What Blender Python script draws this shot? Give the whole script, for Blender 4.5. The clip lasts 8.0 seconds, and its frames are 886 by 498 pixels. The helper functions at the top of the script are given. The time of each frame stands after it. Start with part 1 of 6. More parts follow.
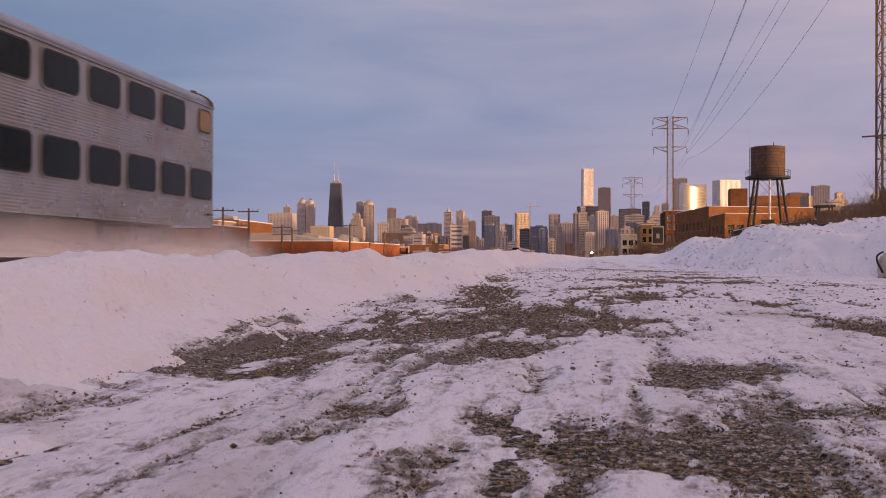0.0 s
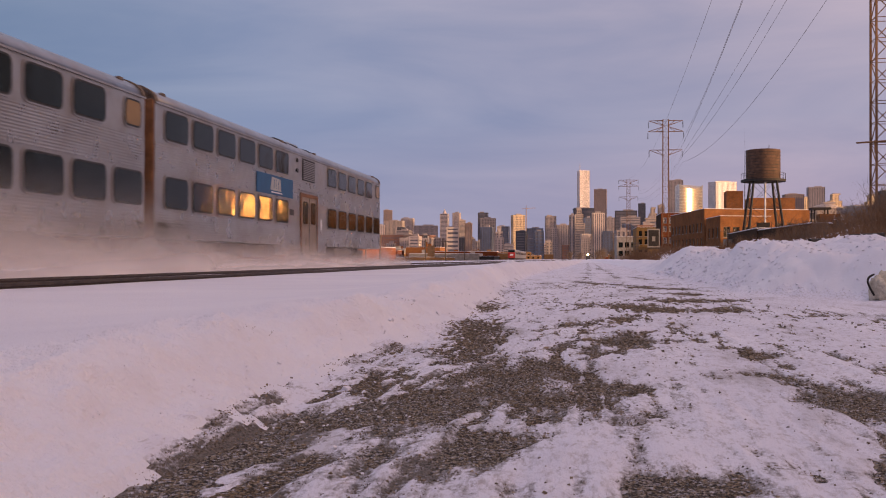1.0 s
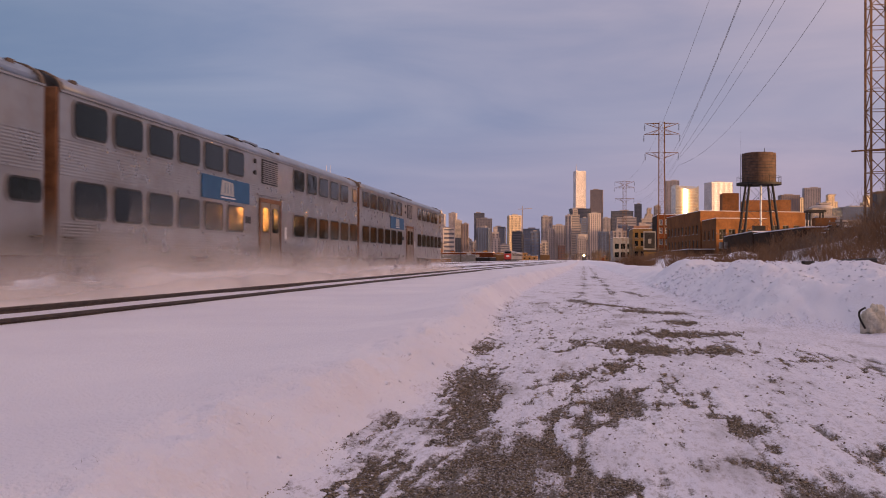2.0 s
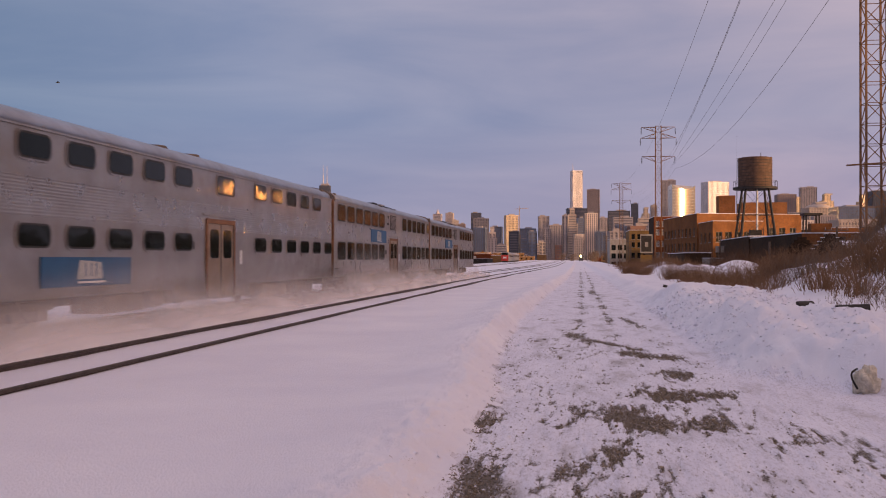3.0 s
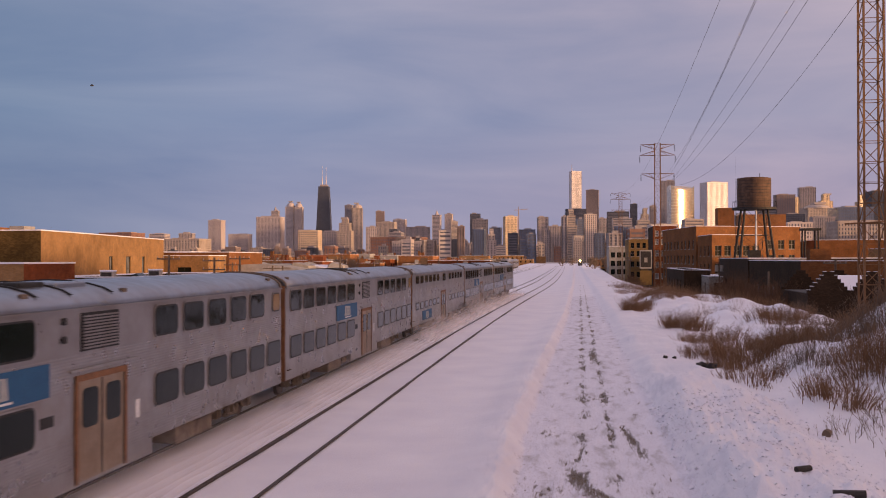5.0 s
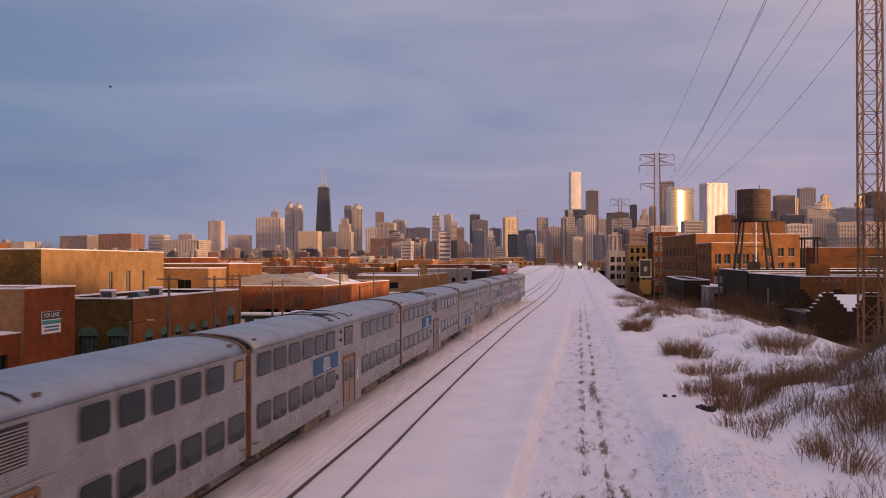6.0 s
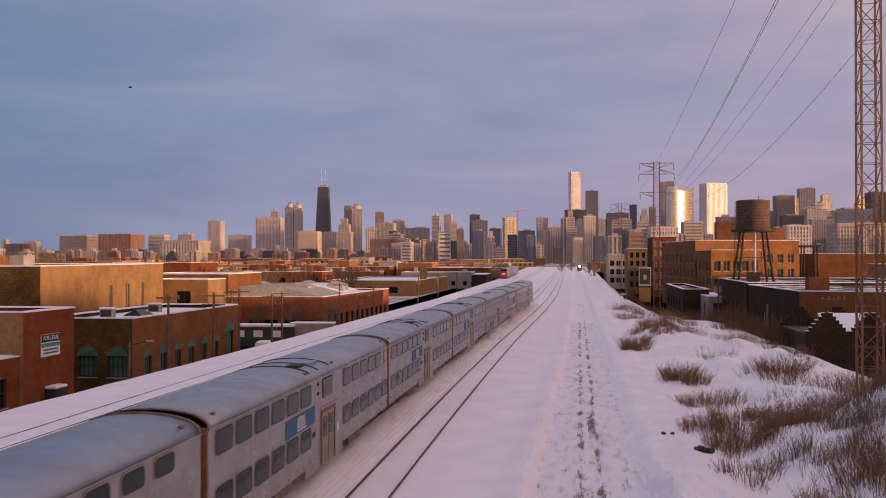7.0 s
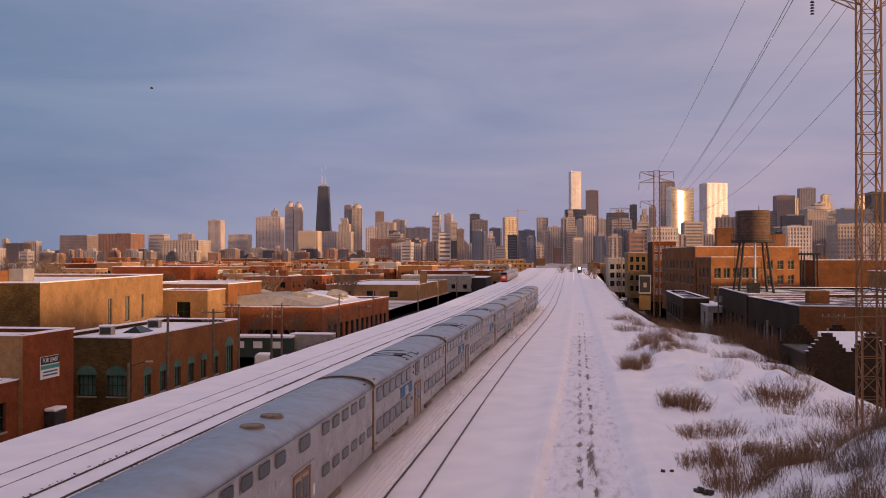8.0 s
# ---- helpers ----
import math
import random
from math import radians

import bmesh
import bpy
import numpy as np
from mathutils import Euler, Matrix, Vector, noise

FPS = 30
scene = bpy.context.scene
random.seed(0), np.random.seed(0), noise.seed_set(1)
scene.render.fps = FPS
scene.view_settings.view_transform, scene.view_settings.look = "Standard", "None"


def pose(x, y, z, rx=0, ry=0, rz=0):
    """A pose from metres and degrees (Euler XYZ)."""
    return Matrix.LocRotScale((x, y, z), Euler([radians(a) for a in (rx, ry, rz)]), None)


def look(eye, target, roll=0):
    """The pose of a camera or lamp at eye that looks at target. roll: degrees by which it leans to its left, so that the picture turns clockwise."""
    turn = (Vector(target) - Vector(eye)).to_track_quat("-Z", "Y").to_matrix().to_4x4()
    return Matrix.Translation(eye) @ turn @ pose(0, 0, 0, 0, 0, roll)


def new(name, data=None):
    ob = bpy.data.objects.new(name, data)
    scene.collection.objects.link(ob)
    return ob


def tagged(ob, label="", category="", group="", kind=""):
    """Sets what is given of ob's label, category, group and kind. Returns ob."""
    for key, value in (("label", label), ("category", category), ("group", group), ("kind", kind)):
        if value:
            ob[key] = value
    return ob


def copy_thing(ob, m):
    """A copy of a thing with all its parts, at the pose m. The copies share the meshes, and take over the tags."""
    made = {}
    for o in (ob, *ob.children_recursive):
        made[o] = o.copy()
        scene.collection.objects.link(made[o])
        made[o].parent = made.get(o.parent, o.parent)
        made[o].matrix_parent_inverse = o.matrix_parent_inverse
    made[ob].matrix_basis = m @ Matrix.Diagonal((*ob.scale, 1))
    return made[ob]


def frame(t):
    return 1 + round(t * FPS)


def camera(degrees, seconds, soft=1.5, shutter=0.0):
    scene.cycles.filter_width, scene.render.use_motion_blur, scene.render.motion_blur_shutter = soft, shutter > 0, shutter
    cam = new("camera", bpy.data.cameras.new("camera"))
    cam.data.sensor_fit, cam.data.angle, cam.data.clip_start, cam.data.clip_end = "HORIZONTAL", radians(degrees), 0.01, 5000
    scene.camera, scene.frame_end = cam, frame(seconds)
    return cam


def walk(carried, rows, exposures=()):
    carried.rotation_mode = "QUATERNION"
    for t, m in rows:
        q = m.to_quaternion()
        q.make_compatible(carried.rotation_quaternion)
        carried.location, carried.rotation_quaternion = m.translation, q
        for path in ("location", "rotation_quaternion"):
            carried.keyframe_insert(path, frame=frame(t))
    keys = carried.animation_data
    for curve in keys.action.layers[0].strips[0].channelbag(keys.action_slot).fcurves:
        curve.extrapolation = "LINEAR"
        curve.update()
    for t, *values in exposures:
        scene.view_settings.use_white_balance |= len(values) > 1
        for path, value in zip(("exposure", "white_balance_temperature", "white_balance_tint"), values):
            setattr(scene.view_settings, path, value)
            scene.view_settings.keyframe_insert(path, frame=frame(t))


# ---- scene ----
cam = camera(49.16, 8.0, soft=1.0, shutter=0.18)
walk(cam, [
    (0, pose(-0.048, 1.028, 0.027, 90.467, -0.200, 8.415)),
    (0.5, pose(-0.022, 1.027, 0.149, 90.537, -0.100, 8.319)),
    (1, pose(0.004, 1.022, 0.292, 90.575, -0.105, 8.194)),
    (1.5, pose(0.030, 0.990, 0.476, 90.594, -0.140, 8.074)),
    (3, pose(-0.005, 0.616, 1.518, 90.565, -0.060, 7.789)),
    (3.5, pose(-0.019, 0.449, 2.189, 90.564, 0.080, 7.771)),
    (4, pose(-0.055, 0.309, 2.989, 90.562, 0.090, 7.760)),
    (4.5, pose(-0.090, 0.187, 3.927, 90.555, 0.070, 7.744)),
    (6, pose(-0.090, -0.014, 6.679, 90.588, 0.090, 7.720)),
    (6.5, pose(-0.070, -0.050, 7.580, 90.578, 0.085, 7.705)),
    (7, pose(-0.029, -0.050, 8.461, 90.557, 0.074, 7.709)),
    (7.5, pose(-0.008, -0.035, 9.337, 90.533, 0.058, 7.715)),
    (8, pose(0.000, 0.000, 10.256, 90.502, 0.023, 7.716))],
    exposures=[(0, 0.03), (3.5, -0.03), (8, -0.04)])

# ---- light: low winter sun behind and to the right, thin cloud over the whole sky ----
SUN_AZ, SUN_EL = 107.0, 4.0     # degrees right of the track's heading; degrees up
SUN_WAY = Vector((math.sin(radians(SUN_AZ)) * math.cos(radians(SUN_EL)),
                  math.cos(radians(SUN_AZ)) * math.cos(radians(SUN_EL)), math.sin(radians(SUN_EL))))


def make_world():
    w = bpy.data.worlds.new("dusk_sky")
    scene.world = w
    w.use_nodes = True
    nt = w.node_tree
    nt.nodes.clear()
    N, L = nt.nodes.new, nt.links.new
    out, bg = N("ShaderNodeOutputWorld"), N("ShaderNodeBackground")
    sky = N("ShaderNodeTexSky")
    sky.sky_type, sky.sun_disc = 'NISHITA', False
    sky.sun_elevation, sky.sun_rotation = radians(SUN_EL), radians(SUN_AZ)
    sky.air_density, sky.dust_density = 1.4, 2.0
    dim = N("ShaderNodeVectorMath")
    dim.operation = 'SCALE'
    dim.inputs[3].default_value = 0.05
    L(sky.outputs[0], dim.inputs[0])
    tc = N("ShaderNodeTexCoord")
    sep = N("ShaderNodeSeparateXYZ")
    L(tc.outputs["Generated"], sep.inputs[0])
    # cloud sheet: colour by height over the horizon
    up = N("ShaderNodeValToRGB")
    cr = up.color_ramp
    cr.elements[0].position, cr.elements[0].color = 0.0, (0.41, 0.385, 0.53, 1)
    cr.elements[1].position, cr.elements[1].color = 1.0, (0.65, 0.58, 0.72, 1)
    for pos, c in ((0.07, (0.385, 0.375, 0.53)), (0.14, (0.335, 0.365, 0.53)), (0.23, (0.41, 0.41, 0.55)), (0.5, (0.60, 0.525, 0.62))):
        e = cr.elements.new(pos)
        e.color = (*c, 1)
    L(sep.outputs[2], up.inputs[0])
    # glow towards the sun's side
    dot = N("ShaderNodeVectorMath")
    dot.operation = 'DOT_PRODUCT'
    L(tc.outputs["Generated"], dot.inputs[0])
    dot.inputs[1].default_value = SUN_WAY
    glow = N("ShaderNodeValToRGB")
    g = glow.color_ramp
    g.elements[0].position, g.elements[0].color = 0.0, (0.46, 0.62, 0.75, 1)
    g.elements[1].position, g.elements[1].color = 1.0, (5.5, 2.9, 1.1, 1)
    for pos, c in ((0.11, (0.52, 0.70, 0.79)), (0.22, (0.78, 0.87, 0.94)), (0.45, (1.16, 1.02, 0.98)), (0.62, (1.20, 1.04, 0.98)), (0.85, (1.45, 1.12, 0.86)), (0.96, (2.4, 1.5, 0.8))):
        e = g.elements.new(pos)
        e.color = (*c, 1)
    half = N("ShaderNodeMath")
    half.operation = 'MULTIPLY_ADD'
    half.inputs[1].default_value, half.inputs[2].default_value = 0.5, 0.5
    L(dot.outputs["Value"], half.inputs[0])
    L(half.outputs[0], glow.inputs[0])
    mul = N("ShaderNodeMix")
    mul.data_type, mul.blend_type = 'RGBA', 'MULTIPLY'
    mul.inputs[0].default_value = 1.0
    L(up.outputs[0], mul.inputs[6])
    L(glow.outputs[0], mul.inputs[7])
    # streaks of thinner and thicker cloud, stretched along the horizon
    mp = N("ShaderNodeMapping")
    mp.inputs["Scale"].default_value = (1.6, 1.6, 9.0)
    mp.inputs["Rotation"].default_value = (radians(5), radians(-4), 0)
    L(tc.outputs["Generated"], mp.inputs[0])
    nz = N("ShaderNodeTexNoise")
    nz.inputs["Scale"].default_value, nz.inputs["Detail"].default_value = 1.7, 7.0
    nz.inputs["Roughness"].default_value, nz.inputs["Distortion"].default_value = 0.52, 0.5
    L(mp.outputs[0], nz.inputs["Vector"])
    cl = N("ShaderNodeValToRGB")
    cl.color_ramp.elements[0].position, cl.color_ramp.elements[0].color = 0.30, (0.80, 0.86, 0.93, 1)
    cl.color_ramp.elements[1].position, cl.color_ramp.elements[1].color = 0.72, (1.22, 1.15, 1.08, 1)
    L(nz.outputs[0], cl.inputs[0])
    mul2 = N("ShaderNodeMix")
    mul2.data_type, mul2.blend_type = 'RGBA', 'MULTIPLY'
    mul2.inputs[0].default_value = 1.0
    L(mul.outputs[2], mul2.inputs[6])
    L(cl.outputs[0], mul2.inputs[7])
    mix = N("ShaderNodeMix")
    mix.data_type = 'RGBA'
    mix.inputs[0].default_value = 0.9
    L(dim.outputs[0], mix.inputs[6])
    L(mul2.outputs[2], mix.inputs[7])
    L(mix.outputs[2], bg.inputs[0])
    bg.inputs[1].default_value = 1.0
    L(bg.outputs[0], out.inputs[0])


make_world()
lamp = bpy.data.lights.new("sun", 'SUN')
lamp.energy, lamp.angle, lamp.color = 4.9, radians(2.0), (1.0, 0.58, 0.31)
sun = new("sun", lamp)
sun.matrix_world = look((0, 0, 50), Vector((0, 0, 50)) - SUN_WAY)
scene.view_settings.exposure = 0.0


# ---- materials ----
class Net:
    """A small wrapper for a material's nodes."""

    def __init__(self, name, rough=0.7, metal=0.0, color=(0.5, 0.5, 0.5)):
        self.m = bpy.data.materials.new(name)
        self.m.use_nodes = True
        self.t = self.m.node_tree
        self.b = self.t.nodes["Principled BSDF"]
        self.b.inputs["Roughness"].default_value = rough
        self.b.inputs["Metallic"].default_value = metal
        self.b.inputs["Base Color"].default_value = (*color, 1)
        self.co = self.t.nodes.new("ShaderNodeTexCoord").outputs["Object"]

    def n(self, kind, **inputs):
        node = self.t.nodes.new(kind)
        for k, v in inputs.items():
            node.inputs[k].default_value = v
        return node

    def link(self, a, b):
        self.t.links.new(a, b)

    def world(self):
        return self.n("ShaderNodeNewGeometry").outputs["Position"]

    def scaled(self, s, co=None, rot=(0, 0, 0)):
        mp = self.n("ShaderNodeMapping", Scale=s, Rotation=rot)
        self.link(co or self.co, mp.inputs[0])
        return mp.outputs[0]

    def noise(self, scale, detail=4, rough=0.55, co=None):
        nz = self.n("ShaderNodeTexNoise", Scale=scale, Detail=detail, Roughness=rough)
        self.link(co or self.co, nz.inputs["Vector"])
        return nz.outputs[0]

    def ramp(self, fac, *stops):
        r = self.n("ShaderNodeValToRGB")
        while len(r.color_ramp.elements) < len(stops):
            r.color_ramp.elements.new(0.5)
        for e, (pos, c) in zip(r.color_ramp.elements, stops):
            e.position = pos
            e.color = (*c, 1) if len(c) == 3 else c
        self.link(fac, r.inputs[0])
        return r.outputs[0]

    def mix(self, fac, a, b, blend='MIX'):
        m = self.n("ShaderNodeMix")
        m.data_type, m.blend_type = 'RGBA', blend
        for sock, v in ((m.inputs[0], fac), (m.inputs[6], a), (m.inputs[7], b)):
            if isinstance(v, (int, float)):
                sock.default_value = v
            elif isinstance(v, tuple):
                sock.default_value = (*v, 1)
            else:
                self.link(v, sock)
        return m.outputs[2]

    def color(self, s):
        self.link(s, self.b.inputs["Base Color"])

    def rough(self, s):
        self.link(s, self.b.inputs["Roughness"])

    def bump(self, h, strength=0.3, dist=0.02):
        b = self.n("ShaderNodeBump", Strength=strength, Distance=dist)
        self.link(h, b.inputs["Height"])
        self.link(b.outputs[0], self.b.inputs["Normal"])


def speckled(name, c1, c2, scale=3.0, rough=0.8, metal=0.0, bump=0.2, fine=40.0):
    """Two tones in blotches, with a fine grain over them."""
    n = Net(name, rough, metal, c1)
    big = n.ramp(n.noise(scale, 5), (0.35, c1), (0.65, c2))
    g = n.ramp(n.noise(fine, 3), (0.3, (0.8, 0.8, 0.8)), (0.7, (1.12, 1.12, 1.12)))
    n.color(n.mix(1.0, big, g, 'MULTIPLY'))
    if bump:
        n.bump(n.noise(fine, 3), bump, 0.01)
    return n.m


def snow_material():
    n = Net("snow", 0.62)
    w = n.world()
    tone = n.ramp(n.noise(0.35, 5, co=w), (0.3, (0.745, 0.755, 0.85)), (0.7, (0.845, 0.855, 0.925)))
    grit = n.ramp(n.noise(9.0, 6, 0.7, co=n.scaled((1.0, 0.45, 1.0), w)), (0.66, (1, 1, 1)), (0.84, (0.80, 0.78, 0.78)))
    n.color(n.mix(0.55, tone, n.mix(1.0, tone, grit, 'MULTIPLY')))
    n.b.inputs["Specular IOR Level"].default_value = 0.25
    h = n.mix(0.5, n.noise(6.0, 6, 0.62, co=w), n.noise(45.0, 3, 0.6, co=w))
    n.bump(h, 0.7, 0.06)
    return n.m


def lot_snow_material():
    """Driven-over snow: packed, grey and gritty where it is thin."""
    n = Net("packed_snow", 0.55)
    w = n.world()
    str_co = n.scaled((1.6, 0.5, 1.0), w, (0, 0, radians(-12)))
    tone = n.ramp(n.noise(1.4, 6, 0.6, co=str_co), (0.27, (0.44, 0.43, 0.46)), (0.45, (0.74, 0.75, 0.86)), (0.75, (0.84, 0.85, 0.95)))
    grit = n.ramp(n.noise(26.0, 6, 0.72, co=str_co), (0.50, (1, 1, 1)), (0.70, (0.42, 0.38, 0.34)))
    clean = n.mix(0.75, tone, n.mix(1.0, tone, grit, 'MULTIPLY'))
    at = n.n("ShaderNodeAttribute")
    at.attribute_name = "grit"
    fine = n.noise(55.0, 4, 0.75, co=n.scaled((1.0, 0.6, 1.0), w))
    mid = n.noise(9.0, 5, 0.65, co=n.scaled((2.4, 0.28, 1.0), w))
    both = n.mix(0.42, fine, mid)
    add = n.n("ShaderNodeMath")
    add.operation = 'ADD'
    n.link(at.outputs["Fac"], add.inputs[0])
    n.link(both, add.inputs[1])
    dirt = n.ramp(add.outputs[0], (0.60, (0, 0, 0)), (0.76, (1, 1, 1)))
    n.color(n.mix(dirt, clean, n.ramp(n.noise(90.0, 2, co=w), (0.3, (0.035, 0.028, 0.022)), (0.7, (0.17, 0.14, 0.11)))))
    n.b.inputs["Specular IOR Level"].default_value = 0.35
    h = n.mix(0.5, n.noise(10.0, 6, 0.65, co=str_co), n.noise(60.0, 4, 0.7, co=w))
    n.bump(h, 0.8, 0.03)
    return n.m


def gravel_material():
    n = Net("gravel", 0.85)
    w = n.world()
    v = n.n("ShaderNodeTexVoronoi", Scale=140.0)
    n.link(w, v.inputs["Vector"])
    stone = n.ramp(v.outputs["Color"], (0.30, (0.012, 0.010, 0.008)), (0.5, (0.062, 0.048, 0.034)), (0.70, (0.32, 0.27, 0.20)))
    moss = n.mix(n.ramp(n.noise(1.7, 5, co=w), (0.45, (0, 0, 0)), (0.62, (1, 1, 1))), stone,
                 n.mix(1.0, stone, (0.80, 0.66, 0.42), 'MULTIPLY'))
    # snow grains lodged between the stones
    grains = n.ramp(n.noise(60.0, 4, 0.75, co=w), (0.54, (0, 0, 0)), (0.62, (1, 1, 1)))
    n.color(n.mix(grains, moss, (0.62, 0.62, 0.68)))
    n.bump(v.outputs["Distance"], 1.0, 0.015)
    return n.m


def brick_material(name, c1, c2, mortar, scale=1.0, soot=0.26):
    n = Net(name, 0.9)
    n.b.inputs["Specular IOR Level"].default_value = 0.12
    # wall coordinates: along the wall by x + y, up by z
    sp = n.n("ShaderNodeSeparateXYZ")
    n.link(n.co, sp.inputs[0])
    add = n.n("ShaderNodeMath")
    add.operation = 'ADD'
    n.link(sp.outputs[0], add.inputs[0])
    n.link(sp.outputs[1], add.inputs[1])
    cb = n.n("ShaderNodeCombineXYZ")
    n.link(add.outputs[0], cb.inputs[0])
    n.link(sp.outputs[2], cb.inputs[1])
    br = n.n("ShaderNodeTexBrick", Scale=1.0 / scale)
    br.inputs["Brick Width"].default_value, br.inputs["Row Height"].default_value = 0.22, 0.075
    br.inputs["Mortar Size"].default_value = 0.008
    for k, c in (("Color1", c1), ("Color2", c2), ("Mortar", mortar)):
        br.inputs[k].default_value = (*c, 1)
    n.link(cb.outputs[0], br.inputs["Vector"])
    stain = n.ramp(n.noise(0.35, 6, 0.6), (0.34, (1 - soot, 1 - soot, 1 - soot)), (0.66, (1.10, 1.08, 1.05)))
    patch = n.ramp(n.noise(2.2, 5, 0.6), (0.32, (0.86, 0.84, 0.83)), (0.68, (1.12, 1.11, 1.09)))
    n.color(n.mix(1.0, n.mix(1.0, br.outputs["Color"], stain, 'MULTIPLY'), patch, 'MULTIPLY'))
    n.bump(br.outputs["Fac"], 0.4, -0.01)
    return n.m


def steel_material(name, tint, corrugated, rough=0.33):
    """Stainless side sheets; the fluted ones have ribs 6 cm apart running along the car."""
    n = Net(name, rough, 0.9, tint)
    dirt = n.ramp(n.noise(0.8, 6, 0.6, co=n.scaled((0.25, 1, 1.6))), (0.3, (0.78, 0.74, 0.70)), (0.62, (1.0, 1.0, 1.0)))
    base = n.mix(1.0, tint, dirt, 'MULTIPLY')
    # road dirt, brown, in uneven runs
    run = n.ramp(n.noise(1.3, 5, 0.65, co=n.scaled((2.2, 1, 0.35))), (0.52, (0, 0, 0)), (0.75, (1, 1, 1)))
    n.color(n.mix(n.mix(1.0, run, (0.35, 0.35, 0.35), 'MULTIPLY'), base, (0.30, 0.22, 0.16)))
    n.rough(n.ramp(n.noise(2.0, 5, 0.6), (0.3, (rough - 0.06,) * 3), (0.7, (rough + 0.16,) * 3)))
    if corrugated:
        sp = n.n("ShaderNodeSeparateXYZ")
        n.link(n.co, sp.inputs[0])
        k = n.n("ShaderNodeMath")
        k.operation = 'MULTIPLY'
        k.inputs[1].default_value = 2 * math.pi / 0.062
        n.link(sp.outputs[2], k.inputs[0])
        s = n.n("ShaderNodeMath")
        s.operation = 'SINE'
        n.link(k.outputs[0], s.inputs[0])
        n.bump(s.outputs[0], 0.2, 0.012)
    return n.m


def tower_material(name, c, metal=0.0, rough=0.6, vary=0.12):
    n = Net(name, rough, metal, c)
    lo, hi = tuple(x * (1 - vary) for x in c), tuple(min(1, x * (1 + vary)) for x in c)
    n.color(n.mix(1.0, n.ramp(n.noise(0.03, 4), (0.3, lo), (0.7, hi)),
                  n.ramp(n.noise(0.25, 2), (0.3, (0.85, 0.85, 0.85)), (0.7, (1.1, 1.1, 1.1))), 'MULTIPLY'))
    return n.m


def window_glass(name, c=(0.006, 0.010, 0.009), rough=0.08):
    n = Net(name, rough, 0.0, c)
    n.b.inputs["Specular IOR Level"].default_value = 0.15
    n.color(n.ramp(n.noise(0.7, 3), (0.3, c), (0.7, tuple(x * 1.8 for x in c))))
    n.b.inputs["IOR"].default_value = 1.5
    n.bump(n.noise(1.3, 2, 0.5), 0.18, 0.06)
    return n.m


def patchy_roof():
    """Tar roof with snow left lying in patches."""
    n = Net("patchy_roof", 0.8)
    w = n.world()
    n.color(n.mix(n.ramp(n.noise(0.22, 5, 0.6, co=w), (0.50, (0, 0, 0)), (0.56, (1, 1, 1))), (0.045, 0.042, 0.042), (0.74, 0.73, 0.76)))
    return n.m


SNOW, LOT_SNOW, GRAVEL = snow_material(), lot_snow_material(), gravel_material()
STONE = speckled("stone_chips", (0.035, 0.027, 0.019), (0.21, 0.165, 0.11), 34.0, 0.8)
FLUTED = steel_material("fluted_steel", (0.39, 0.37, 0.355), True, 0.27)
SMOOTH = steel_material("smooth_steel", (0.40, 0.38, 0.365), False, 0.33)
ROOF_STEEL = steel_material("roof_steel", (0.34, 0.375, 0.43), False, 0.34)
DARK_GLASS = window_glass("dark_glass")
GASKET = speckled("black_rubber", (0.018, 0.018, 0.018), (0.03, 0.03, 0.03), 8.0, 0.7)
UNDER = speckled("dirty_underframe", (0.10, 0.075, 0.055), (0.22, 0.17, 0.13), 3.0, 0.85)
RUST = speckled("rusty_brown", (0.16, 0.075, 0.035), (0.27, 0.13, 0.06), 5.0, 0.8)
BLUE = speckled("blue_paint", (0.010, 0.085, 0.205), (0.014, 0.105, 0.24), 4.0, 0.6, 0.0, 0.0)
WHITE = speckled("white_paint", (0.72, 0.72, 0.72), (0.8, 0.8, 0.8), 4.0, 0.5, 0.0, 0.0)
RAIL = speckled("rail_steel", (0.055, 0.042, 0.038), (0.10, 0.075, 0.06), 6.0, 0.55, 0.5)
BRUSH = speckled("dry_brush", (0.15, 0.080, 0.038), (0.26, 0.150, 0.080), 2.0, 0.9, 0.0, 0.0)
TWIG = speckled("bare_twigs", (0.12, 0.085, 0.060), (0.20, 0.145, 0.105), 2.0, 0.9, 0.0, 0.0)
LATTICE = speckled("weathered_lattice", (0.16, 0.085, 0.04), (0.27, 0.15, 0.075), 1.2, 0.75, 0.3)
WOOD_POLE = speckled("pole_wood", (0.10, 0.075, 0.055), (0.17, 0.13, 0.10), 2.0, 0.9)
TANK_WOOD = speckled("tank_staves", (0.075, 0.042, 0.026), (0.14, 0.08, 0.05), 1.4, 0.85)
BLACK = speckled("black_iron", (0.022, 0.020, 0.020), (0.05, 0.045, 0.04), 3.0, 0.7, 0.3)
WIRE = speckled("wire", (0.05, 0.05, 0.055), (0.07, 0.07, 0.075), 1.0, 0.6, 0.6, 0.0)
PATCHY_ROOF = patchy_roof()
THICKET = speckled("thicket_stems", (0.07, 0.036, 0.018), (0.13, 0.068, 0.034), 2.0, 0.9, 0.0, 0.0)
ROOF_TAR = speckled("tar_roof", (0.05, 0.05, 0.055), (0.10, 0.10, 0.105), 0.6, 0.9)
CONCRETE = speckled("concrete", (0.26, 0.24, 0.22), (0.36, 0.34, 0.31), 0.8, 0.9)
BRICK_RED = brick_material("red_brick", (0.19, 0.052, 0.018), (0.25, 0.072, 0.026), (0.13, 0.06, 0.035))
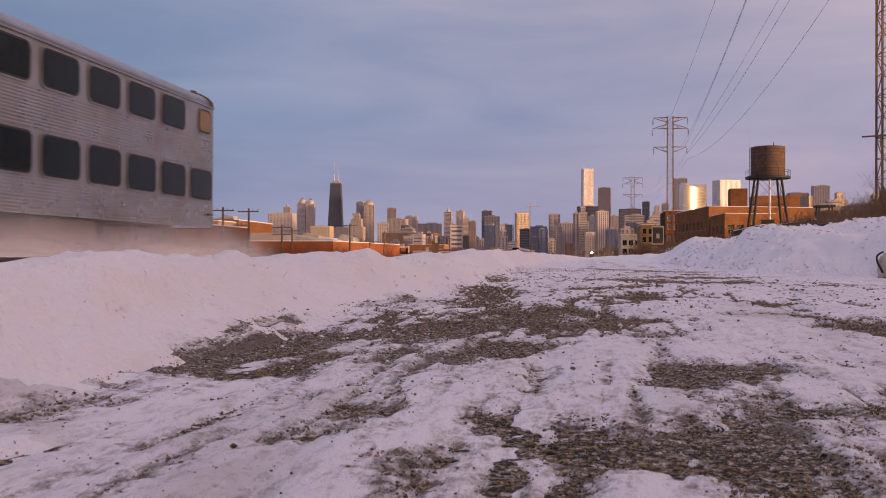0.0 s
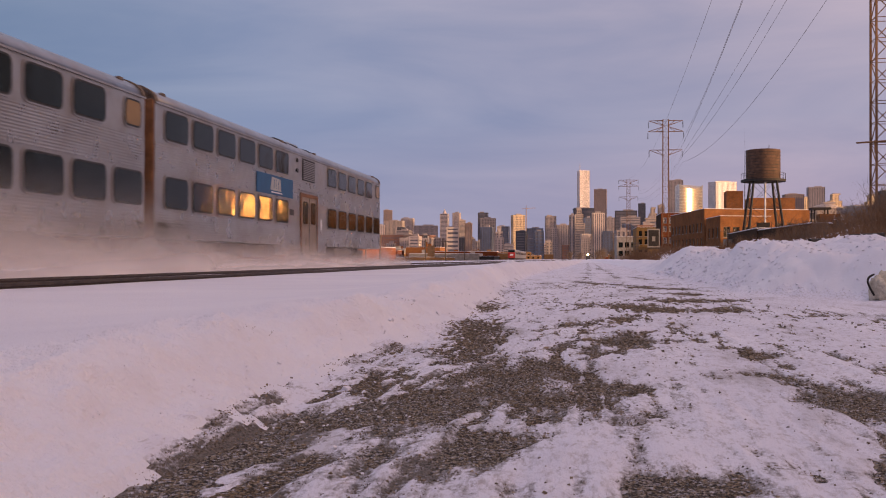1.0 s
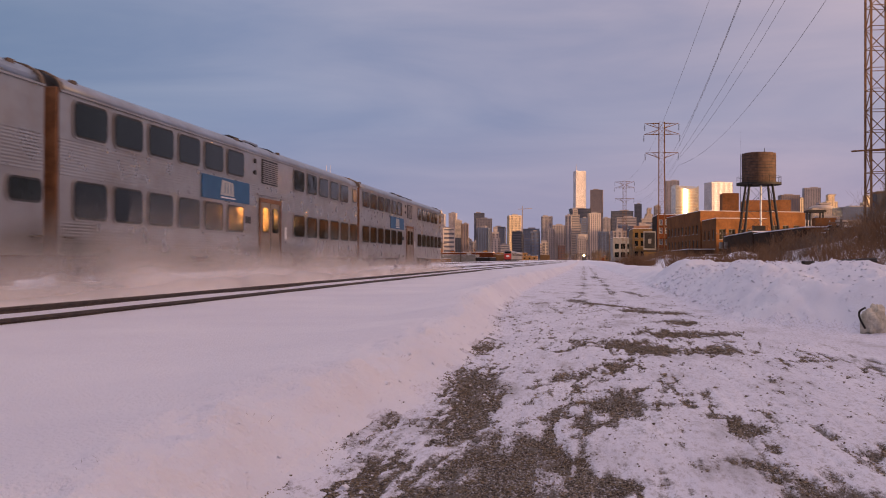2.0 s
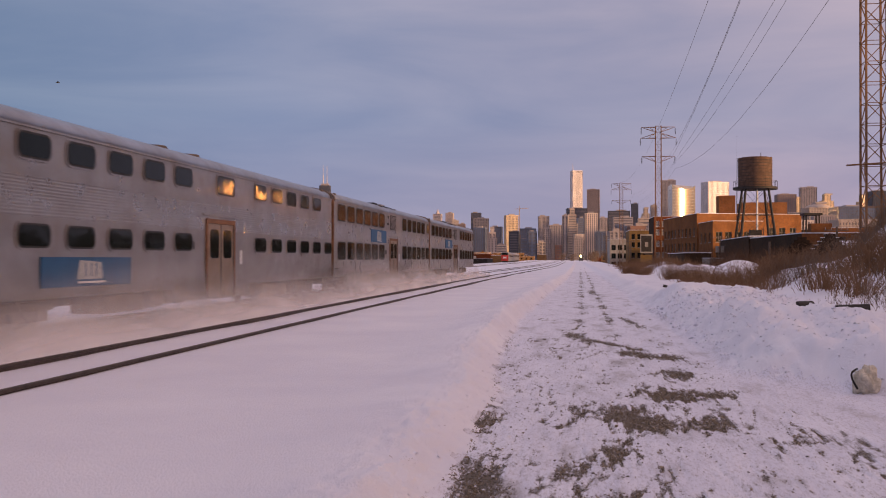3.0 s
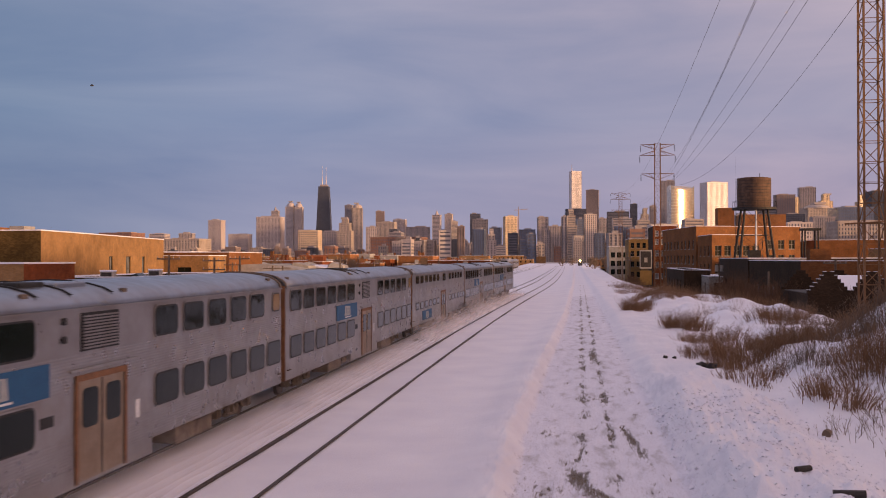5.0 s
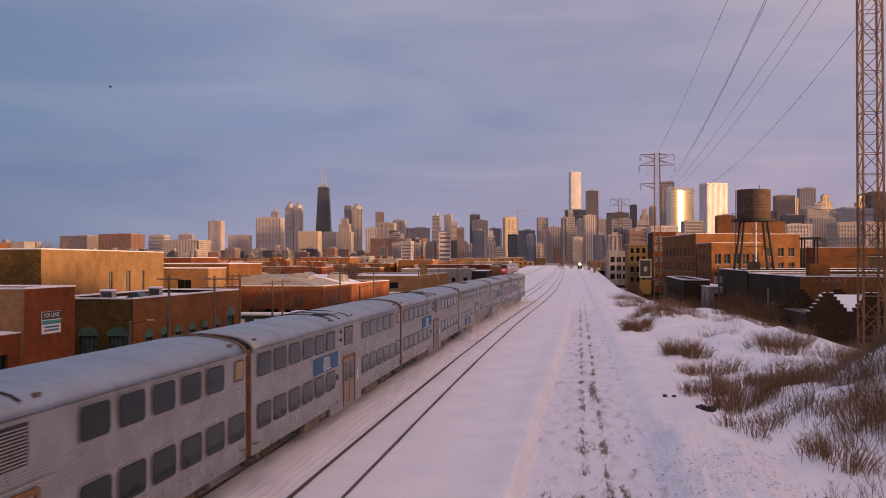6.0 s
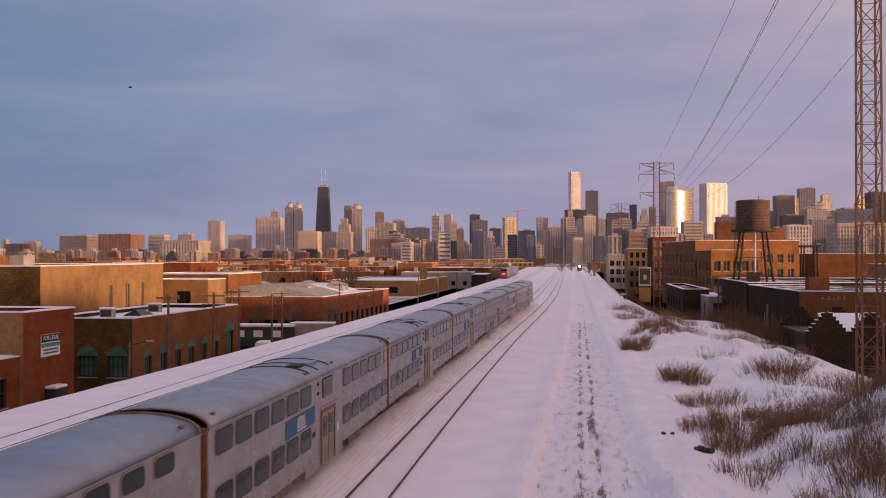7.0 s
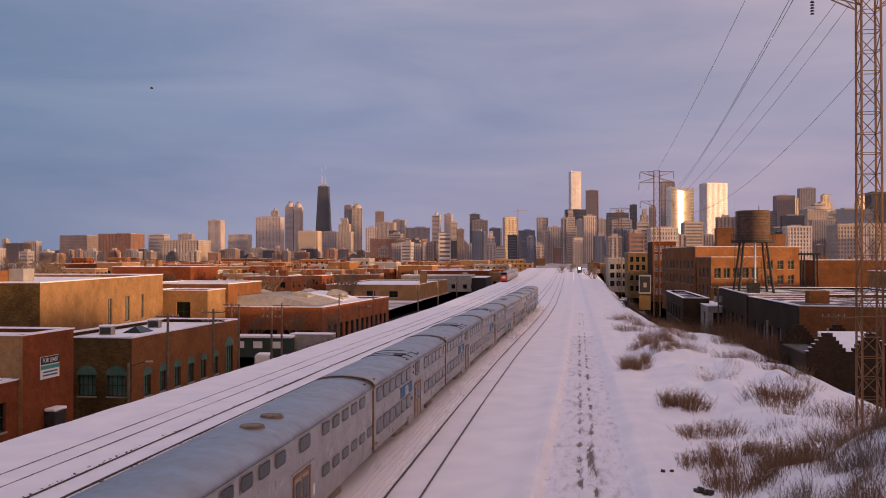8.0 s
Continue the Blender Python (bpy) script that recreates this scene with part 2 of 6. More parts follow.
# near-black brick; on walls turned from the sun it carries their shade
BRICK_DARK = brick_material("shade_dark_brick", (0.035, 0.024, 0.016), (0.062, 0.040, 0.026), (0.035, 0.028, 0.022))
BRICK_TAN = brick_material("tan_brick", (0.30, 0.17, 0.072), (0.37, 0.215, 0.098), (0.22, 0.16, 0.10))
BRICK_OLIVE = brick_material("yellow_brick", (0.21, 0.132, 0.052), (0.29, 0.18, 0.072), (0.15, 0.115, 0.072))
# olive brick darkened: the shade of the unlit fronts is in its colour
BRICK_OLIVE_SHADE = brick_material("shaded_olive_brick", (0.085, 0.055, 0.020), (0.16, 0.105, 0.040), (0.06, 0.045, 0.025), soot=0.45)
BRICK_ORANGE = brick_material("orange_brick", (0.27, 0.115, 0.042), (0.34, 0.150, 0.057), (0.20, 0.12, 0.07))
BRICK_RUST = brick_material("rust_brick", (0.28, 0.090, 0.036), (0.34, 0.122, 0.05), (0.21, 0.10, 0.06))
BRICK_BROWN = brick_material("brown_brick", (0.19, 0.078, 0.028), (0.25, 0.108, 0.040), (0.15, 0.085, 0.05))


# ---- building helpers ----
def part(name, bm, material, parent=None, label="", smooth=False):
    """Links a bmesh as one mesh object under a thing or under a part."""
    me = bpy.data.meshes.new(name)
    bm.to_mesh(me)
    bm.free()
    mats = material if isinstance(material, (list, tuple)) else [material]
    for m in mats:
        me.materials.append(m)
    if smooth:
        me.polygons.foreach_set("use_smooth", [True] * len(me.polygons))
    ob = new(name, me)
    if parent:
        ob.parent = parent
    if label:
        ob["label"] = label
    return ob


def mesh_ob(name, verts, faces, material, parent=None, smooth=False):
    me = bpy.data.meshes.new(name)
    me.from_pydata(verts, [], faces)
    me.materials.append(material)
    if smooth:
        me.polygons.foreach_set("use_smooth", [True] * len(me.polygons))
    me.update()
    ob = new(name, me)
    if parent:
        ob.parent = parent
    return ob


def thing(name, x, y, z=0.0, rz=0.0, label="", category="", group="", kind=""):
    ob = new(name)
    ob.matrix_basis = pose(x, y, z, 0, 0, rz)
    return tagged(ob, label, category, group, kind)


def box(bm, x0, x1, y0, y1, z0, z1, mat=0, bevel=0.0):
    """Adds a box to bm."""
    vs = [bm.verts.new(p) for p in ((x0, y0, z0), (x1, y0, z0), (x1, y1, z0), (x0, y1, z0),
                                    (x0, y0, z1), (x1, y0, z1), (x1, y1, z1), (x0, y1, z1))]
    fs = [bm.faces.new([vs[i] for i in f]) for f in ((3, 2, 1, 0), (4, 5, 6, 7), (0, 1, 5, 4), (1, 2, 6, 5), (2, 3, 7, 6), (3, 0, 4, 7))]
    for f in fs:
        f.material_index = mat
    if bevel:
        bmesh.ops.bevel(bm, geom=list({e for f in fs for e in f.edges}), offset=bevel, segments=2, affect='EDGES', profile=0.5)
    return vs


def boxes(*specs, bevel=0.0):
    bm = bmesh.new()
    for s in specs:
        box(bm, *s, bevel=bevel)
    return bm


def bar(bm, a, b, r, sides=5, r2=None):
    """A thin round bar from a to b."""
    a, b = Vector(a), Vector(b)
    d = (b - a).normalized()
    u = d.orthogonal().normalized()
    v = d.cross(u)
    r2 = r if r2 is None else r2
    ra, rb = [], []
    for i in range(sides):
        w = math.cos(2 * math.pi * i / sides) * u + math.sin(2 * math.pi * i / sides) * v
        ra.append(bm.verts.new(a + w * r))
        rb.append(bm.verts.new(b + w * r2))
    for i in range(sides):
        bm.faces.new((ra[i], ra[(i + 1) % sides], rb[(i + 1) % sides], rb[i]))
    bm.faces.new(ra[::-1])
    bm.faces.new(rb)


def ring(bm, cx, cy, z0, z1, r0, r1, sides=24, mat=0, caps=True):
    lo = [bm.verts.new((cx + r0 * math.cos(2 * math.pi * i / sides), cy + r0 * math.sin(2 * math.pi * i / sides), z0)) for i in range(sides)]
    hi = [bm.verts.new((cx + r1 * math.cos(2 * math.pi * i / sides), cy + r1 * math.sin(2 * math.pi * i / sides), z1)) for i in range(sides)]
    for i in range(sides):
        f = bm.faces.new((lo[i], lo[(i + 1) % sides], hi[(i + 1) % sides], hi[i]))
        f.material_index = mat
    if caps:
        bm.faces.new(lo[::-1])
        bm.faces.new(hi)


def rounded_panel(bm, x, y0, y1, z0, z1, r, thick, mat=0):
    """An upright panel in a plane of constant x with rounded corners, thick towards +x."""
    pts = []
    for cy, cz, a0 in ((y1 - r, z1 - r, 0), (y0 + r, z1 - r, 90), (y0 + r, z0 + r, 180), (y1 - r, z0 + r, 270)):
        for k in range(4):
            a = radians(a0 + 30 * k)
            pts.append((cy + r * math.cos(a), cz + r * math.sin(a)))
    back = [bm.verts.new((x, *p)) for p in pts]
    front = [bm.verts.new((x + thick, *p)) for p in pts]
    bm.faces.new(front).material_index = mat
    for i in range(len(pts)):
        j = (i + 1) % len(pts)
        bm.faces.new((back[i], back[j], front[j], front[i])).material_index = mat
    return front


# ---- the lie of the land ----
def hash_noise(x, y, seed=0):
    """Value noise on numpy arrays, 0 to 1."""
    xi, yi = np.floor(x).astype(np.int64), np.floor(y).astype(np.int64)
    fx, fy = x - xi, y - yi
    fx, fy = fx * fx * (3 - 2 * fx), fy * fy * (3 - 2 * fy)

    def h(a, b):
        n = (a * 374761393 + b * 668265263 + seed * 1442695041) & 0x7fffffff
        n = ((n ^ (n >> 13)) * 1274126177) & 0x7fffffff
        return ((n ^ (n >> 16)) & 0xffff) / 65535.0
    return ((h(xi, yi) * (1 - fx) + h(xi + 1, yi) * fx) * (1 - fy) + (h(xi, yi + 1) * (1 - fx) + h(xi + 1, yi + 1) * fx) * fy)


def fbm(x, y, octaves=4, seed=0, gain=0.5):
    s, a, tot = 0.0, 1.0, 0.0
    for k in range(octaves):
        s = s + a * hash_noise(x * 2 ** k, y * 2 ** k, seed + k)
        tot += a
        a *= gain
    return s / tot


def step(a, b, x):
    t = np.clip((x - a) / (b - a), 0, 1)
    return t * t * (3 - 2 * t)


TRACK_Y = (-80, 55, 86, 110, 132, 170, 214, 334, 485, 665, 900)
TRACK_X = (-7.33, -7.31, -6.98, -6.60, -6.02, -5.20, -4.75, -4.95, -5.90, -7.40, -11.0)
SPACING = 4.0


def track_x(y):
    """The middle of the near track, over the distance along the line."""
    y = np.asarray(y, float)
    w = (-12.0, -6.0, 0.0, 6.0, 12.0)
    return sum(np.interp(y + d, TRACK_Y, TRACK_X) for d in w) / len(w)


RIDGE_Y = (-10, 2, 5, 8, 13, 16, 27, 44, 86, 200)
RIDGE_X = (-1.3, -1.35, -1.6, -1.45, -1.45, -1.75, -2.0, -1.8, -1.1, -0.6)
# bare places in the lot: middle, half width, half length, turn
BARE = ((0.10, 2.30, 0.22, 0.26, 0), (0.28, 2.62, 0.14, 0.24, -8), (0.24, 3.25, 0.17, 0.22, -10), (0.42, 2.2, 0.25, 0.2, 0),
        (-0.88, 3.75, 0.20, 0.75, -14), (-0.58, 4.5, 0.22, 0.8, -8), (-0.30, 5.2, 0.26, 0.85, -6), (-0.72, 7.6, 0.18, 1.6, 4),
        (-0.08, 4.6, 0.24, 0.45, 10), (0.12, 4.9, 0.22, 0.24, 0), (0.25, 7.2, 0.24, 0.45, 0), (-0.30, 3.55, 0.12, 0.3, -12),
        (0.95, 6.4, 0.10, 0.3, 0), (1.02, 4.7, 0.16, 0.6, 0), (0.85, 11.0, 0.40, 0.5, 0), (1.25, 13.2, 0.35, 0.6, 20),
        (0.0, 22.6, 0.22, 1.5, 10), (0.55, 21.0, 0.13, 1.6, 22), (1.12, 18.5, 0.30, 0.7, 30), (1.5, 15.4, 0.25, 0.5, 0),
        (1.66, 13.4, 0.30, 0.4, 0), (0.54, 11.4, 0.25, 0.6, 0), (1.48, 11.1, 0.25, 0.4, 0), (-1.12, 11.0, 0.20, 1.4, 0),
        (1.59, 18.1, 0.25, 0.5, 0), (1.5, 27.5, 0.13, 2.0, 4), (0.84, 51.0, 0.17, 3.0, 0))


def bare(x, y):
    """How bare of snow the lot is: above 0 the gravel shows."""
    x, y = np.broadcast_arrays(np.asarray(x, float), np.asarray(y, float))
    out = np.full(x.shape, -1.0)
    m = (x > -1.8) & (x < 8.0) & (y > -14) & (y < 260)
    if m.any():
        out[m] = bare_inside(x[m], y[m])
    return out


def bare_inside(x, y):
    s = np.full(x.shape, -1.0)
    for cx, cy, w, l, turn in BARE:
        near = np.abs(y - cy) < 4 * l + 1
        c, sn = math.cos(radians(turn)), math.sin(radians(turn))
        dx, dy = x[near] - cx, y[near] - cy
        u, v = (dx * c + dy * sn) / (1.12 * w), (-dx * sn + dy * c) / (1.12 * l)
        s[near] = np.maximum(s[near], 1.0 - np.sqrt(u * u + v * v))
    streak = fbm(x * 6.5 - y * 0.9, y * 0.9 + x * 0.5, 4, 5, 0.6) - 0.5
    lump = fbm(x * 13, y * 7, 4, 11, 0.65) - 0.5
    ruts = np.exp(-((x - (0.02 + 0.005 * y)) / 0.20) ** 2) + np.exp(-((x - (0.80 + 0.004 * y)) / 0.16) ** 2)
    dash = fbm(x * 2.2, y * 0.75, 3, 15, 0.65) - 0.5
    far = ruts * 1.0 - 1.0 + 2.6 * dash
    s = np.maximum(s, np.where(y > 22, far, -0.60 + 0.46 * (1 - step(3, 10, y)) * (1 - step(-0.2, 0.5, x))))
    furrow = fbm(x * 26, y * 1.9, 3, 29, 0.6) - 0.5
    s = s + 1.5 * streak + 1.3 * lump + 1.2 * furrow - 0.14
    crack = 1 - 15 * np.abs(fbm(x * 3.6 - y * 0.75, y * 0.55 + x, 3, 25, 0.55) - 0.5)
    wear = 2.2 * (fbm(x * 1.3, y * 0.6, 3, 27) - 0.5)
    s = np.maximum(s, np.where(y < 30, 0.38 * crack + 1.8 * lump + 1.6 * furrow + wear - 0.30 - 0.045 * np.maximum(0, y - 6), -1.0))
    inside = step(0.32, 0.52, x - np.interp(y, RIDGE_Y, RIDGE_X)) * (1 - step(1.9, 2.5, x - np.clip((13 - y) * 0.5, 0, 4)))
    return np.where(inside > 0.5, s, -1.0)


def land(x, y):
    """Height of the snow over the place; the rail heads lie at 0."""
    ridge = np.interp(y, RIDGE_Y, RIDGE_X) + 0.25 * (fbm(y * 0.7, y * 0 + 3.3, 3, 2) - 0.5)
    near = 1 - step(5, 12, y)
    top = 0.07 - 0.06 * near + (0.16 - 0.07 * near) * (fbm(y * 0.9, x * 0.6, 3, 7) - 0.5) + 0.10 * step(12, 26, y) * (1 - step(60, 110, y))
    left = -0.055 + 0.05 * (fbm(x * 0.35, y * 0.2, 4, 3) - 0.5)
    lot = -0.215 + 0.02 * (fbm(x * 1.2, y * 0.6, 4, 9) - 0.5) + 0.022 * (fbm(x * 10 + y, y * 2.6, 4, 13, 0.66) - 0.5) + 0.014 * (fbm(x * 5.5 - y * 0.6, y * 0.5, 3, 17, 0.6) - 0.5)
    lot = lot + 0.016 * (fbm(x * 22, y * 1.6, 3, 33, 0.6) - 0.5) * (1 - step(8, 16, y))
    bb = bare(x, y)
    lot = lot - 0.017 * np.clip((bb + 0.35) * 1.1, 0, 1) + 0.007 * (fbm(x * 42, y * 30, 3, 19, 0.7) - 0.5)
    d = x - ridge
    z = np.where(d < 0, left + (top - left) * np.exp(-(d / 0.85) ** 2), lot + (top - lot) * (1 - step(0.0, 0.55, d)))
    clod = fbm(x * 5, y * 4, 4, 21, 0.6) - 0.5
    z = z + 0.16 * clod * np.exp(-((d - 0.1) / 0.35) ** 2)
    # the heap at the far side of the lot and the drifts behind it
    edge = 2.25 + np.clip((15.5 - y) * 0.75, 0, 6)
    r = x - edge
    heap = (0.74 + 0.85 * (fbm(x * 0.55, y * 0.32, 4, 31) - 0.40)) * step(0.0, 1.3, r) * (1 - 0.55 * step(2.2, 4.2, r) * step(14, 20, y))
    heap = heap * (1 - 0.55 * step(34, 48, y)) + 0.26 * (fbm(x * 2.6, y * 1.9, 4, 41, 0.66) - 0.5) * step(0, 0.5, r) * (1 - step(3.0, 4.5, r)) * (1 - step(35, 50, y))
    heap = heap + 0.10 * (fbm(x * 6.5, y * 4.5, 3, 43, 0.65) - 0.5) * step(0, 0.4, r) * (1 - step(3.2, 4.5, r)) * (1 - step(30, 42, y))
    z = z + np.where(r > 0, heap, 0)
    mound = 3.9 * np.exp(-((x - 14.6) / 4.5) ** 2 - ((y - 38) / 13.0) ** 2) + 1.1 * np.exp(-((x - 14.0) / 4.5) ** 2 - ((y - 78) / 22.0) ** 2) \
        + 0.95 * np.exp(-((x - 11.0) / 3.4) ** 2 - ((y - 112) / 22.0) ** 2)
    rough = 0.25 + 1.5 * fbm(x * 0.36, y * 0.16, 2, 51) ** 1.3
    z = z + mound * rough * step(3.2, 7.0, x)
    z = z + 0.85 * (fbm(x * 0.34, y * 0.13, 3, 53, 0.45) - 0.46) * step(4.2, 7.5, x) * (1 - step(16, 20, x)) * step(24, 34, y) * (1 - step(150, 190, y))
    # banks down to the streets on both sides
    foot_r = np.interp(y, (-60, 30, 60, 130, 150, 240, 400, 900), (19, 21, 20.5, 19.0, 12.0, 9.5, 11, 14))
    z = z - (z + 4.6) * step(0.0, 5.5, x - foot_r)
    foot_l = np.interp(y, (-80, 50, 102, 200, 400, 900), (-31.8, -31.8, -30.3, -29.0, -31.0, -44.0))
    z = z - (z + 4.6) * step(0.0, 2.2, foot_l - x)
    # shallow grooves along the rails
    for k in (0, -1, -3):
        for s in (-0.7175, 0.7175):
            q = x - (track_x(y) + k * SPACING * (1.0 if k > -3 else 1.267) + s)
            z = z - 0.05 * np.exp(-(q / 0.09) ** 2)
    return z


# ---- large structure: the snow, the ground at street level, rails ----
def span(*pieces):
    """Grid lines: pieces of (from, to, number)."""
    out = []
    for a, b, n in pieces:
        out += list(np.linspace(a, b, n, endpoint=False))
    return np.array(out + [pieces[-1][1]])


def sheet(name, xs, ys, height, material, parent=None):
    X, Y = np.meshgrid(xs, ys)
    Z = height(X, Y)
    n, m = X.shape
    me = bpy.data.meshes.new(name)
    me.vertices.add(n * m)
    me.vertices.foreach_set("co", np.stack([X, Y, Z], -1).ravel())
    a = (np.arange(n - 1)[:, None] * m + np.arange(m - 1)).ravel()
    quads = np.stack([a, a + 1, a + m + 1, a + m], -1)
    me.loops.add(quads.size)
    me.loops.foreach_set("vertex_index", quads.ravel())
    me.polygons.add(len(quads))
    me.polygons.foreach_set("loop_start", np.arange(0, quads.size, 4))
    me.polygons.foreach_set("use_smooth", np.ones(len(quads), bool))
    mats = material if isinstance(material, (list, tuple)) else [material]
    for mt in mats:
        me.materials.append(mt)
    if len(mats) > 1:
        cx, cy = X[:-1, :-1].ravel(), Y[:-1, :-1].ravel()
        rid = np.interp(cy, RIDGE_Y, RIDGE_X)
        edge = 2.25 + np.clip((15.5 - cy) * 0.75, 0, 6)
        wob = 0.5 * (fbm(cx * 4, cy * 3, 3, 61) - 0.5)
        me.polygons.foreach_set("material_index", ((cx > rid + 0.42 + wob) & (cx < edge + 0.3 + wob) & (cy < 130)).astype(np.int32))
        g = me.attributes.new("grit", 'FLOAT', 'POINT')
        g.data.foreach_set("value", np.clip(0.18 + 0.25 * bare(X, Y), 0.0, 0.5).ravel())
    me.update()
    me.validate()
    return new(name, me)


ys = [-30.0, -15.0, -6.0, -2.0, 0.0, 1.0, 1.6]
while ys[-1] < 950:
    ys.append(ys[-1] + max(0.013, 0.0075 * (ys[-1] - 0.2)))
xs = span((-52, -36, 6), (-36, -29, 28), (-29, -5, 80), (-5, -2.2, 56), (-2.2, 2.6, 240), (2.6, 7, 110), (7, 28, 90), (28, 40, 6))
snow = sheet("ground", xs, np.array(ys), land, [SNOW, LOT_SNOW])
tagged(snow, "deep snow over the railway embankment and a driven lot", "snow", kind="structure")

gx, gy = span((-2.4, -1.0, 60), (-1.0, 0.9, 210), (0.9, 2.8, 80)), []
v = 1.5
while v < 185:
    gy.append(v)
    v += max(0.010, 0.009 * v)
grav = sheet("lot_gravel", gx, np.array(gy), lambda x, y: -0.2275 + 0.008 * (fbm(x * 34, y * 34, 3, 71, 0.65) - 0.5), GRAVEL)
tagged(grav, "dark wet gravel showing through the packed snow", "gravel", kind="structure")

# the city's ground reaches the horizon
bm = bmesh.new()
box(bm, -4300, 4300, -600, 4900, -5.2, -4.6)
n = Net("city_ground", 0.9)
wc = n.world()
n.color(n.mix(n.ramp(n.noise(0.035, 5, co=wc), (0.42, (0, 0, 0)), (0.58, (1, 1, 1))), (0.16, 0.12, 0.10), (0.62, 0.60, 0.62)))
street = part("street_level", bm, n.m)
tagged(street, "snowy streets and yards of the city", "ground", kind="structure")


def rail(y0, y1, k, side, height, gap=1.0):
    """One rail: a T section swept along the line."""
    prof = [(-0.036, 0), (-0.036, -0.035), (-0.009, -0.05), (-0.009, -0.16), (0.009, -0.16), (0.009, -0.05), (0.036, -0.035), (0.036, 0)]
    pts, y = [], y0
    while y < y1:
        pts.append(y)
        y += max(1.5, 0.03 * y)
    pts = np.array(pts + [y1])
    cx = track_x(pts) + k * SPACING * gap + side * 0.7535
    verts, faces = [], []
    for x, yy in zip(cx, pts):
        verts += [(x + px, yy, height + pz) for px, pz in prof]
    m = len(prof)
    for i in range(len(pts) - 1):
        for j in range(m):
            faces.append((i * m + j, i * m + (j + 1) % m, (i + 1) * m + (j + 1) % m, (i + 1) * m + j))
    return verts, faces


def railway(name, k, gap, label, height=0.0):
    t = thing(name, 0, 0, 0, 0, label, "railway track", "railway tracks", "structure")
    for side in (-1, 1):
        v, f = rail(-60, 900, k, side, height, gap)
        mesh_ob("rail", v, f, RAIL, t)


railway("track_1", 0, 1.0, "pair of dark rails in ploughed snow")
railway("track_2", -1, 1.0, "pair of rails under the passing train")
railway("track_3", -3, 1.267, "pair of dark rails half buried in snow")
railway("track_4", -4, 1.185, "pair of rails almost buried in snow", -0.035)


# ---- the train ----
CAR = 25.45
SECTION = ((1.60, 3.88), (1.565, 4.02), (1.46, 4.13), (1.25, 4.24), (0.9, 4.33), (0.45, 4.385), (0, 4.405))


def sweep(profile, y0, y1, closed=True, steps=1):
    """A cross-section in x and z swept along y, with end caps."""
    bm = bmesh.new()
    rows = []
    for k in range(steps + 1):
        y = y0 + (y1 - y0) * k / steps
        rows.append([bm.verts.new((x, y, z)) for x, z in profile])
    n = len(profile)
    for a, b in zip(rows, rows[1:]):
        for i in range(n if closed else n - 1):
            bm.faces.new((a[i], b[i], b[(i + 1) % n], a[(i + 1) % n]))
    if closed:
        bm.faces.new(rows[0])
        bm.faces.new(rows[-1][::-1])
    bmesh.ops.recalc_face_normals(bm, faces=bm.faces)
    return bm


def other_side(ob):
    """The same part on the other flank of the car."""
    o = ob.copy()
    scene.collection.objects.link(o)
    o.matrix_basis = pose(0, 0, 0, 0, 0, 180) @ ob.matrix_basis
    return o


def window_unit(car, y0, y1, z0, z1, both=True, material=None):
    bm = bmesh.new()
    rounded_panel(bm, 1.597, y0 - 0.055, y1 + 0.055, z0 - 0.055, z1 + 0.055, 0.17, 0.022)
    f = part("window", bm, SMOOTH, car)
    bm = bmesh.new()
    rounded_panel(bm, 1.600, y0 - 0.02, y1 + 0.02, z0 - 0.02, z1 + 0.02, 0.15, 0.026)
    part("gasket", bm, GASKET, f)
    bm = bmesh.new()
    rounded_panel(bm, 1.604, y0 + 0.02, y1 - 0.02, z0 + 0.02, z1 - 0.02, 0.12, 0.026)
    part("pane", bm, material or DARK_GLASS, f)
    if both:
        o = other_side(f)
        for c in list(f.children):
            k = c.copy()
            scene.collection.objects.link(k)
            k.parent = o


def truck(car, y):
    """A four-wheeled truck: side frames, springs, axle boxes and wheels."""
    bm = bmesh.new()
    for s in (-1, 1):
        x = s * 1.02
        box(bm, x - 0.09, x + 0.09, y - 1.75, y + 1.75, 0.50, 0.68, bevel=0.03)
        for a in (-1.28, 1.28):
            box(bm, x - 0.14, x + 0.14, y + a - 0.17, y + a + 0.17, 0.30, 0.62, bevel=0.03)
        for a in (-0.35, 0.0, 0.35):
            ring(bm, x + 0.02 * s, y + a, 0.30, 0.52, 0.10, 0.10, 10)
        box(bm, x - 0.06, x + 0.06, y - 0.55, y + 0.55, 0.22, 0.30)
        for a in (-0.8, 0.8):
            bar(bm, (x + 0.1 * s, y + a, 0.35), (x + 0.1 * s, y + a * 0.5, 0.72), 0.04)
    box(bm, -1.0, 1.0, y - 0.3, y + 0.3, 0.40, 0.72)
    t = part("truck", bm, UNDER, car, "dirt-caked truck frame")
    for a in (-1.28, 1.28):
        for s in (-1, 1):
            bm = bmesh.new()
            bar(bm, (s * 0.68, y + a, 0.44), (s * 0.81, y + a, 0.44), 0.43, 24)
            bar(bm, (s * 0.81, y + a, 0.44), (s * 0.87, y + a, 0.44), 0.14, 12)
            part("wheel", bm, RAIL, t)


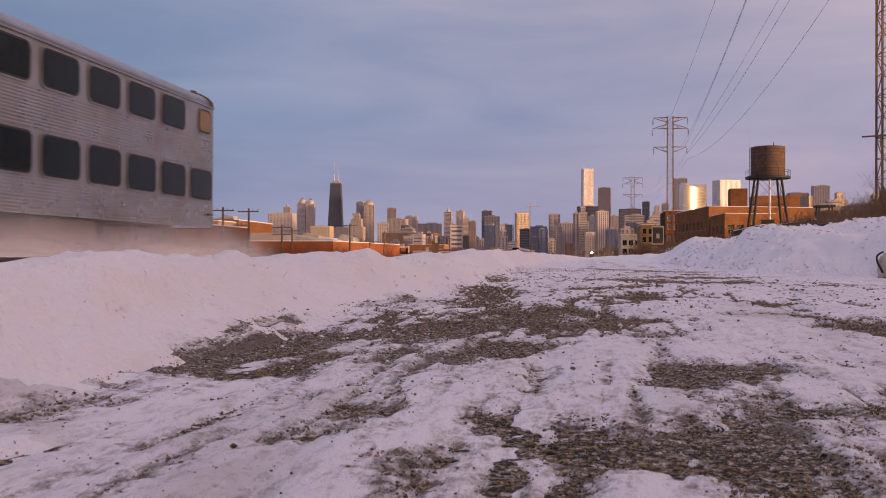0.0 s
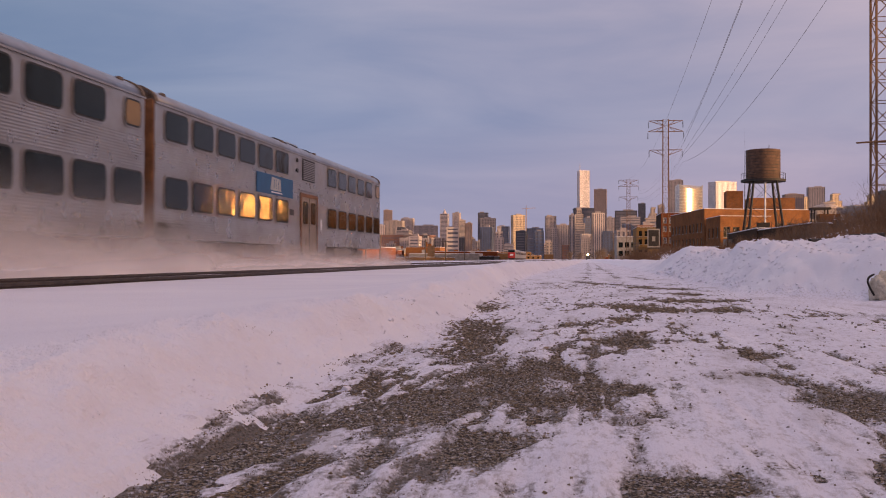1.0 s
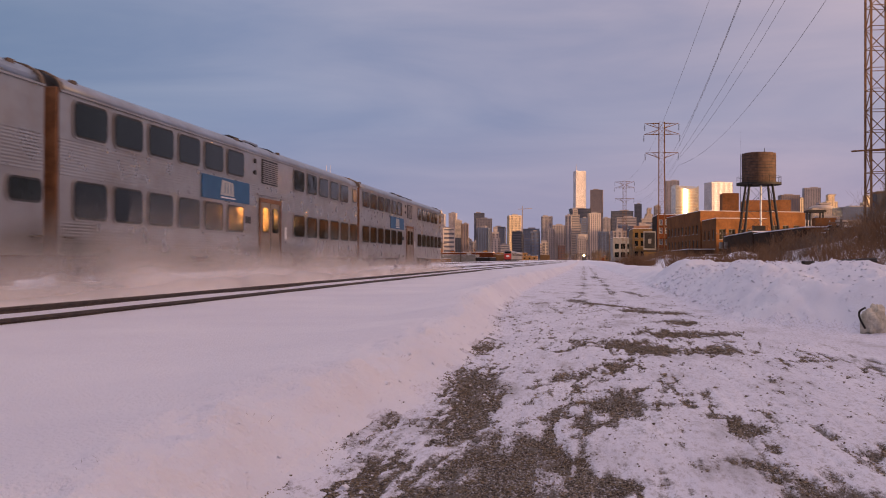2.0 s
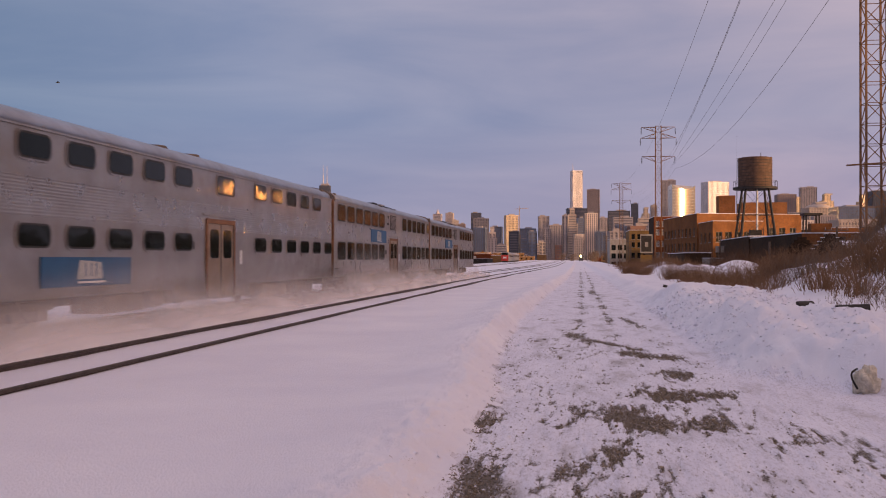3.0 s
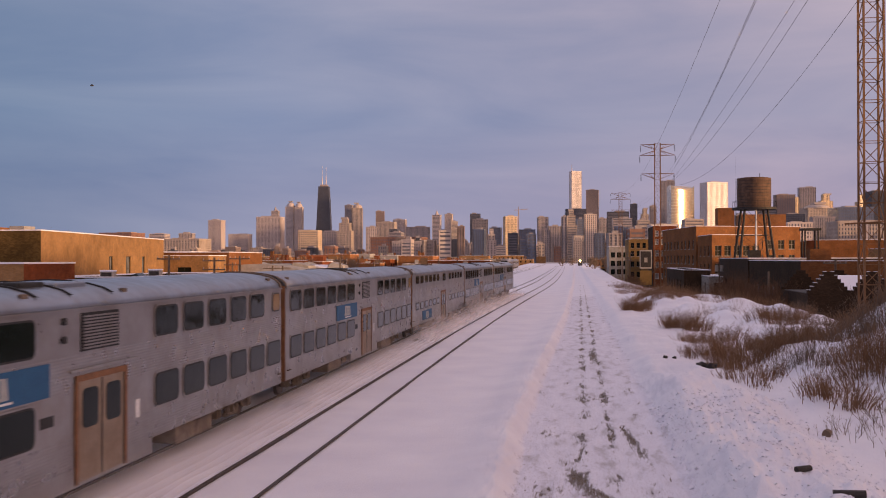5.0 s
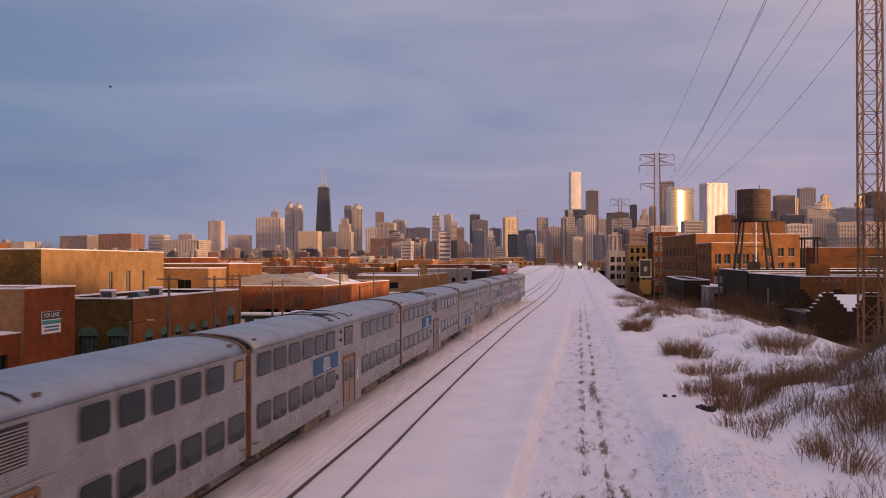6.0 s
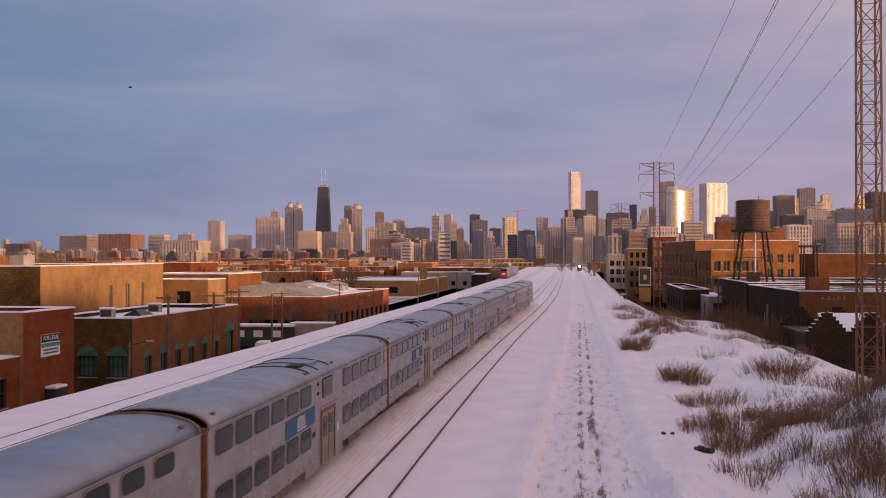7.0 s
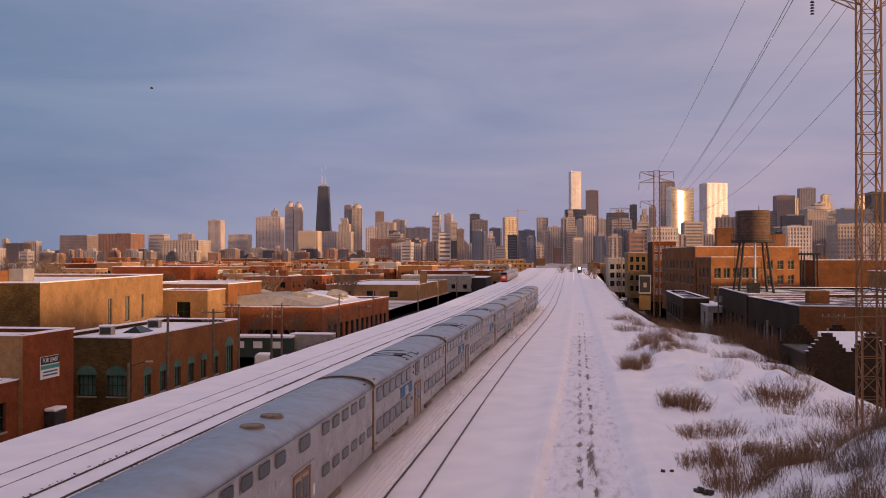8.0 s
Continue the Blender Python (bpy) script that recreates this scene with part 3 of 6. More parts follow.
def powder_snow(seed, rise, dense):
    """Powder snow whirled up along one car: waving veils that thin out upwards, and loose specks."""
    cloud = thing("powder_cloud", 0, 0, 0, 0, "veil of powder snow whirled up by the train", "snow", "powder snow", "stuff")
    rng = np.random.default_rng(seed)
    for k in range(5):
        ys = np.linspace(-13.6, 13.6, 90)
        us = np.linspace(0, 1, 9)
        Y, U = np.meshgrid(ys, us)
        wave = hash_noise(Y * 0.5, U * 0 + seed + 9 * k, 90) + 0.12 * hash_noise(Y * 1.3, U * 2 + seed, 95 + k)
        top = rise * (1.15 - 0.17 * k) * (0.6 + 0.5 * hash_noise(Y * 0.35, U * 0 + seed * 3 + k, 97))
        X = 1.50 + 0.30 * k + 0.35 * wave * (0.4 + U) + 0.25 * (1 - U) ** 2
        Z = -0.06 + U * top
        m = len(ys)
        verts = np.stack([X, Y, Z], -1).reshape(-1, 3)
        a = (np.arange(len(us) - 1)[:, None] * m + np.arange(m - 1)).ravel()
        veil = mesh_ob("veil", verts.tolist(), np.stack([a, a + 1, a + m + 1, a + m], -1).tolist(), VEIL, cloud, True)
        layer = veil.data.attributes.new("thin", 'FLOAT', 'POINT')
        layer.data.foreach_set("value", ((1 - U) ** 2.0 * np.clip((13.6 - np.abs(Y)) * 1.2, 0, 1) * dense).ravel())
    count = 1200
    y = rng.uniform(-13.5, 13.5, count)
    x = 1.6 + 0.6 * np.abs(rng.normal(0, 1, count))
    z = rng.exponential(0.30, count)
    d = rng.normal(0, 1, (count, 3, 3)) * rng.uniform(0.002, 0.005, count)[:, None, None]
    co = np.stack([x, y, z], -1)[:, None, :] + d
    specks = mesh_ob("specks", co.reshape(-1, 3).tolist(), np.arange(count * 3).reshape(-1, 3).tolist(), POWDER, cloud)
    specks["kind"] = "stuff"
    return cloud


def veil_material():
    n = Net("snow_veil", 0.95, 0.0, (0.84, 0.82, 0.84))
    n.b.inputs["Specular IOR Level"].default_value = 0.0
    at = n.n("ShaderNodeAttribute")
    at.attribute_name = "thin"
    puff = n.ramp(n.noise(0.45, 2, 0.4, co=n.scaled((1.0, 0.6, 1.2))), (0.25, (0.45,) * 3), (0.75, (1.35,) * 3))
    m = n.n("ShaderNodeMath")
    m.operation = 'MULTIPLY'
    n.link(at.outputs["Fac"], m.inputs[0])
    n.link(puff, m.inputs[1])
    n.link(m.outputs[0], n.b.inputs["Alpha"])
    return n.m


VEIL = veil_material()
pw = Net("powder", 0.9, 0.0, (0.86, 0.85, 0.87))
pw.b.inputs["Specular IOR Level"].default_value = 0.1
POWDER = pw.m
# the end windows' warm light, put into the glass as an amber colour
AMBER_LIT_GLASS = window_glass("amber_lit_glass", (0.17, 0.105, 0.04), 0.15)


def passenger_car(kind):
    low = kind == "low_sign"
    car = thing("passenger_car", 0, 0, 0, 0, "double-deck stainless steel commuter car with rusty ends", "train car", "cars of the passing train")
    E = 12.46
    # body shell: smooth window bands, fluted belt between and below them
    bands = ((0.76, 1.40, FLUTED if not low else SMOOTH), (1.40, 2.27, SMOOTH), (2.27, 3.00, FLUTED), (3.00, 3.88, SMOOTH))
    for z0, z1, mat in bands:
        w = 1.60 if mat is FLUTED else 1.594
        part("side_sheet", sweep(((-w, z0), (w, z0), (w, z1), (-w, z1)), -E, E), mat, car)
    prof = [(x, z) for x, z in SECTION] + [(-x, z) for x, z in SECTION[-2::-1]]
    roof = part("roof", sweep(prof, -E, E, True, 12), ROOF_STEEL, car, "grey-blue arched steel roof", True)
    for m in roof.data.polygons:
        m.use_smooth = abs(m.normal.y) < 0.5
    part("gutter", boxes((1.59, 1.635, -E, E, 3.86, 3.90), (-1.635, -1.59, -E, E, 3.86, 3.90)), SMOOTH, car)
    # ribs across the roof at the ends and round the hatches in its middle
    ribs = [(-E, -E + 0.13, 0.030, UNDER), (E - 0.13, E, 0.030, UNDER)]
    if not low:
        ribs += [(-2.0, -1.95, 0.03, GASKET), (-0.75, -0.71, 0.03, GASKET), (0.95, 0.99, 0.03, GASKET)]
    for y0, y1, up, mat in ribs:
        top = [(x * 1.012, z + up) for x, z in prof]
        bm = sweep(top if mat is UNDER else [p for p in top if abs(p[0]) < 1.5 or p[1] > 4.1], y0, y1)
        part("roof_rib", bm, mat, car)
    if low:
        for vy in (-1.3, 0.9):
            bm = bmesh.new()
            ring(bm, 0.25, vy, 4.34, 4.47, 0.46, 0.40, 18)
            part("vent", bm, UNDER, car)
    else:
        part("roof_hatch", boxes((0.35, 1.05, -0.62, 0.6, 4.2, 4.40), bevel=0.04), ROOF_STEEL, car)
        part("roof_grille", boxes((0.45, 0.95, -1.75, -0.85, 4.2, 4.42), bevel=0.03), GASKET, car)
    # small lifting lugs along the roof's edge
    for vy in (-11.6, 11.7) if low else (-11.6, -2.3, 1.6, 11.7):
        part("roof_lug", boxes((1.32, 1.43, vy - 0.10, vy + 0.10, 4.08, 4.23), bevel=0.02), UNDER, car)
    # windows of both decks; the older cars with the low sign have smaller ones
    ww, u0, u1, l0, l1 = (1.06, 3.33, 3.77, 1.72, 2.13) if low else (1.30, 3.09, 3.76, 1.48, 2.20)
    rear, pitch = (-11.33, 1.685) if low else (-11.93, 1.66)
    for k in range(6):
        y = rear + pitch * k
        window_unit(car, y, y + ww, u0, u1)
        window_unit(car, y, y + ww, l0, l1)
    fore = 3.05 if low else 2.75
    for k in range(5):
        y = fore + 1.655 * k
        window_unit(car, y, y + ww - (0.0 if low else 0.06), u0, u1)
    for k in range(6):
        y = fore + 1.65 * k
        window_unit(car, y, y + ww, l0, l1)
    if not low:
        window_unit(car, 11.50, 12.22, 3.18, 3.74, material=AMBER_LIT_GLASS)
    # louvre or a small window above the doors
    if low:
        window_unit(car, -0.1, 1.25, 3.28, 3.77)
    else:
        bm = bmesh.new()
        box(bm, 1.58, 1.606, -0.65, 0.95, 3.04, 3.80)
        lv = part("louvre", bm, GASKET, car)
        for k in range(11):
            bm = bmesh.new()
            vs = box(bm, 1.60, 1.632, -0.58, 0.88, 3.08 + 0.063 * k, 3.112 + 0.063 * k)
            part("slat", bm, SMOOTH, lv)
        for z in (3.25, 3.6):
            part("marker_light", boxes((1.59, 1.63, -1.36, -1.2, z, z + 0.14), bevel=0.02), GASKET, car)
    # dropped entrance with a pair of doors
    step_p = ((-1.602, 0.42), (1.602, 0.42), (1.602, 0.78), (-1.602, 0.78))
    part("entrance_step", sweep(step_p, -3.0, 2.6), SMOOTH, car)
    frame_bm = boxes((1.58, 1.63, -0.88, -0.76, 0.46, 2.56), (1.58, 1.63, 1.18, 1.30, 0.46, 2.56), (1.58, 1.63, -0.88, 1.30, 2.46, 2.58))
    part("door_frame", frame_bm, RUST, car, "rust-brown door frame")
    part("door_hood", boxes((1.58, 1.65, -1.1, 1.9, 2.66, 2.71), bevel=0.01), SMOOTH, car)
    for y0 in (-0.75, 0.22):
        d = part("door", boxes((1.56, 1.612, y0, y0 + 0.95, 0.48, 2.46), bevel=0.012), DOOR_TAN, car, "brownish steel door leaf")
        bm = bmesh.new()
        rounded_panel(bm, 1.605, y0 + 0.16, y0 + 0.78, 1.52, 2.30, 0.12, 0.02)
        part("pane", bm, DARK_GLASS, d)
        part("door_seal", boxes((1.60, 1.625, y0 + 0.93, y0 + 0.96, 0.5, 2.44)), GASKET, d)
    # blue sign with a pale emblem
    sy, sz, sw, sh = (-8.88, 0.96, 3.6, 0.58) if low else (-5.48, 2.31, 3.65, 0.62)
    sg = part("sign_panel", boxes((1.59, 1.626, sy, sy + sw, sz, sz + sh)), BLUE, car, "blue panel with a pale emblem")
    em = bmesh.new()
    cy = sy + sw * 0.5
    quad = ((cy - 0.55, sz + 0.14), (cy + 0.50, sz + 0.14), (cy + 0.45, sz + sh - 0.10), (cy - 0.42, sz + sh - 0.06))
    a = [em.verts.new((1.628, y, z)) for y, z in quad]
    b = [em.verts.new((1.634, y, z)) for y, z in quad]
    em.faces.new(b)
    for i in range(4):
        em.faces.new((a[i], a[(i + 1) % 4], b[(i + 1) % 4], b[i]))
    part("emblem", em, SILVER, sg, "pale silver emblem")
    for k in range(3):
        part("emblem_gap", boxes((1.634, 1.638, cy - 0.22 + 0.22 * k, cy - 0.19 + 0.22 * k, sz + 0.20, sz + sh - 0.12)), BLUE, sg)
    part("underline", boxes((1.628, 1.636, cy - 0.5, cy + 0.62, sz + 0.06, sz + 0.10)), WHITE, sg)
    part("notice", boxes((1.59, 1.608, 1.75, 1.95, 1.35, 1.75)), WHITE, car)
    part("number_panel", boxes((1.59, 1.606, -2.1, -1.65, 1.75, 1.95)), GASKET, car)
    for y in (-12.3, 12.05):
        hb = bmesh.new()
        bar(hb, (1.66, y, 1.1), (1.66, y + 0.28, 1.1), 0.02)
        bar(hb, (1.6, y, 1.1), (1.66, y, 1.1), 0.02)
        bar(hb, (1.6, y + 0.28, 1.1), (1.66, y + 0.28, 1.1), 0.02)
        part("grab_iron", hb, UNDER, car)
    # ends, diaphragms and running gear
    for s in (-1, 1):
        part("end_frame", boxes((-1.58, 1.58, min(s * E, s * (E + 0.06)), max(s * E, s * (E + 0.06)), 0.74, 3.95), bevel=0.02), RUST, car, "rust-stained car end")
        part("diaphragm", boxes((-0.75, 0.75, min(s * E, s * 12.70), max(s * E, s * 12.70), 0.9, 3.2), bevel=0.05), GASKET, car)
        part("coupler", boxes((-0.15, 0.15, min(s * E, s * 12.71), max(s * E, s * 12.71), 0.55, 0.85), bevel=0.03), UNDER, car)
        truck(car, s * 9.3)
    part("centre_sill", boxes((-0.5, 0.5, -E, E, 0.5, 0.76)), UNDER, car)
    part("equipment_box", boxes((0.75, 1.5, -6.3, -4.3, 0.34, 0.74), bevel=0.05), UNDER, car)
    part("equipment_box", boxes((0.85, 1.5, 4.2, 6.6, 0.30, 0.74), bevel=0.05), UNDER, car)
    bm = bmesh.new()
    bar(bm, (1.25, -3.9, 0.55), (1.25, -3.1, 0.55), 0.2, 14)
    part("air_tank", bm, UNDER, car)
    return car


DOOR_TAN = speckled("door_steel", (0.26, 0.19, 0.13), (0.38, 0.29, 0.21), 1.5, 0.5, 0.5)
SILVER = speckled("silver_paint", (0.36, 0.38, 0.38), (0.46, 0.47, 0.47), 3.0, 0.5)
car_a, car_b = passenger_car("mid_sign"), passenger_car("low_sign")
cars = []
for i in range(9):
    src = car_b if i in (2, 6) else car_a
    if i == 0 or i == 2:
        cars.append(src)
    else:
        cars.append(copy_thing(src, pose(0, 0, 0)))
clouds = [powder_snow(3 + i, (1.6, 2.3, 2.0, 1.1)[min(i, 3)], (0.52, 0.62, 0.48, 0.22)[min(i, 3)]) for i in range(9)]
# how far the leading end has come, second by second
RUN_T = (0, 0.5, 1.5, 3, 4, 6, 7, 8)
RUN_Y = (25.46, 36.35, 58.15, 89.7, 111.3, 155.1, 177.2, 199.1)


def on_track(y, k):
    """The pose of a car whose middle lies at y on track k."""
    a, b = float(track_x(y - 8)), float(track_x(y + 8))
    return pose((a + b) / 2 + k * SPACING, y, 0, 0, 0, math.degrees(math.atan2(a - b, 16)))


def motions():
    times = [0.5 * i for i in range(17)]
    for i, c in enumerate(cars):
        rows = [(t, on_track(float(np.interp(t, RUN_T, RUN_Y)) - CAR * (i + 0.5), -1)) for t in times]
        walk(c, rows)
        walk(clouds[i], rows)
    walk(bird, BIRD_ROWS)


# ---- the far city ----
PINK = tower_material("pale_pink_stone", (0.50, 0.43, 0.41))
GREYB = tower_material("grey_concrete", (0.35, 0.31, 0.31))
TANT = tower_material("tan_stone", (0.43, 0.36, 0.31))
BROWNT = tower_material("brown_stone", (0.25, 0.19, 0.17))
PALE_MIRROR = tower_material("pale_mirror", (0.80, 0.73, 0.71), 0.15, 0.45)
WHITET = tower_material("white_stone", (0.55, 0.46, 0.42))
DARKT = tower_material("dark_metal", (0.075, 0.08, 0.10), 0.1, 0.45)
GOLDT = tower_material("gold_glazing", (0.66, 0.52, 0.36), 0.2, 0.42)
BLUEG = tower_material("blue_glazing", (0.16, 0.19, 0.26), 0.3, 0.3)
CREAM = tower_material("cream_stone", (0.62, 0.53, 0.47))
REDT = tower_material("red_masonry", (0.27, 0.15, 0.11))
TOWER_GLASS = tower_material("tower_glass", (0.17, 0.165, 0.185), 0.35, 0.3)
WORDS = {id(PINK): "pale pink stone", id(GREYB): "grey concrete", id(TANT): "tan stone", id(BROWNT): "brown stone", id(WHITET): "white stone", id(PALE_MIRROR): "pale gold glass",
         id(DARKT): "dark metal and glass", id(GOLDT): "gold-tinted glass", id(BLUEG): "blue-grey glass", id(CREAM): "cream stone", id(REDT): "red masonry"}
STREET = -4.6
tower_rng = random.Random(5)


def shaft(bm_core, bm_skin, w, d, z0, z1, bay, floor, style=0):
    """A glass core with piers and spandrels standing proud of it; style 0 both, 1 upright piers, 2 level bands."""
    box(bm_core, -w / 2 + 0.8, w / 2 - 0.8, -d / 2 + 0.8, d / 2 - 0.8, z0, z1 - 0.5)
    n, m = max(2, round(w / bay)), max(2, round(d / bay))
    pier = bay * (0.26, 0.30, 0.12)[style]
    for i in range(n + 1):
        x = -w / 2 + w * i / n
        for y in (-d / 2, d / 2 - 1.6):
            if style != 2 or i in (0, n):
                box(bm_skin, max(-w / 2, x - pier), min(w / 2, x + pier), y, y + 1.6, z0, z1)
    for j in range(m + 1):
        y = -d / 2 + d * j / m
        for x in (-w / 2, w / 2 - 1.6):
            if style != 2 or j in (0, m):
                box(bm_skin, x, x + 1.6, max(-d / 2, y - pier), min(d / 2, y + pier), z0, z1)
    k = z0
    while k < z1 - floor * 0.4:
        box(bm_skin, -w / 2 + 0.3, w / 2 - 0.3, -d / 2 + 0.3, d / 2 - 0.3, k, k + floor * (0.42, 0.16, 0.55)[style])
        k += floor
    box(bm_skin, -w / 2 - 0.2, w / 2 + 0.2, -d / 2 - 0.2, d / 2 + 0.2, z1 - 0.5, z1 + 1.5)


def tower(x, y, w, d, h, skin, shape):
    """A tall city building, its base at street level."""
    far = shape != "low"
    t = thing("tower" if far else "city_block", x, y, STREET, 24.0 if skin is PALE_MIRROR else tower_rng.uniform(6, 20) if skin in (GOLDT, CREAM) and far else tower_rng.uniform(-7, 9),
              ("tall " if far else "broad ") + WORDS[id(skin)] + " building in the city skyline", "skyscraper" if far else "building", "city skyline")
    if skin in (GOLDT, CREAM, PALE_MIRROR) and far:
        w, d = w * 0.85, min(d, w * 0.5)
    core, sk = bmesh.new(), bmesh.new()
    bay, floor, style = tower_rng.choice((3.6, 4.4, 5.5)), tower_rng.choice((3.8, 4.5, 6.0)), tower_rng.choice((0, 1, 1, 2, 0))
    if shape == "step":
        shaft(core, sk, w, d, 0, h * 0.72, bay, floor, style)
        shaft(core, sk, w * 0.72, d * 0.72, h * 0.72, h * 0.9, bay, floor, style)
        shaft(core, sk, w * 0.42, d * 0.42, h * 0.9, h, bay, floor, style)
    elif shape == "dome":
        shaft(core, sk, w, d, 0, h * 0.92, bay, floor, style)
        for k in range(4):
            a, b = k / 4, (k + 1) / 4
            ring(sk, 0, 0, h * (0.92 + 0.08 * a), h * (0.92 + 0.08 * b), w * 0.48 * math.sqrt(1 - a * a), w * 0.48 * math.sqrt(max(0.02, 1 - b * b)), 16)
    else:
        shaft(core, sk, w, d, 0, h, bay, floor, style)
    part("glazing", core, TOWER_GLASS, t)
    part("facade", sk, skin, t)["kind"] = "stuff"
    bm = bmesh.new()
    q = tower_rng.uniform(-0.15, 0.15) * w
    box(bm, q - w * 0.22, q + w * 0.22, -d * 0.2, d * 0.2, h, h + (5 if far else 3))
    part("roof_plant", bm, GREYB, t)
    if shape in ("spire", "cap"):
        bm = bmesh.new()
        ring(bm, 0, 0, h, h + 18, w * 0.3, w * 0.02, 8)
        part("spire", bm, skin, t)
    return t


tower(-1169.9, 3637, 94.5, 70.0, 169.8, PINK, "slab")
tower(-1151.5, 3640, 27.1, 21.7, 194.3, GREYB, "cap")
tower(-1249.2, 4170, 38.7, 30.9, 260.1, PINK, "dome")
tower(-1211.9, 4170, 36.0, 28.8, 257.3, PINK, "dome")
tower(-1266.6, 3320, 48.1, 38.5, 145.8, PINK, "slab")
tower(-1074.6, 3025, 64.2, 51.4, 88.0, PINK, "low")
tower(-971.6, 4120, 32.5, 26.0, 240.3, GREYB, "slab")
tower(-924.0, 4070, 44.4, 35.5, 244.6, TANT, "dome")
tower(-793.8, 3920, 35.4, 28.3, 202.8, BROWNT, "slab")
tower(-557.0, 2320, 36.5, 29.2, 105.7, TANT, "step")
tower(-554.4, 2620, 30.0, 24.0, 95.5, PINK, "slab")
tower(-650.8, 3325, 63.8, 51.0, 134.7, TANT, "slab")
tower(-638.5, 3520, 44.2, 35.4, 152.0, PINK, "slab")
tower(-474.3, 2929, 72.9, 58.3, 104.2, GREYB, "slab")
tower(-472.6, 3320, 27.5, 22.0, 158.9, PINK, "spire")
tower(-456.5, 3520, 27.0, 21.6, 171.5, WHITET, "slab")
tower(-374.4, 3020, 21.3, 20.0, 124.3, TANT, "slab")
tower(-338.7, 3320, 33.1, 26.4, 162.0, DARKT, "slab")
tower(-273.4, 2820, 46.1, 36.9, 121.6, TANT, "slab")
tower(-165.8, 2520, 39.4, 31.5, 117.0, GOLDT, "slab")
tower(-104.4, 3220, 35.2, 28.1, 145.0, GREYB, "slab")
tower(-131.9, 2720, 45.5, 36.4, 88.7, BLUEG, "slab")
tower(-54.1, 2620, 36.0, 28.8, 94.8, GREYB, "slab")
tower(-243.7, 3020, 35.1, 28.1, 104.3, BLUEG, "slab")
tower(3.5, 3327, 68.1, 54.5, 175.2, DARKT, "slab")
tower(67.5, 3720, 46.4, 37.1, 266.8, BROWNT, "slab")
tower(-21.9, 2120, 12.1, 20.0, 98.7, GREYB, "slab")
tower(-7.8, 2220, 25.2, 20.2, 116.7, TANT, "step")
tower(35.0, 2220, 32.6, 26.1, 107.5, CREAM, "slab")
tower(13.1, 2620, 17.9, 20.0, 113.9, BLUEG, "slab")
tower(81.7, 2920, 24.7, 20.0, 126.7, GREYB, "slab")
tower(114.5, 2622, 57.4, 45.9, 131.5, DARKT, "slab")
tower(110.4, 2320, 45.5, 36.4, 102.0, GREYB, "slab")
tower(209.7, 3520, 25.6, 20.5, 201.4, DARKT, "slab")
tower(219.7, 3120, 31.4, 25.1, 163.9, TANT, "step")
tower(260.8, 3320, 20.4, 20.0, 184.6, TANT, "slab")
tower(319.3, 3420, 45.6, 36.5, 275.0, GREYB, "slab")
tower(434.7, 3134, 87.2, 69.8, 245.4, PALE_MIRROR, "slab")
tower(227.2, 1520, 26.4, 21.1, 74.2, BROWNT, "slab")
tower(687.2, 3324, 60.7, 48.6, 216.9, BROWNT, "slab")
tower(745.7, 3420, 20.2, 20.0, 212.9, GOLDT, "slab")
tower(803.6, 3521, 54.6, 43.7, 253.9, GREYB, "slab")
tower(892.1, 3628, 71.3, 57.0, 236.0, GOLDT, "step")
tower(696.8, 2930, 76.2, 61.0, 165.6, TANT, "dome")
tower(546.7, 2028, 71.2, 57.0, 108.3, BLUEG, "slab")
tower(931.2, 3323, 59.5, 47.6, 212.8, GOLDT, "step")
tower(957.1, 3227, 67.5, 54.0, 218.9, DARKT, "slab")
tower(1085.3, 2834, 86.4, 69.2, 158.8, CREAM, "slab")
tower(-1254.5, 2334, 76.0, 62.0, 70.0, BROWNT, "low")
tower(-998.0, 2040, 78.0, 60.0, 66.0, REDT, "low")
tower(-1124.9, 2520, 45.2, 36.1, 76.6, PINK, "low")
tower(-719.1, 1729, 74.0, 59.2, 45.3, TANT, "low")
tower(-1129.1, 2720, 39.7, 31.8, 82.9, GREYB, "slab")
tower(-1888.2, 3020, 16.2, 20.0, 75.8, GREYB, "slab")
tower(-1478.2, 2420, 51.6, 41.3, 51.5, BROWNT, "low")
tower(-1554.3, 2620, 38.3, 30.6, 60.9, GREYB, "low")
tower(-729.5, 2622, 56.2, 44.9, 86.9, GOLDT, "low")
tower(-750.3, 2928, 71.2, 57.0, 91.5, GREYB, "slab")
tower(-353.1, 1941, 103.0, 70.0, 51.1, REDT, "low")
tower(-247.4, 1420, 42.0, 33.6, 34.0, GREYB, "low")
tower(52.8, 1320, 18.4, 20.0, 41.7, GREYB, "slab")
tower(62.4, 1020, 15.8, 20.0, 38.3, REDT, "slab")
tower(111.5, 1620, 19.8, 20.0, 70.7, TANT, "slab")
tower(116.8, 1320, 36.3, 29.1, 52.7, CREAM, "low")
tower(166.8, 1420, 27.2, 21.7, 63.4, TANT, "low")
tower(340.2, 2020, 43.8, 35.0, 95.0, GREYB, "slab")
tower(496.2, 2620, 50.9, 40.7, 133.3, DARKT, "slab")
tower(519.1, 2420, 51.8, 41.5, 113.0, DARKT, "slab")
tower(267.6, 1220, 29.1, 23.3, 51.1, CREAM, "low")
tower(393.4, 1620, 34.3, 27.4, 73.8, GREYB, "low")
tower(419.8, 1528, 70.0, 56.0, 63.2, TANT, "low")

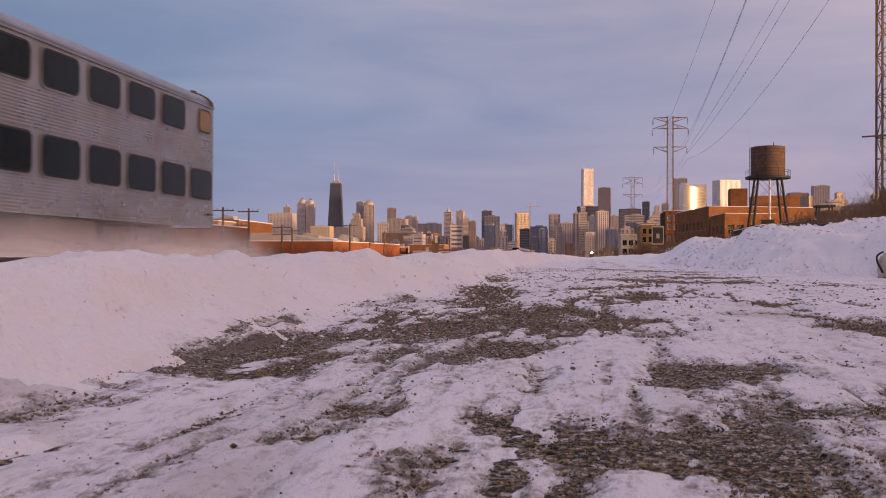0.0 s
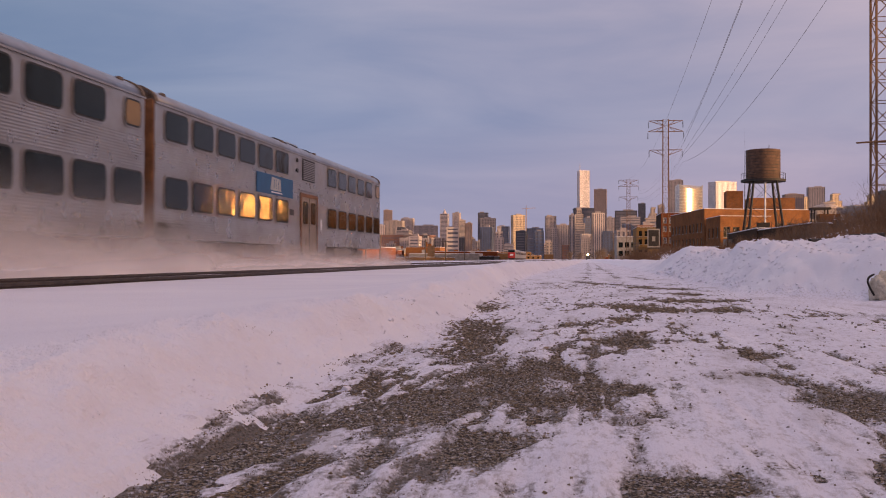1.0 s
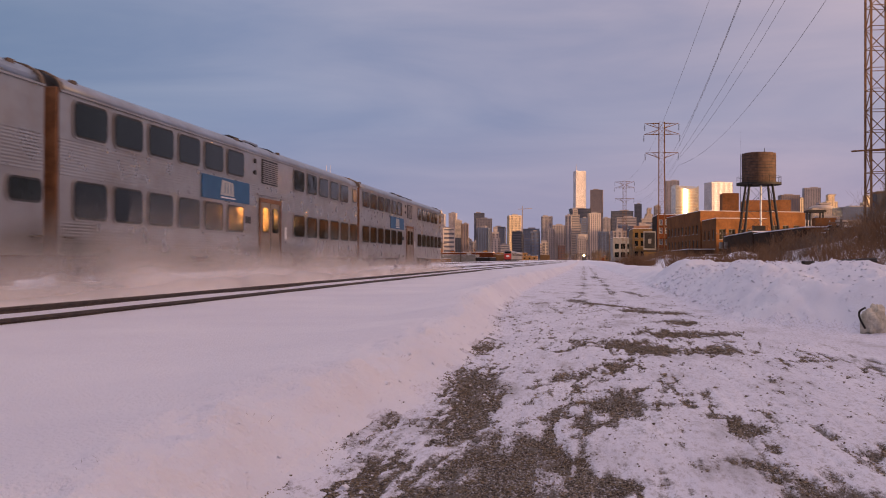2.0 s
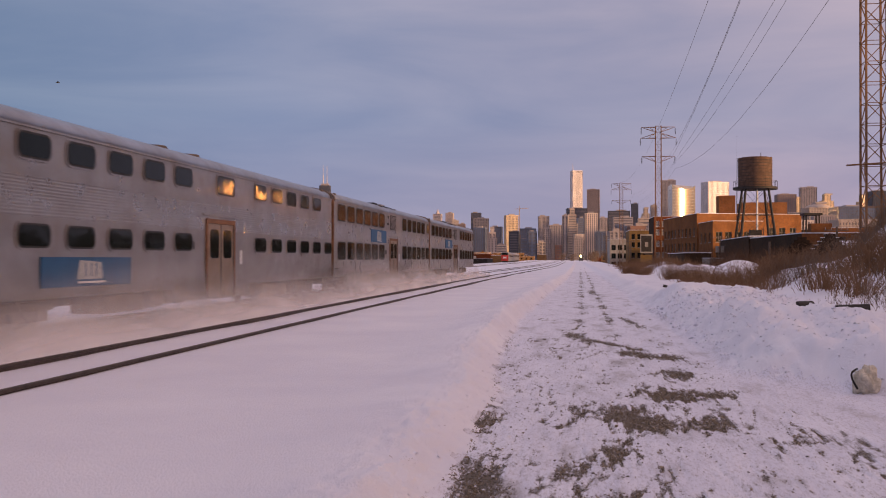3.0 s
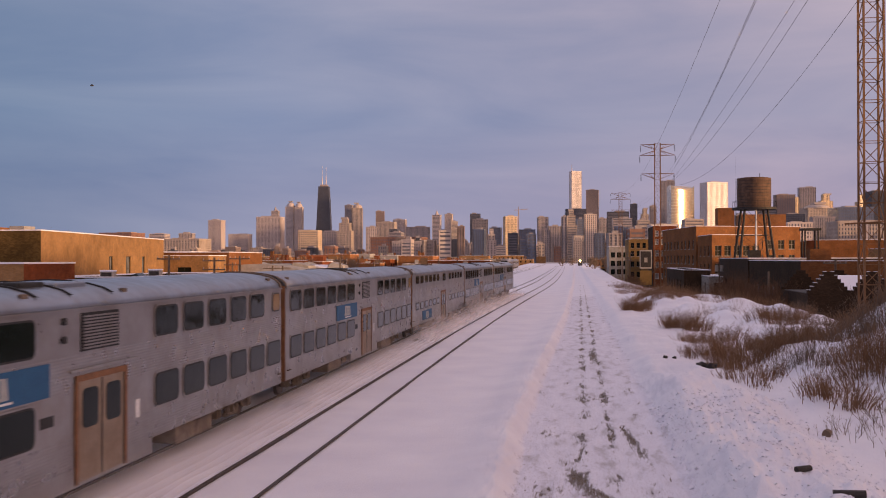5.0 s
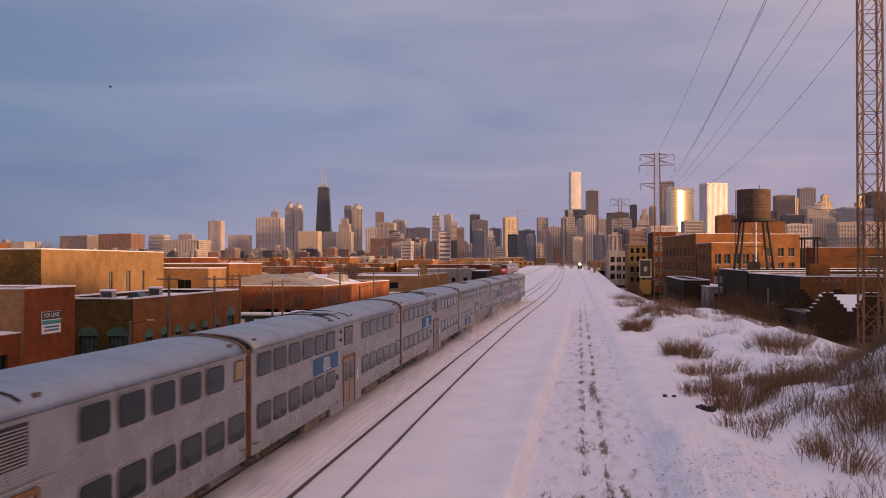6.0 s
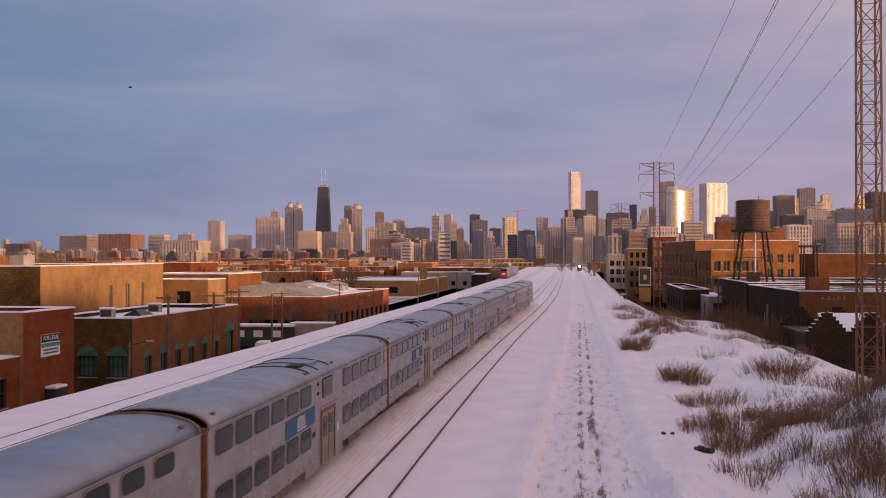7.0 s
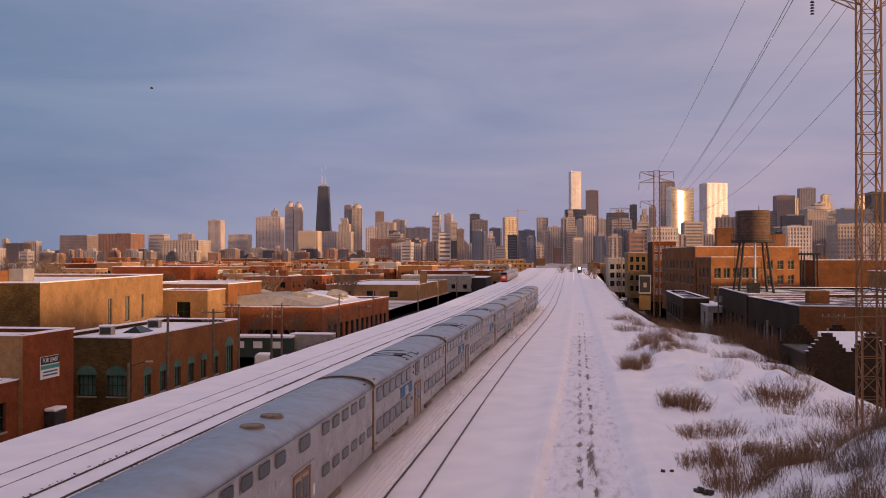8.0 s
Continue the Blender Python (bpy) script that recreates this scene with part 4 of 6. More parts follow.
# the crowd of middling blocks at the towers' feet
fill_rng = random.Random(21)
for i in range(150):
    a = -0.66 + 0.985 * (i + fill_rng.random()) / 150     # tangent of the bearing from the line
    dist = fill_rng.uniform(1300, 3000)
    tall = 0.010 + 0.022 * fill_rng.random() ** 1.6 if a > -0.2 else 0.002 + 0.008 * fill_rng.random()
    if -0.02 < a < 0.02:
        dist, tall = fill_rng.uniform(1500, 3000), tall * 0.8
    w = dist * fill_rng.uniform(0.006, 0.014)
    tower(a * dist, dist, w, min(50, w * 1.2), 14 + dist * tall, fill_rng.choice((PINK, GREYB, TANT, BLUEG, CREAM, BROWNT, REDT, GREYB, DARKT) if a > -0.2 else (BROWNT, REDT, BROWNT, GREYB, TANT, DARKT)), fill_rng.choice(("slab", "slab", "step", "low", "low")))


def black_tapered_tower(x, y):
    """The black skyscraper with crossed braces and two masts."""
    t = thing("tapered_tower", x, y, STREET, 4, "black tapering skyscraper with two white masts", "skyscraper")
    h, w0, w1 = 344, 80, 48
    bm = bmesh.new()
    rows = []
    for k in range(13):
        w = (w0 + (w1 - w0) * k / 12) / 2
        rows.append([bm.verts.new((sx * w, sy * w * 0.7, h * k / 12)) for sx, sy in ((-1, -1), (1, -1), (1, 1), (-1, 1))])
    for a, b in zip(rows, rows[1:]):
        for i in range(4):
            bm.faces.new((a[i], a[(i + 1) % 4], b[(i + 1) % 4], b[i]))
    bm.faces.new(rows[-1])
    part("shaft", bm, DARKT, t)
    for i in range(5):
        z0, z1 = h * i / 5, h * (i + 1) / 5
        a, b = (w0 + (w1 - w0) * i / 5) / 2, (w0 + (w1 - w0) * (i + 1) / 5) / 2
        bm = bmesh.new()
        for s in (-1, 1):
            bar(bm, (-s * a, -a * 0.7 - 0.2, z0), (s * b, -b * 0.7 - 0.2, z1), 0.8, 4)
            bar(bm, (a + 0.2, -s * a * 0.7, z0), (b + 0.2, s * b * 0.7, z1), 0.8, 4)
        part("brace", bm, DARKT, t)
    part("roof_plant", boxes((-18, 18, -12, 12, h, h + 9)), GREYB, t)
    for s in (-1, 1):
        bm = bmesh.new()
        bar(bm, (s * 9, 0, h + 8), (s * 9, 0, h + 45), 2.6, 6, 1.8)
        bar(bm, (s * 9, 0, h + 45), (s * 9, 0, h + 95), 1.1, 6, 0.7)
        part("mast", bm, WHITET, t)


black_tapered_tower(-1152.2, 4380)


def glass_spire_tower(x, y):
    t = thing("spire_tower", x, y, STREET, 22, "tall silvery glass tower with setbacks and a spire", "skyscraper")
    core, sk = bmesh.new(), bmesh.new()
    shaft(core, sk, 50, 32, 0, 190, 4, 5, 1)
    shaft(core, sk, 44, 28, 190, 366, 4, 5, 1)
    part("glazing", core, TOWER_GLASS, t)
    part("facade", sk, PALE_MIRROR, t, "pale gold glass and steel")
    bm = bmesh.new()
    bar(bm, (-15, 0, 366), (-15, 0, 398), 1.6, 6, 0.5)
    part("spire", bm, WHITET, t)


glass_spire_tower(3.4, 4020)


def curved_tower(x, y):
    """The tower whose scooped top lies between two corner piers, with a bowed mirror front."""
    t = thing("curved_tower", x, y, STREET, 2, "bowed mirror-glass tower with a scooped top", "skyscraper")
    bm = bmesh.new()
    n, w, h, sag = 24, 68.0, 203.0, 13.0
    cols = []
    for i in range(n + 1):
        u = -1 + 2 * i / n
        xx, yy = u * w / 2, 0.8 * u * w / 2 - 14 * (1 - u * u)
        top = h - sag * (1 - u * u) ** 0.8
        cols.append([bm.verts.new((xx, yy, z)) for z in (0, top)])
    back = [[bm.verts.new((s * w / 2, 62, z)) for z in (0, h)] for s in (1, -1)]
    loop = cols + back
    for a, b in zip(loop, loop[1:] + loop[:1]):
        bm.faces.new((a[0], b[0], b[1], a[1]))
    bm.faces.new([c[1] for c in loop])
    part("mirror_front", bm, MIRROR_GLASS, t)
    for k in range(24):
        bm = bmesh.new()
        z = 8 * k + 4
        pts = [(u * w / 2 * 1.004, 0.8 * u * w / 2 - 14 * (1 - u * u) - 0.25) for u in [-1 + 2 * i / 12 for i in range(13)]]
        for (x0, y0), (x1, y1) in zip(pts, pts[1:]):
            bar(bm, (x0, y0, z), (x1, y1, z), 0.22, 4)
        part("floor_line", bm, GOLDT, t)


MIRROR_GLASS = tower_material("mirror_glass", (0.72, 0.60, 0.42), 0.95, 0.24)
curved_tower(284.7, 2630)


def tower_crane(x, y, z):
    t = thing("tower_crane", x, y, STREET, 20, "construction crane on an unfinished tower", "crane")
    bm = bmesh.new()
    bar(bm, (0, 0, 0), (0, 0, z), 1.2, 4)
    bar(bm, (-12, 0, z), (26, 0, z + 3), 0.9, 4)
    bar(bm, (0, 0, z), (0, 0, z + 9), 0.7, 4)
    part("jib", bm, BROWNT, t)


tower_crane(-146, 2545, 136)

# low roofs between the line and the towers
ROOFS, FAR_BM = [], bmesh.new()
city_rng = random.Random(12)


def low_block(x, y, w, d, h, wall, snowy):
    """A low building: walls with a row of windows and a snowy roof behind a parapet."""
    if len(ROOFS) >= 285:
        box(FAR_BM, x - w / 2, x + w / 2, y - d / 2, y + d / 2, STREET, STREET + h, 1 + (len(ROOFS) + int(x)) % 3)
        box(FAR_BM, x - w / 2 + 0.3, x + w / 2 - 0.3, y - d / 2 + 0.3, y + d / 2 - 0.3, STREET + h, STREET + h + 0.3, 0)
        return
    ROOFS.append(x)
    t = thing("low_building", x, y, STREET, city_rng.uniform(-3, 3), "low " + LOW_WORDS[id(wall)] + " building with a snowy flat roof", "building", "low city roofs")
    bm = boxes((-w / 2, w / 2, -d / 2, d / 2, 0, h), (-w / 2, -w / 2 + 0.4, -d / 2, d / 2, h, h + 0.3), (w / 2 - 0.4, w / 2, -d / 2, d / 2, h, h + 0.3),
               (-w / 2 + 0.4, w / 2 - 0.4, -d / 2, -d / 2 + 0.4, h, h + 0.3), (-w / 2 + 0.4, w / 2 - 0.4, d / 2 - 0.4, d / 2, h, h + 0.3))
    part("wall", bm, wall, t)
    part("parapet_snow", boxes((-w / 2, w / 2, -d / 2, -d / 2 + 0.4, h + 0.3, h + 0.44), (-w / 2, -w / 2 + 0.4, -d / 2 + 0.4, d / 2, h + 0.3, h + 0.44), (w / 2 - 0.4, w / 2, -d / 2 + 0.4, d / 2, h + 0.3, h + 0.44)), SNOW, t)
    part("roof", boxes((-w / 2 + 0.4, w / 2 - 0.4, -d / 2 + 0.4, d / 2 - 0.4, h, h + (0.32 if snowy else 0.08))), SNOW if snowy else ROOF_TAR, t)
    bm = bmesh.new()
    for fl in range(max(1, int(h / 4))):
        z = 1.4 + fl * 3.8
        k = int(w / 4.5)
        for i in range(k):
            xx = -w / 2 + w * (i + 0.5) / k
            box(bm, xx - 0.8, xx + 0.8, -d / 2 - 0.05, -d / 2 + 0.1, z, z + 1.8)
        k = int(d / 4.5)
        for i in range(k):
            yy = -d / 2 + d * (i + 0.5) / k
            s = 1 if x < 0 else -1
            box(bm, s * w / 2 - 0.06, s * w / 2 + 0.06, yy - 0.8, yy + 0.8, z, z + 1.8)
    part("window_band", bm, DARK_GLASS, t)["kind"] = "stuff"
    if y < 1100:
        for _ in range(city_rng.choice((2, 3, 3, 5))):
            a, b, s = city_rng.uniform(-0.4, 0.4) * w, city_rng.uniform(-0.4, 0.4) * d, city_rng.uniform(0.4, 2.0)
            part(*city_rng.choice((("roof_house", boxes((a - s, a + s, b - s, b + s, h, h + 2.2)), wall, t), ("chimney", boxes((a - 0.5, a + 0.5, b - 0.5, b + 0.5, h, h + city_rng.uniform(1.5, 3.5))), BRICK_BROWN, t),
                                   ("roof_unit", boxes((a - 1, a + 1, b - 0.8, b + 0.8, h, h + 1.3)), CONCRETE, t))))


LOW_WORDS = {id(BRICK_RUST): "rusty red brick", id(BRICK_RED): "red brick", id(BRICK_DARK): "near-black brick", id(BRICK_TAN): "tan brick", id(BRICK_OLIVE): "yellow brick", id(BRICK_ORANGE): "orange brick",
             id(BRICK_BROWN): "brown brick", id(CONCRETE): "grey concrete"}
for row in range(21):
    yy = 215 + 40 * row * (1 + 0.075 * row)
    grow = 1 + row * 0.07
    lo, hi = -0.52 * yy - 30, 0.34 * yy + 40
    xx = lo
    while xx < hi:
        w = city_rng.uniform(9, 25) * grow
        d = city_rng.uniform(14, 26)
        h = city_rng.uniform(4.6, 8.2) + (city_rng.random() < 0.2) * city_rng.uniform(2, 6) + row * 0.12
        c = xx + w / 2
        left_edge, right_edge = float(track_x(min(yy, 900))) - 30, float(track_x(min(yy, 900))) + 26
        near_right = c > 0 and yy < 430 and c < 85
        near_left = c < 0 and yy < 420 and c > -95
        if not (left_edge - w / 2 < c < right_edge + w / 2) and not near_right and not near_left and yy < 2900:
            wall = city_rng.choice((BRICK_RUST, BRICK_RUST, BRICK_TAN, BRICK_RED, BRICK_ORANGE, BRICK_BROWN, CONCRETE, BRICK_TAN))
            low_block(c, yy + city_rng.uniform(-10, 10), w, d, h, wall, city_rng.random() < 0.9)
        xx += w + city_rng.uniform(1, 9) * grow

tagged(part("far_roofs", FAR_BM, [SNOW, BRICK_BROWN, BRICK_RED, BRICK_TAN]), "snowy roofs of low brick buildings far off", "buildings", "", "stuff")


def mirror_tower(x, y, w, d, h):
    """A mirror-glass slab turned so that it throws the western glow along the line."""
    t = thing("mirror_tower", x, y, STREET, 27.5, "amber mirror-glass office tower glowing with sunset light", "skyscraper")
    part("mirror_front", boxes((-w / 2, w / 2, -d / 2, d / 2, 0, h)), AMBER_MIRROR, t)
    for k in range(9):
        z = h * (k + 0.5) / 9
        part("floor_line", boxes((-w / 2 - 0.3, w / 2 + 0.3, -d / 2 - 0.3, d / 2 + 0.3, z, z + 8)), DARKT, t)
    for k in range(7):
        x0 = -w / 2 + w * (k + 0.3) / 7
        part("pier", boxes((x0, x0 + 3 + 3 * (k % 3), -d / 2 - 0.6, d / 2 + 0.6, 0, h)), BROWNT, t)


AMBER_MIRROR = tower_material("amber_mirror", (0.80, 0.50, 0.20), 0.95, 0.12)
mirror_tower(1035, 3062, 84, 50, 235)


# ---- buildings beside the line ----
def facade(bm, a, b, z0, z1, openings, depth=0.25):
    """A wall from a to b (x, y), seen from the right of a to b, with recessed openings (u0, u1, v0, v1)."""
    a, b = Vector((*a, 0)), Vector((*b, 0))
    u = (b - a).normalized()
    out = Vector((u.y, -u.x, 0))
    L = (b - a).length
    us = sorted({0.0, L, *[o[0] for o in openings], *[o[1] for o in openings]})
    vs = sorted({z0, z1, *[o[2] for o in openings], *[o[3] for o in openings]})

    def P(p, q, inn=0.0):
        w = a + u * p - out * inn
        return bm.verts.new((w.x, w.y, q))
    for p0, p1 in zip(us, us[1:]):
        for q0, q1 in zip(vs, vs[1:]):
            mp, mq = (p0 + p1) / 2, (q0 + q1) / 2
            if not any(o[0] < mp < o[1] and o[2] < mq < o[3] for o in openings):
                bm.faces.new((P(p0, q0), P(p1, q0), P(p1, q1), P(p0, q1)))
    for p0, p1, q0, q1 in openings:
        for c in (((p0, q0), (p1, q0)), ((p1, q0), (p1, q1)), ((p1, q1), (p0, q1)), ((p0, q1), (p0, q0))):
            bm.faces.new((P(*c[0]), P(*c[0], depth), P(*c[1], depth), P(*c[1])))
    return a, u, out


def window_part(parent, a, u, out, o, depth, glass, frame_mat, arch=False, bars=(1, 1), sill=True):
    """Frame, glazing bars, pane and sill of one window in an opening."""
    p0, p1, q0, q1 = o
    m = Matrix((( u.x, out.x, 0, a.x), (u.y, out.y, 0, a.y), (0, 0, 1, 0), (0, 0, 0, 1)))

    def put(bm):
        bm.transform(m)
        bmesh.ops.recalc_face_normals(bm, faces=bm.faces)
        return bm
    w = part("window", put(boxes((p0, p0 + 0.08, -depth, -depth + 0.1, q0, q1), (p1 - 0.08, p1, -depth, -depth + 0.1, q0, q1),
                                 (p0, p1, -depth, -depth + 0.1, q0, q0 + 0.08), (p0, p1, -depth, -depth + 0.1, q1 - 0.08, q1))), frame_mat, parent)
    part("pane", put(boxes((p0, p1, -depth - 0.03, -depth + 0.02, q0, q1))), glass, w)
    bm = bmesh.new()
    for i in range(1, bars[0] + 1):
        x = p0 + (p1 - p0) * i / (bars[0] + 1)
        box(bm, x - 0.03, x + 0.03, -depth, -depth + 0.07, q0, q1)
    for i in range(1, bars[1] + 1):
        z = q0 + (q1 - q0) * i / (bars[1] + 1)
        box(bm, p0, p1, -depth, -depth + 0.06, z - 0.03, z + 0.03)
    if bars[0] + bars[1]:
        part("glazing_bar", put(bm), frame_mat, w)
    else:
        bm.free()
    if sill:
        part("sill", put(boxes((p0 - 0.1, p1 + 0.1, -depth, 0.08, q0 - 0.12, q0))), CONCRETE, w)
    if arch:
        bm = bmesh.new()
        r, cx = (p1 - p0) / 2 + 0.14, (p0 + p1) / 2
        pts = [(cx + r * math.cos(math.pi * k / 12), q1 - 0.05 + r * 0.85 * math.sin(math.pi * k / 12)) for k in range(13)]
        f1 = [bm.verts.new((x, 0.03, z)) for x, z in pts]
        f0 = [bm.verts.new((x, -depth, z)) for x, z in pts]
        bm.faces.new(f1)
        for i in range(13):
            bm.faces.new((f1[i], f1[(i + 1) % 13], f0[(i + 1) % 13], f0[i]))
        part("arch_head", put(bm), arch, w)


def building(name, corners, top, label, walls, windows=(), base=STREET, roof="snow", parapet=0.5, coping=None, category="building", glass=None, frame_mat=None, depth=0.25, arch=False, bars=(1, 1), sill=True):
    """A flat-roofed building. corners: (x, y) round it, so that each wall is seen from its right; walls: a material a side; windows: a list of openings a side."""
    t = thing(name, 0, 0, 0, 0, label, category)
    n = len(corners)
    for i in range(n):
        a, b = corners[i], corners[(i + 1) % n]
        bm = bmesh.new()
        ops = windows[i] if i < len(windows) else []
        fa, u, out = facade(bm, a, b, base, top + parapet, ops, depth)
        # inner face of the parapet
        wl = part("wall", bm, walls[i % len(walls)], t)
        for o in ops:
            window_part(wl, fa, u, out, o, depth, glass or DARK_GLASS, frame_mat or BLACK, arch, bars, sill)
        bm = bmesh.new()
        va = Vector((*a, 0))
        vb = Vector((*b, 0))
        m = Matrix(((u.x, out.x, 0, a[0]), (u.y, out.y, 0, a[1]), (0, 0, 1, 0), (0, 0, 0, 1)))
        L = (vb - va).length
        box(bm, -0.05, L + 0.05, -0.42, 0.07, top + parapet, top + parapet + 0.12)
        bm.transform(m)
        bmesh.ops.recalc_face_normals(bm, faces=bm.faces)
        part("coping", bm, coping or SNOW, t)
    bm = bmesh.new()
    mid = sum((Vector((*c, 0)) for c in corners), Vector()) / n
    bm.faces.new([bm.verts.new((x + 0.15 * (1 if mid.x > x else -1), y + 0.15 * (1 if mid.y > y else -1), top)) for x, y in corners])
    bmesh.ops.recalc_face_normals(bm, faces=bm.faces)
    bmesh.ops.solidify(bm, geom=bm.faces[:], thickness=0.25)
    part("roof", bm, SNOW if roof == "snow" else PATCHY_ROOF, t)
    return t


def row_of(u0, u1, n, w, v0, v1):
    """n openings of width w spread from u0 to u1."""
    return [(u0 + (u1 - u0) * (i + 0.5) / n - w / 2, u0 + (u1 - u0) * (i + 0.5) / n + w / 2, v0, v1) for i in range(n)]


GREEN_PANE = window_glass("green_board", (0.05, 0.10, 0.08), 0.4)
LOFT_PANE = window_glass("loft_pane", (0.03, 0.028, 0.02), 0.25)
GREY_PANE = window_glass("grey_pane", (0.12, 0.13, 0.14), 0.2)

# red brick building with a board on its wall; walls run: front, track side, back, far side
lease = building("brick_shop", ((-47.5, 66.3), (-40.1, 66.3), (-40.1, 73.6), (-47.5, 73.6)), 4.2, "dark red brick building with a white letting board", [BRICK_TAN, BRICK_RED, BRICK_RED, BRICK_RED], [[], []], parapet=0.3)
b0 = building("brick_annex", ((-64, 60), (-40.4, 58.6), (-40.4, 66.25), (-64, 66.25)), 1.0, "low dark red brick annex with black windows", [BRICK_RED],
              [row_of(15, 23, 3, 1.5, -2.2, -0.2), [(1.3, 3.0, -2.2, -0.1), (4.4, 6.1, -2.2, -0.1)]], parapet=0.3)
part("porch", boxes((-40.1, -39.2, 69.2, 70.9, -4.6, -1.5), bevel=0.1), BLACK, lease)
part("porch_snow", boxes((-40.1, -39.15, 69.15, 70.95, -1.5, -1.25), bevel=0.1), SNOW, lease)
panel = part("letting_board", boxes((-40.08, -40.02, 68.6, 71.3, 1.0, 2.7)), WHITE, lease, "white letting board with dark and teal bands")
part("board_head", boxes((-40.02, -40.0, 68.62, 71.28, 2.1, 2.68)), BLACK, panel)
part("teal_band", boxes((-40.02, -40.0, 68.62, 71.28, 1.72, 2.02)), speckled("teal", (0.03, 0.24, 0.24), (0.04, 0.30, 0.30), 3, 0.5), panel)
for k in range(2):
    part("text_bar", boxes((-40.02, -40.005, 68.9, 71.0, 1.2 + 0.25 * k, 1.32 + 0.25 * k)), BLUE, panel)
txt = bpy.data.curves.new("letting_words", 'FONT')
txt.body, txt.size, txt.extrude = "FOR LEASE", 0.46, 0.004
txt.align_x, txt.align_y = 'CENTER', 'CENTER'
txt.materials.append(WHITE)
words = new("letting_words", txt)
words.matrix_basis = Matrix.Translation((-39.995, 69.95, 2.39)) @ Euler((radians(90), 0, radians(90))).to_matrix().to_4x4()
words.parent = panel

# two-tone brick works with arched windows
works = building("brick_works", ((-47, 80.2), (-38.3, 80.2), (-38.0, 106.5), (-47, 106.5)), 2.85, "two-tone brick works with arched barred windows", [BRICK_OLIVE_SHADE, BRICK_BROWN, BRICK_DARK, BRICK_OLIVE_SHADE],
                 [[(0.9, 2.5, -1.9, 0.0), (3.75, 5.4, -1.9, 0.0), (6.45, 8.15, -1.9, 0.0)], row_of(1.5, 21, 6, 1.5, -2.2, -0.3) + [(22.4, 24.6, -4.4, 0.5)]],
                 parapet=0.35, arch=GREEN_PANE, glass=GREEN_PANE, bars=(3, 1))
for x, y in ((-44.5, 88), (-44.0, 97.5)):
    u = thing("roof_cooler", x, y, 2.85, 8, "snow-capped rooftop cooler box", "air conditioner", "rooftop coolers")
    part("casing", boxes((-0.6, 0.6, -0.55, 0.55, 0, 0.8), bevel=0.03), CONCRETE, u)
    part("grille", boxes((-0.5, 0.5, -0.6, -0.53, 0.1, 0.7)), BLACK, u)
    part("snow_cap", boxes((-0.65, 0.65, -0.6, 0.6, 0.8, 0.95), bevel=0.05), SNOW, u)
sk = thing("skylight", -43.0, 91.5, 2.85, 0, "dark glazed roof skylight", "skylight")
bm = bmesh.new()
vs = [bm.verts.new(p) for p in ((-1.0, -1.5, 0), (1.0, -1.5, 0), (1.0, 1.5, 0), (-1.0, 1.5, 0), (0, -0.7, 0.6), (0, 0.7, 0.6))]
for f in ((0, 1, 4), (1, 2, 5, 4), (2, 3, 5), (3, 0, 4, 5)):
    bm.faces.new([vs[i] for i in f])
part("panes", bm, DARK_GLASS, sk)

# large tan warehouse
# the front's darker brick paints in its shade; the track side keeps tan
tan = building("tan_warehouse", ((-74, 90.5), (-52.9, 90.5), (-61, 138), (-82, 138)), 7.35, "large tan brick warehouse with a snowy roof", [BRICK_OLIVE_SHADE, BRICK_TAN, BRICK_TAN, BRICK_TAN],
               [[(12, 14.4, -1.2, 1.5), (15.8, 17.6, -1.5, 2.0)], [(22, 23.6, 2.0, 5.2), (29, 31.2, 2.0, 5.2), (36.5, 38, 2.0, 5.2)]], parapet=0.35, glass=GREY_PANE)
part("white_penthouse", boxes((-68.7, -66.8, 110.5, 113, 7.3, 8.9)), CONCRETE, tan)
part("penthouse", boxes((-78, -68.75, 108, 116, 7.3, 8.7)), BRICK_BROWN, tan)
building("striped_block", ((-63.5, 139), (-54.4, 139), (-54.6, 147), (-63.5, 147)), 5.1, "small banded tan brick block", [BRICK_TAN], [[(4.2, 6.4, 0.6, 3.6)]], parapet=0.2)
building("brown_rear_block", ((-72, 152), (-56, 152), (-57, 172), (-72, 172)), 5.6, "brown brick block behind the warehouse", [BRICK_BROWN], [[], []], parapet=0.3)

# long garage with black bays
garage = building("brick_garage", ((-66, 148.5), (-39.2, 148.2), (-36.8, 190.5), (-66, 190.5)), 2.1, "long orange-red brick garage with black bays", [BRICK_RUST],
                  [row_of(2, 26, 4, 4.9, -4.0, -1.2), row_of(2, 41, 12, 2.0, -3.6, -0.6)], parapet=0.3, glass=DARK_GLASS, bars=(0, 1), sill=False)
bm = sweep([(-11 + 22 * k / 12, 2.1 + 1.9 * math.sin(math.pi * k / 12)) for k in range(13)], 157, 174)
bm.transform(Matrix.Translation((-53, 0, 0)))
part("arched_roof", bm, CONCRETE, garage, "low arched roof half clear of snow")
bm = sweep([(-8 + 16 * k / 12, 2.1 + 1.6 * math.sin(math.pi * k / 12)) for k in range(13)], 174.5, 188)
bm.transform(Matrix.Translation((-50, 0, 0)))
part("arched_roof", bm, SNOW, garage)

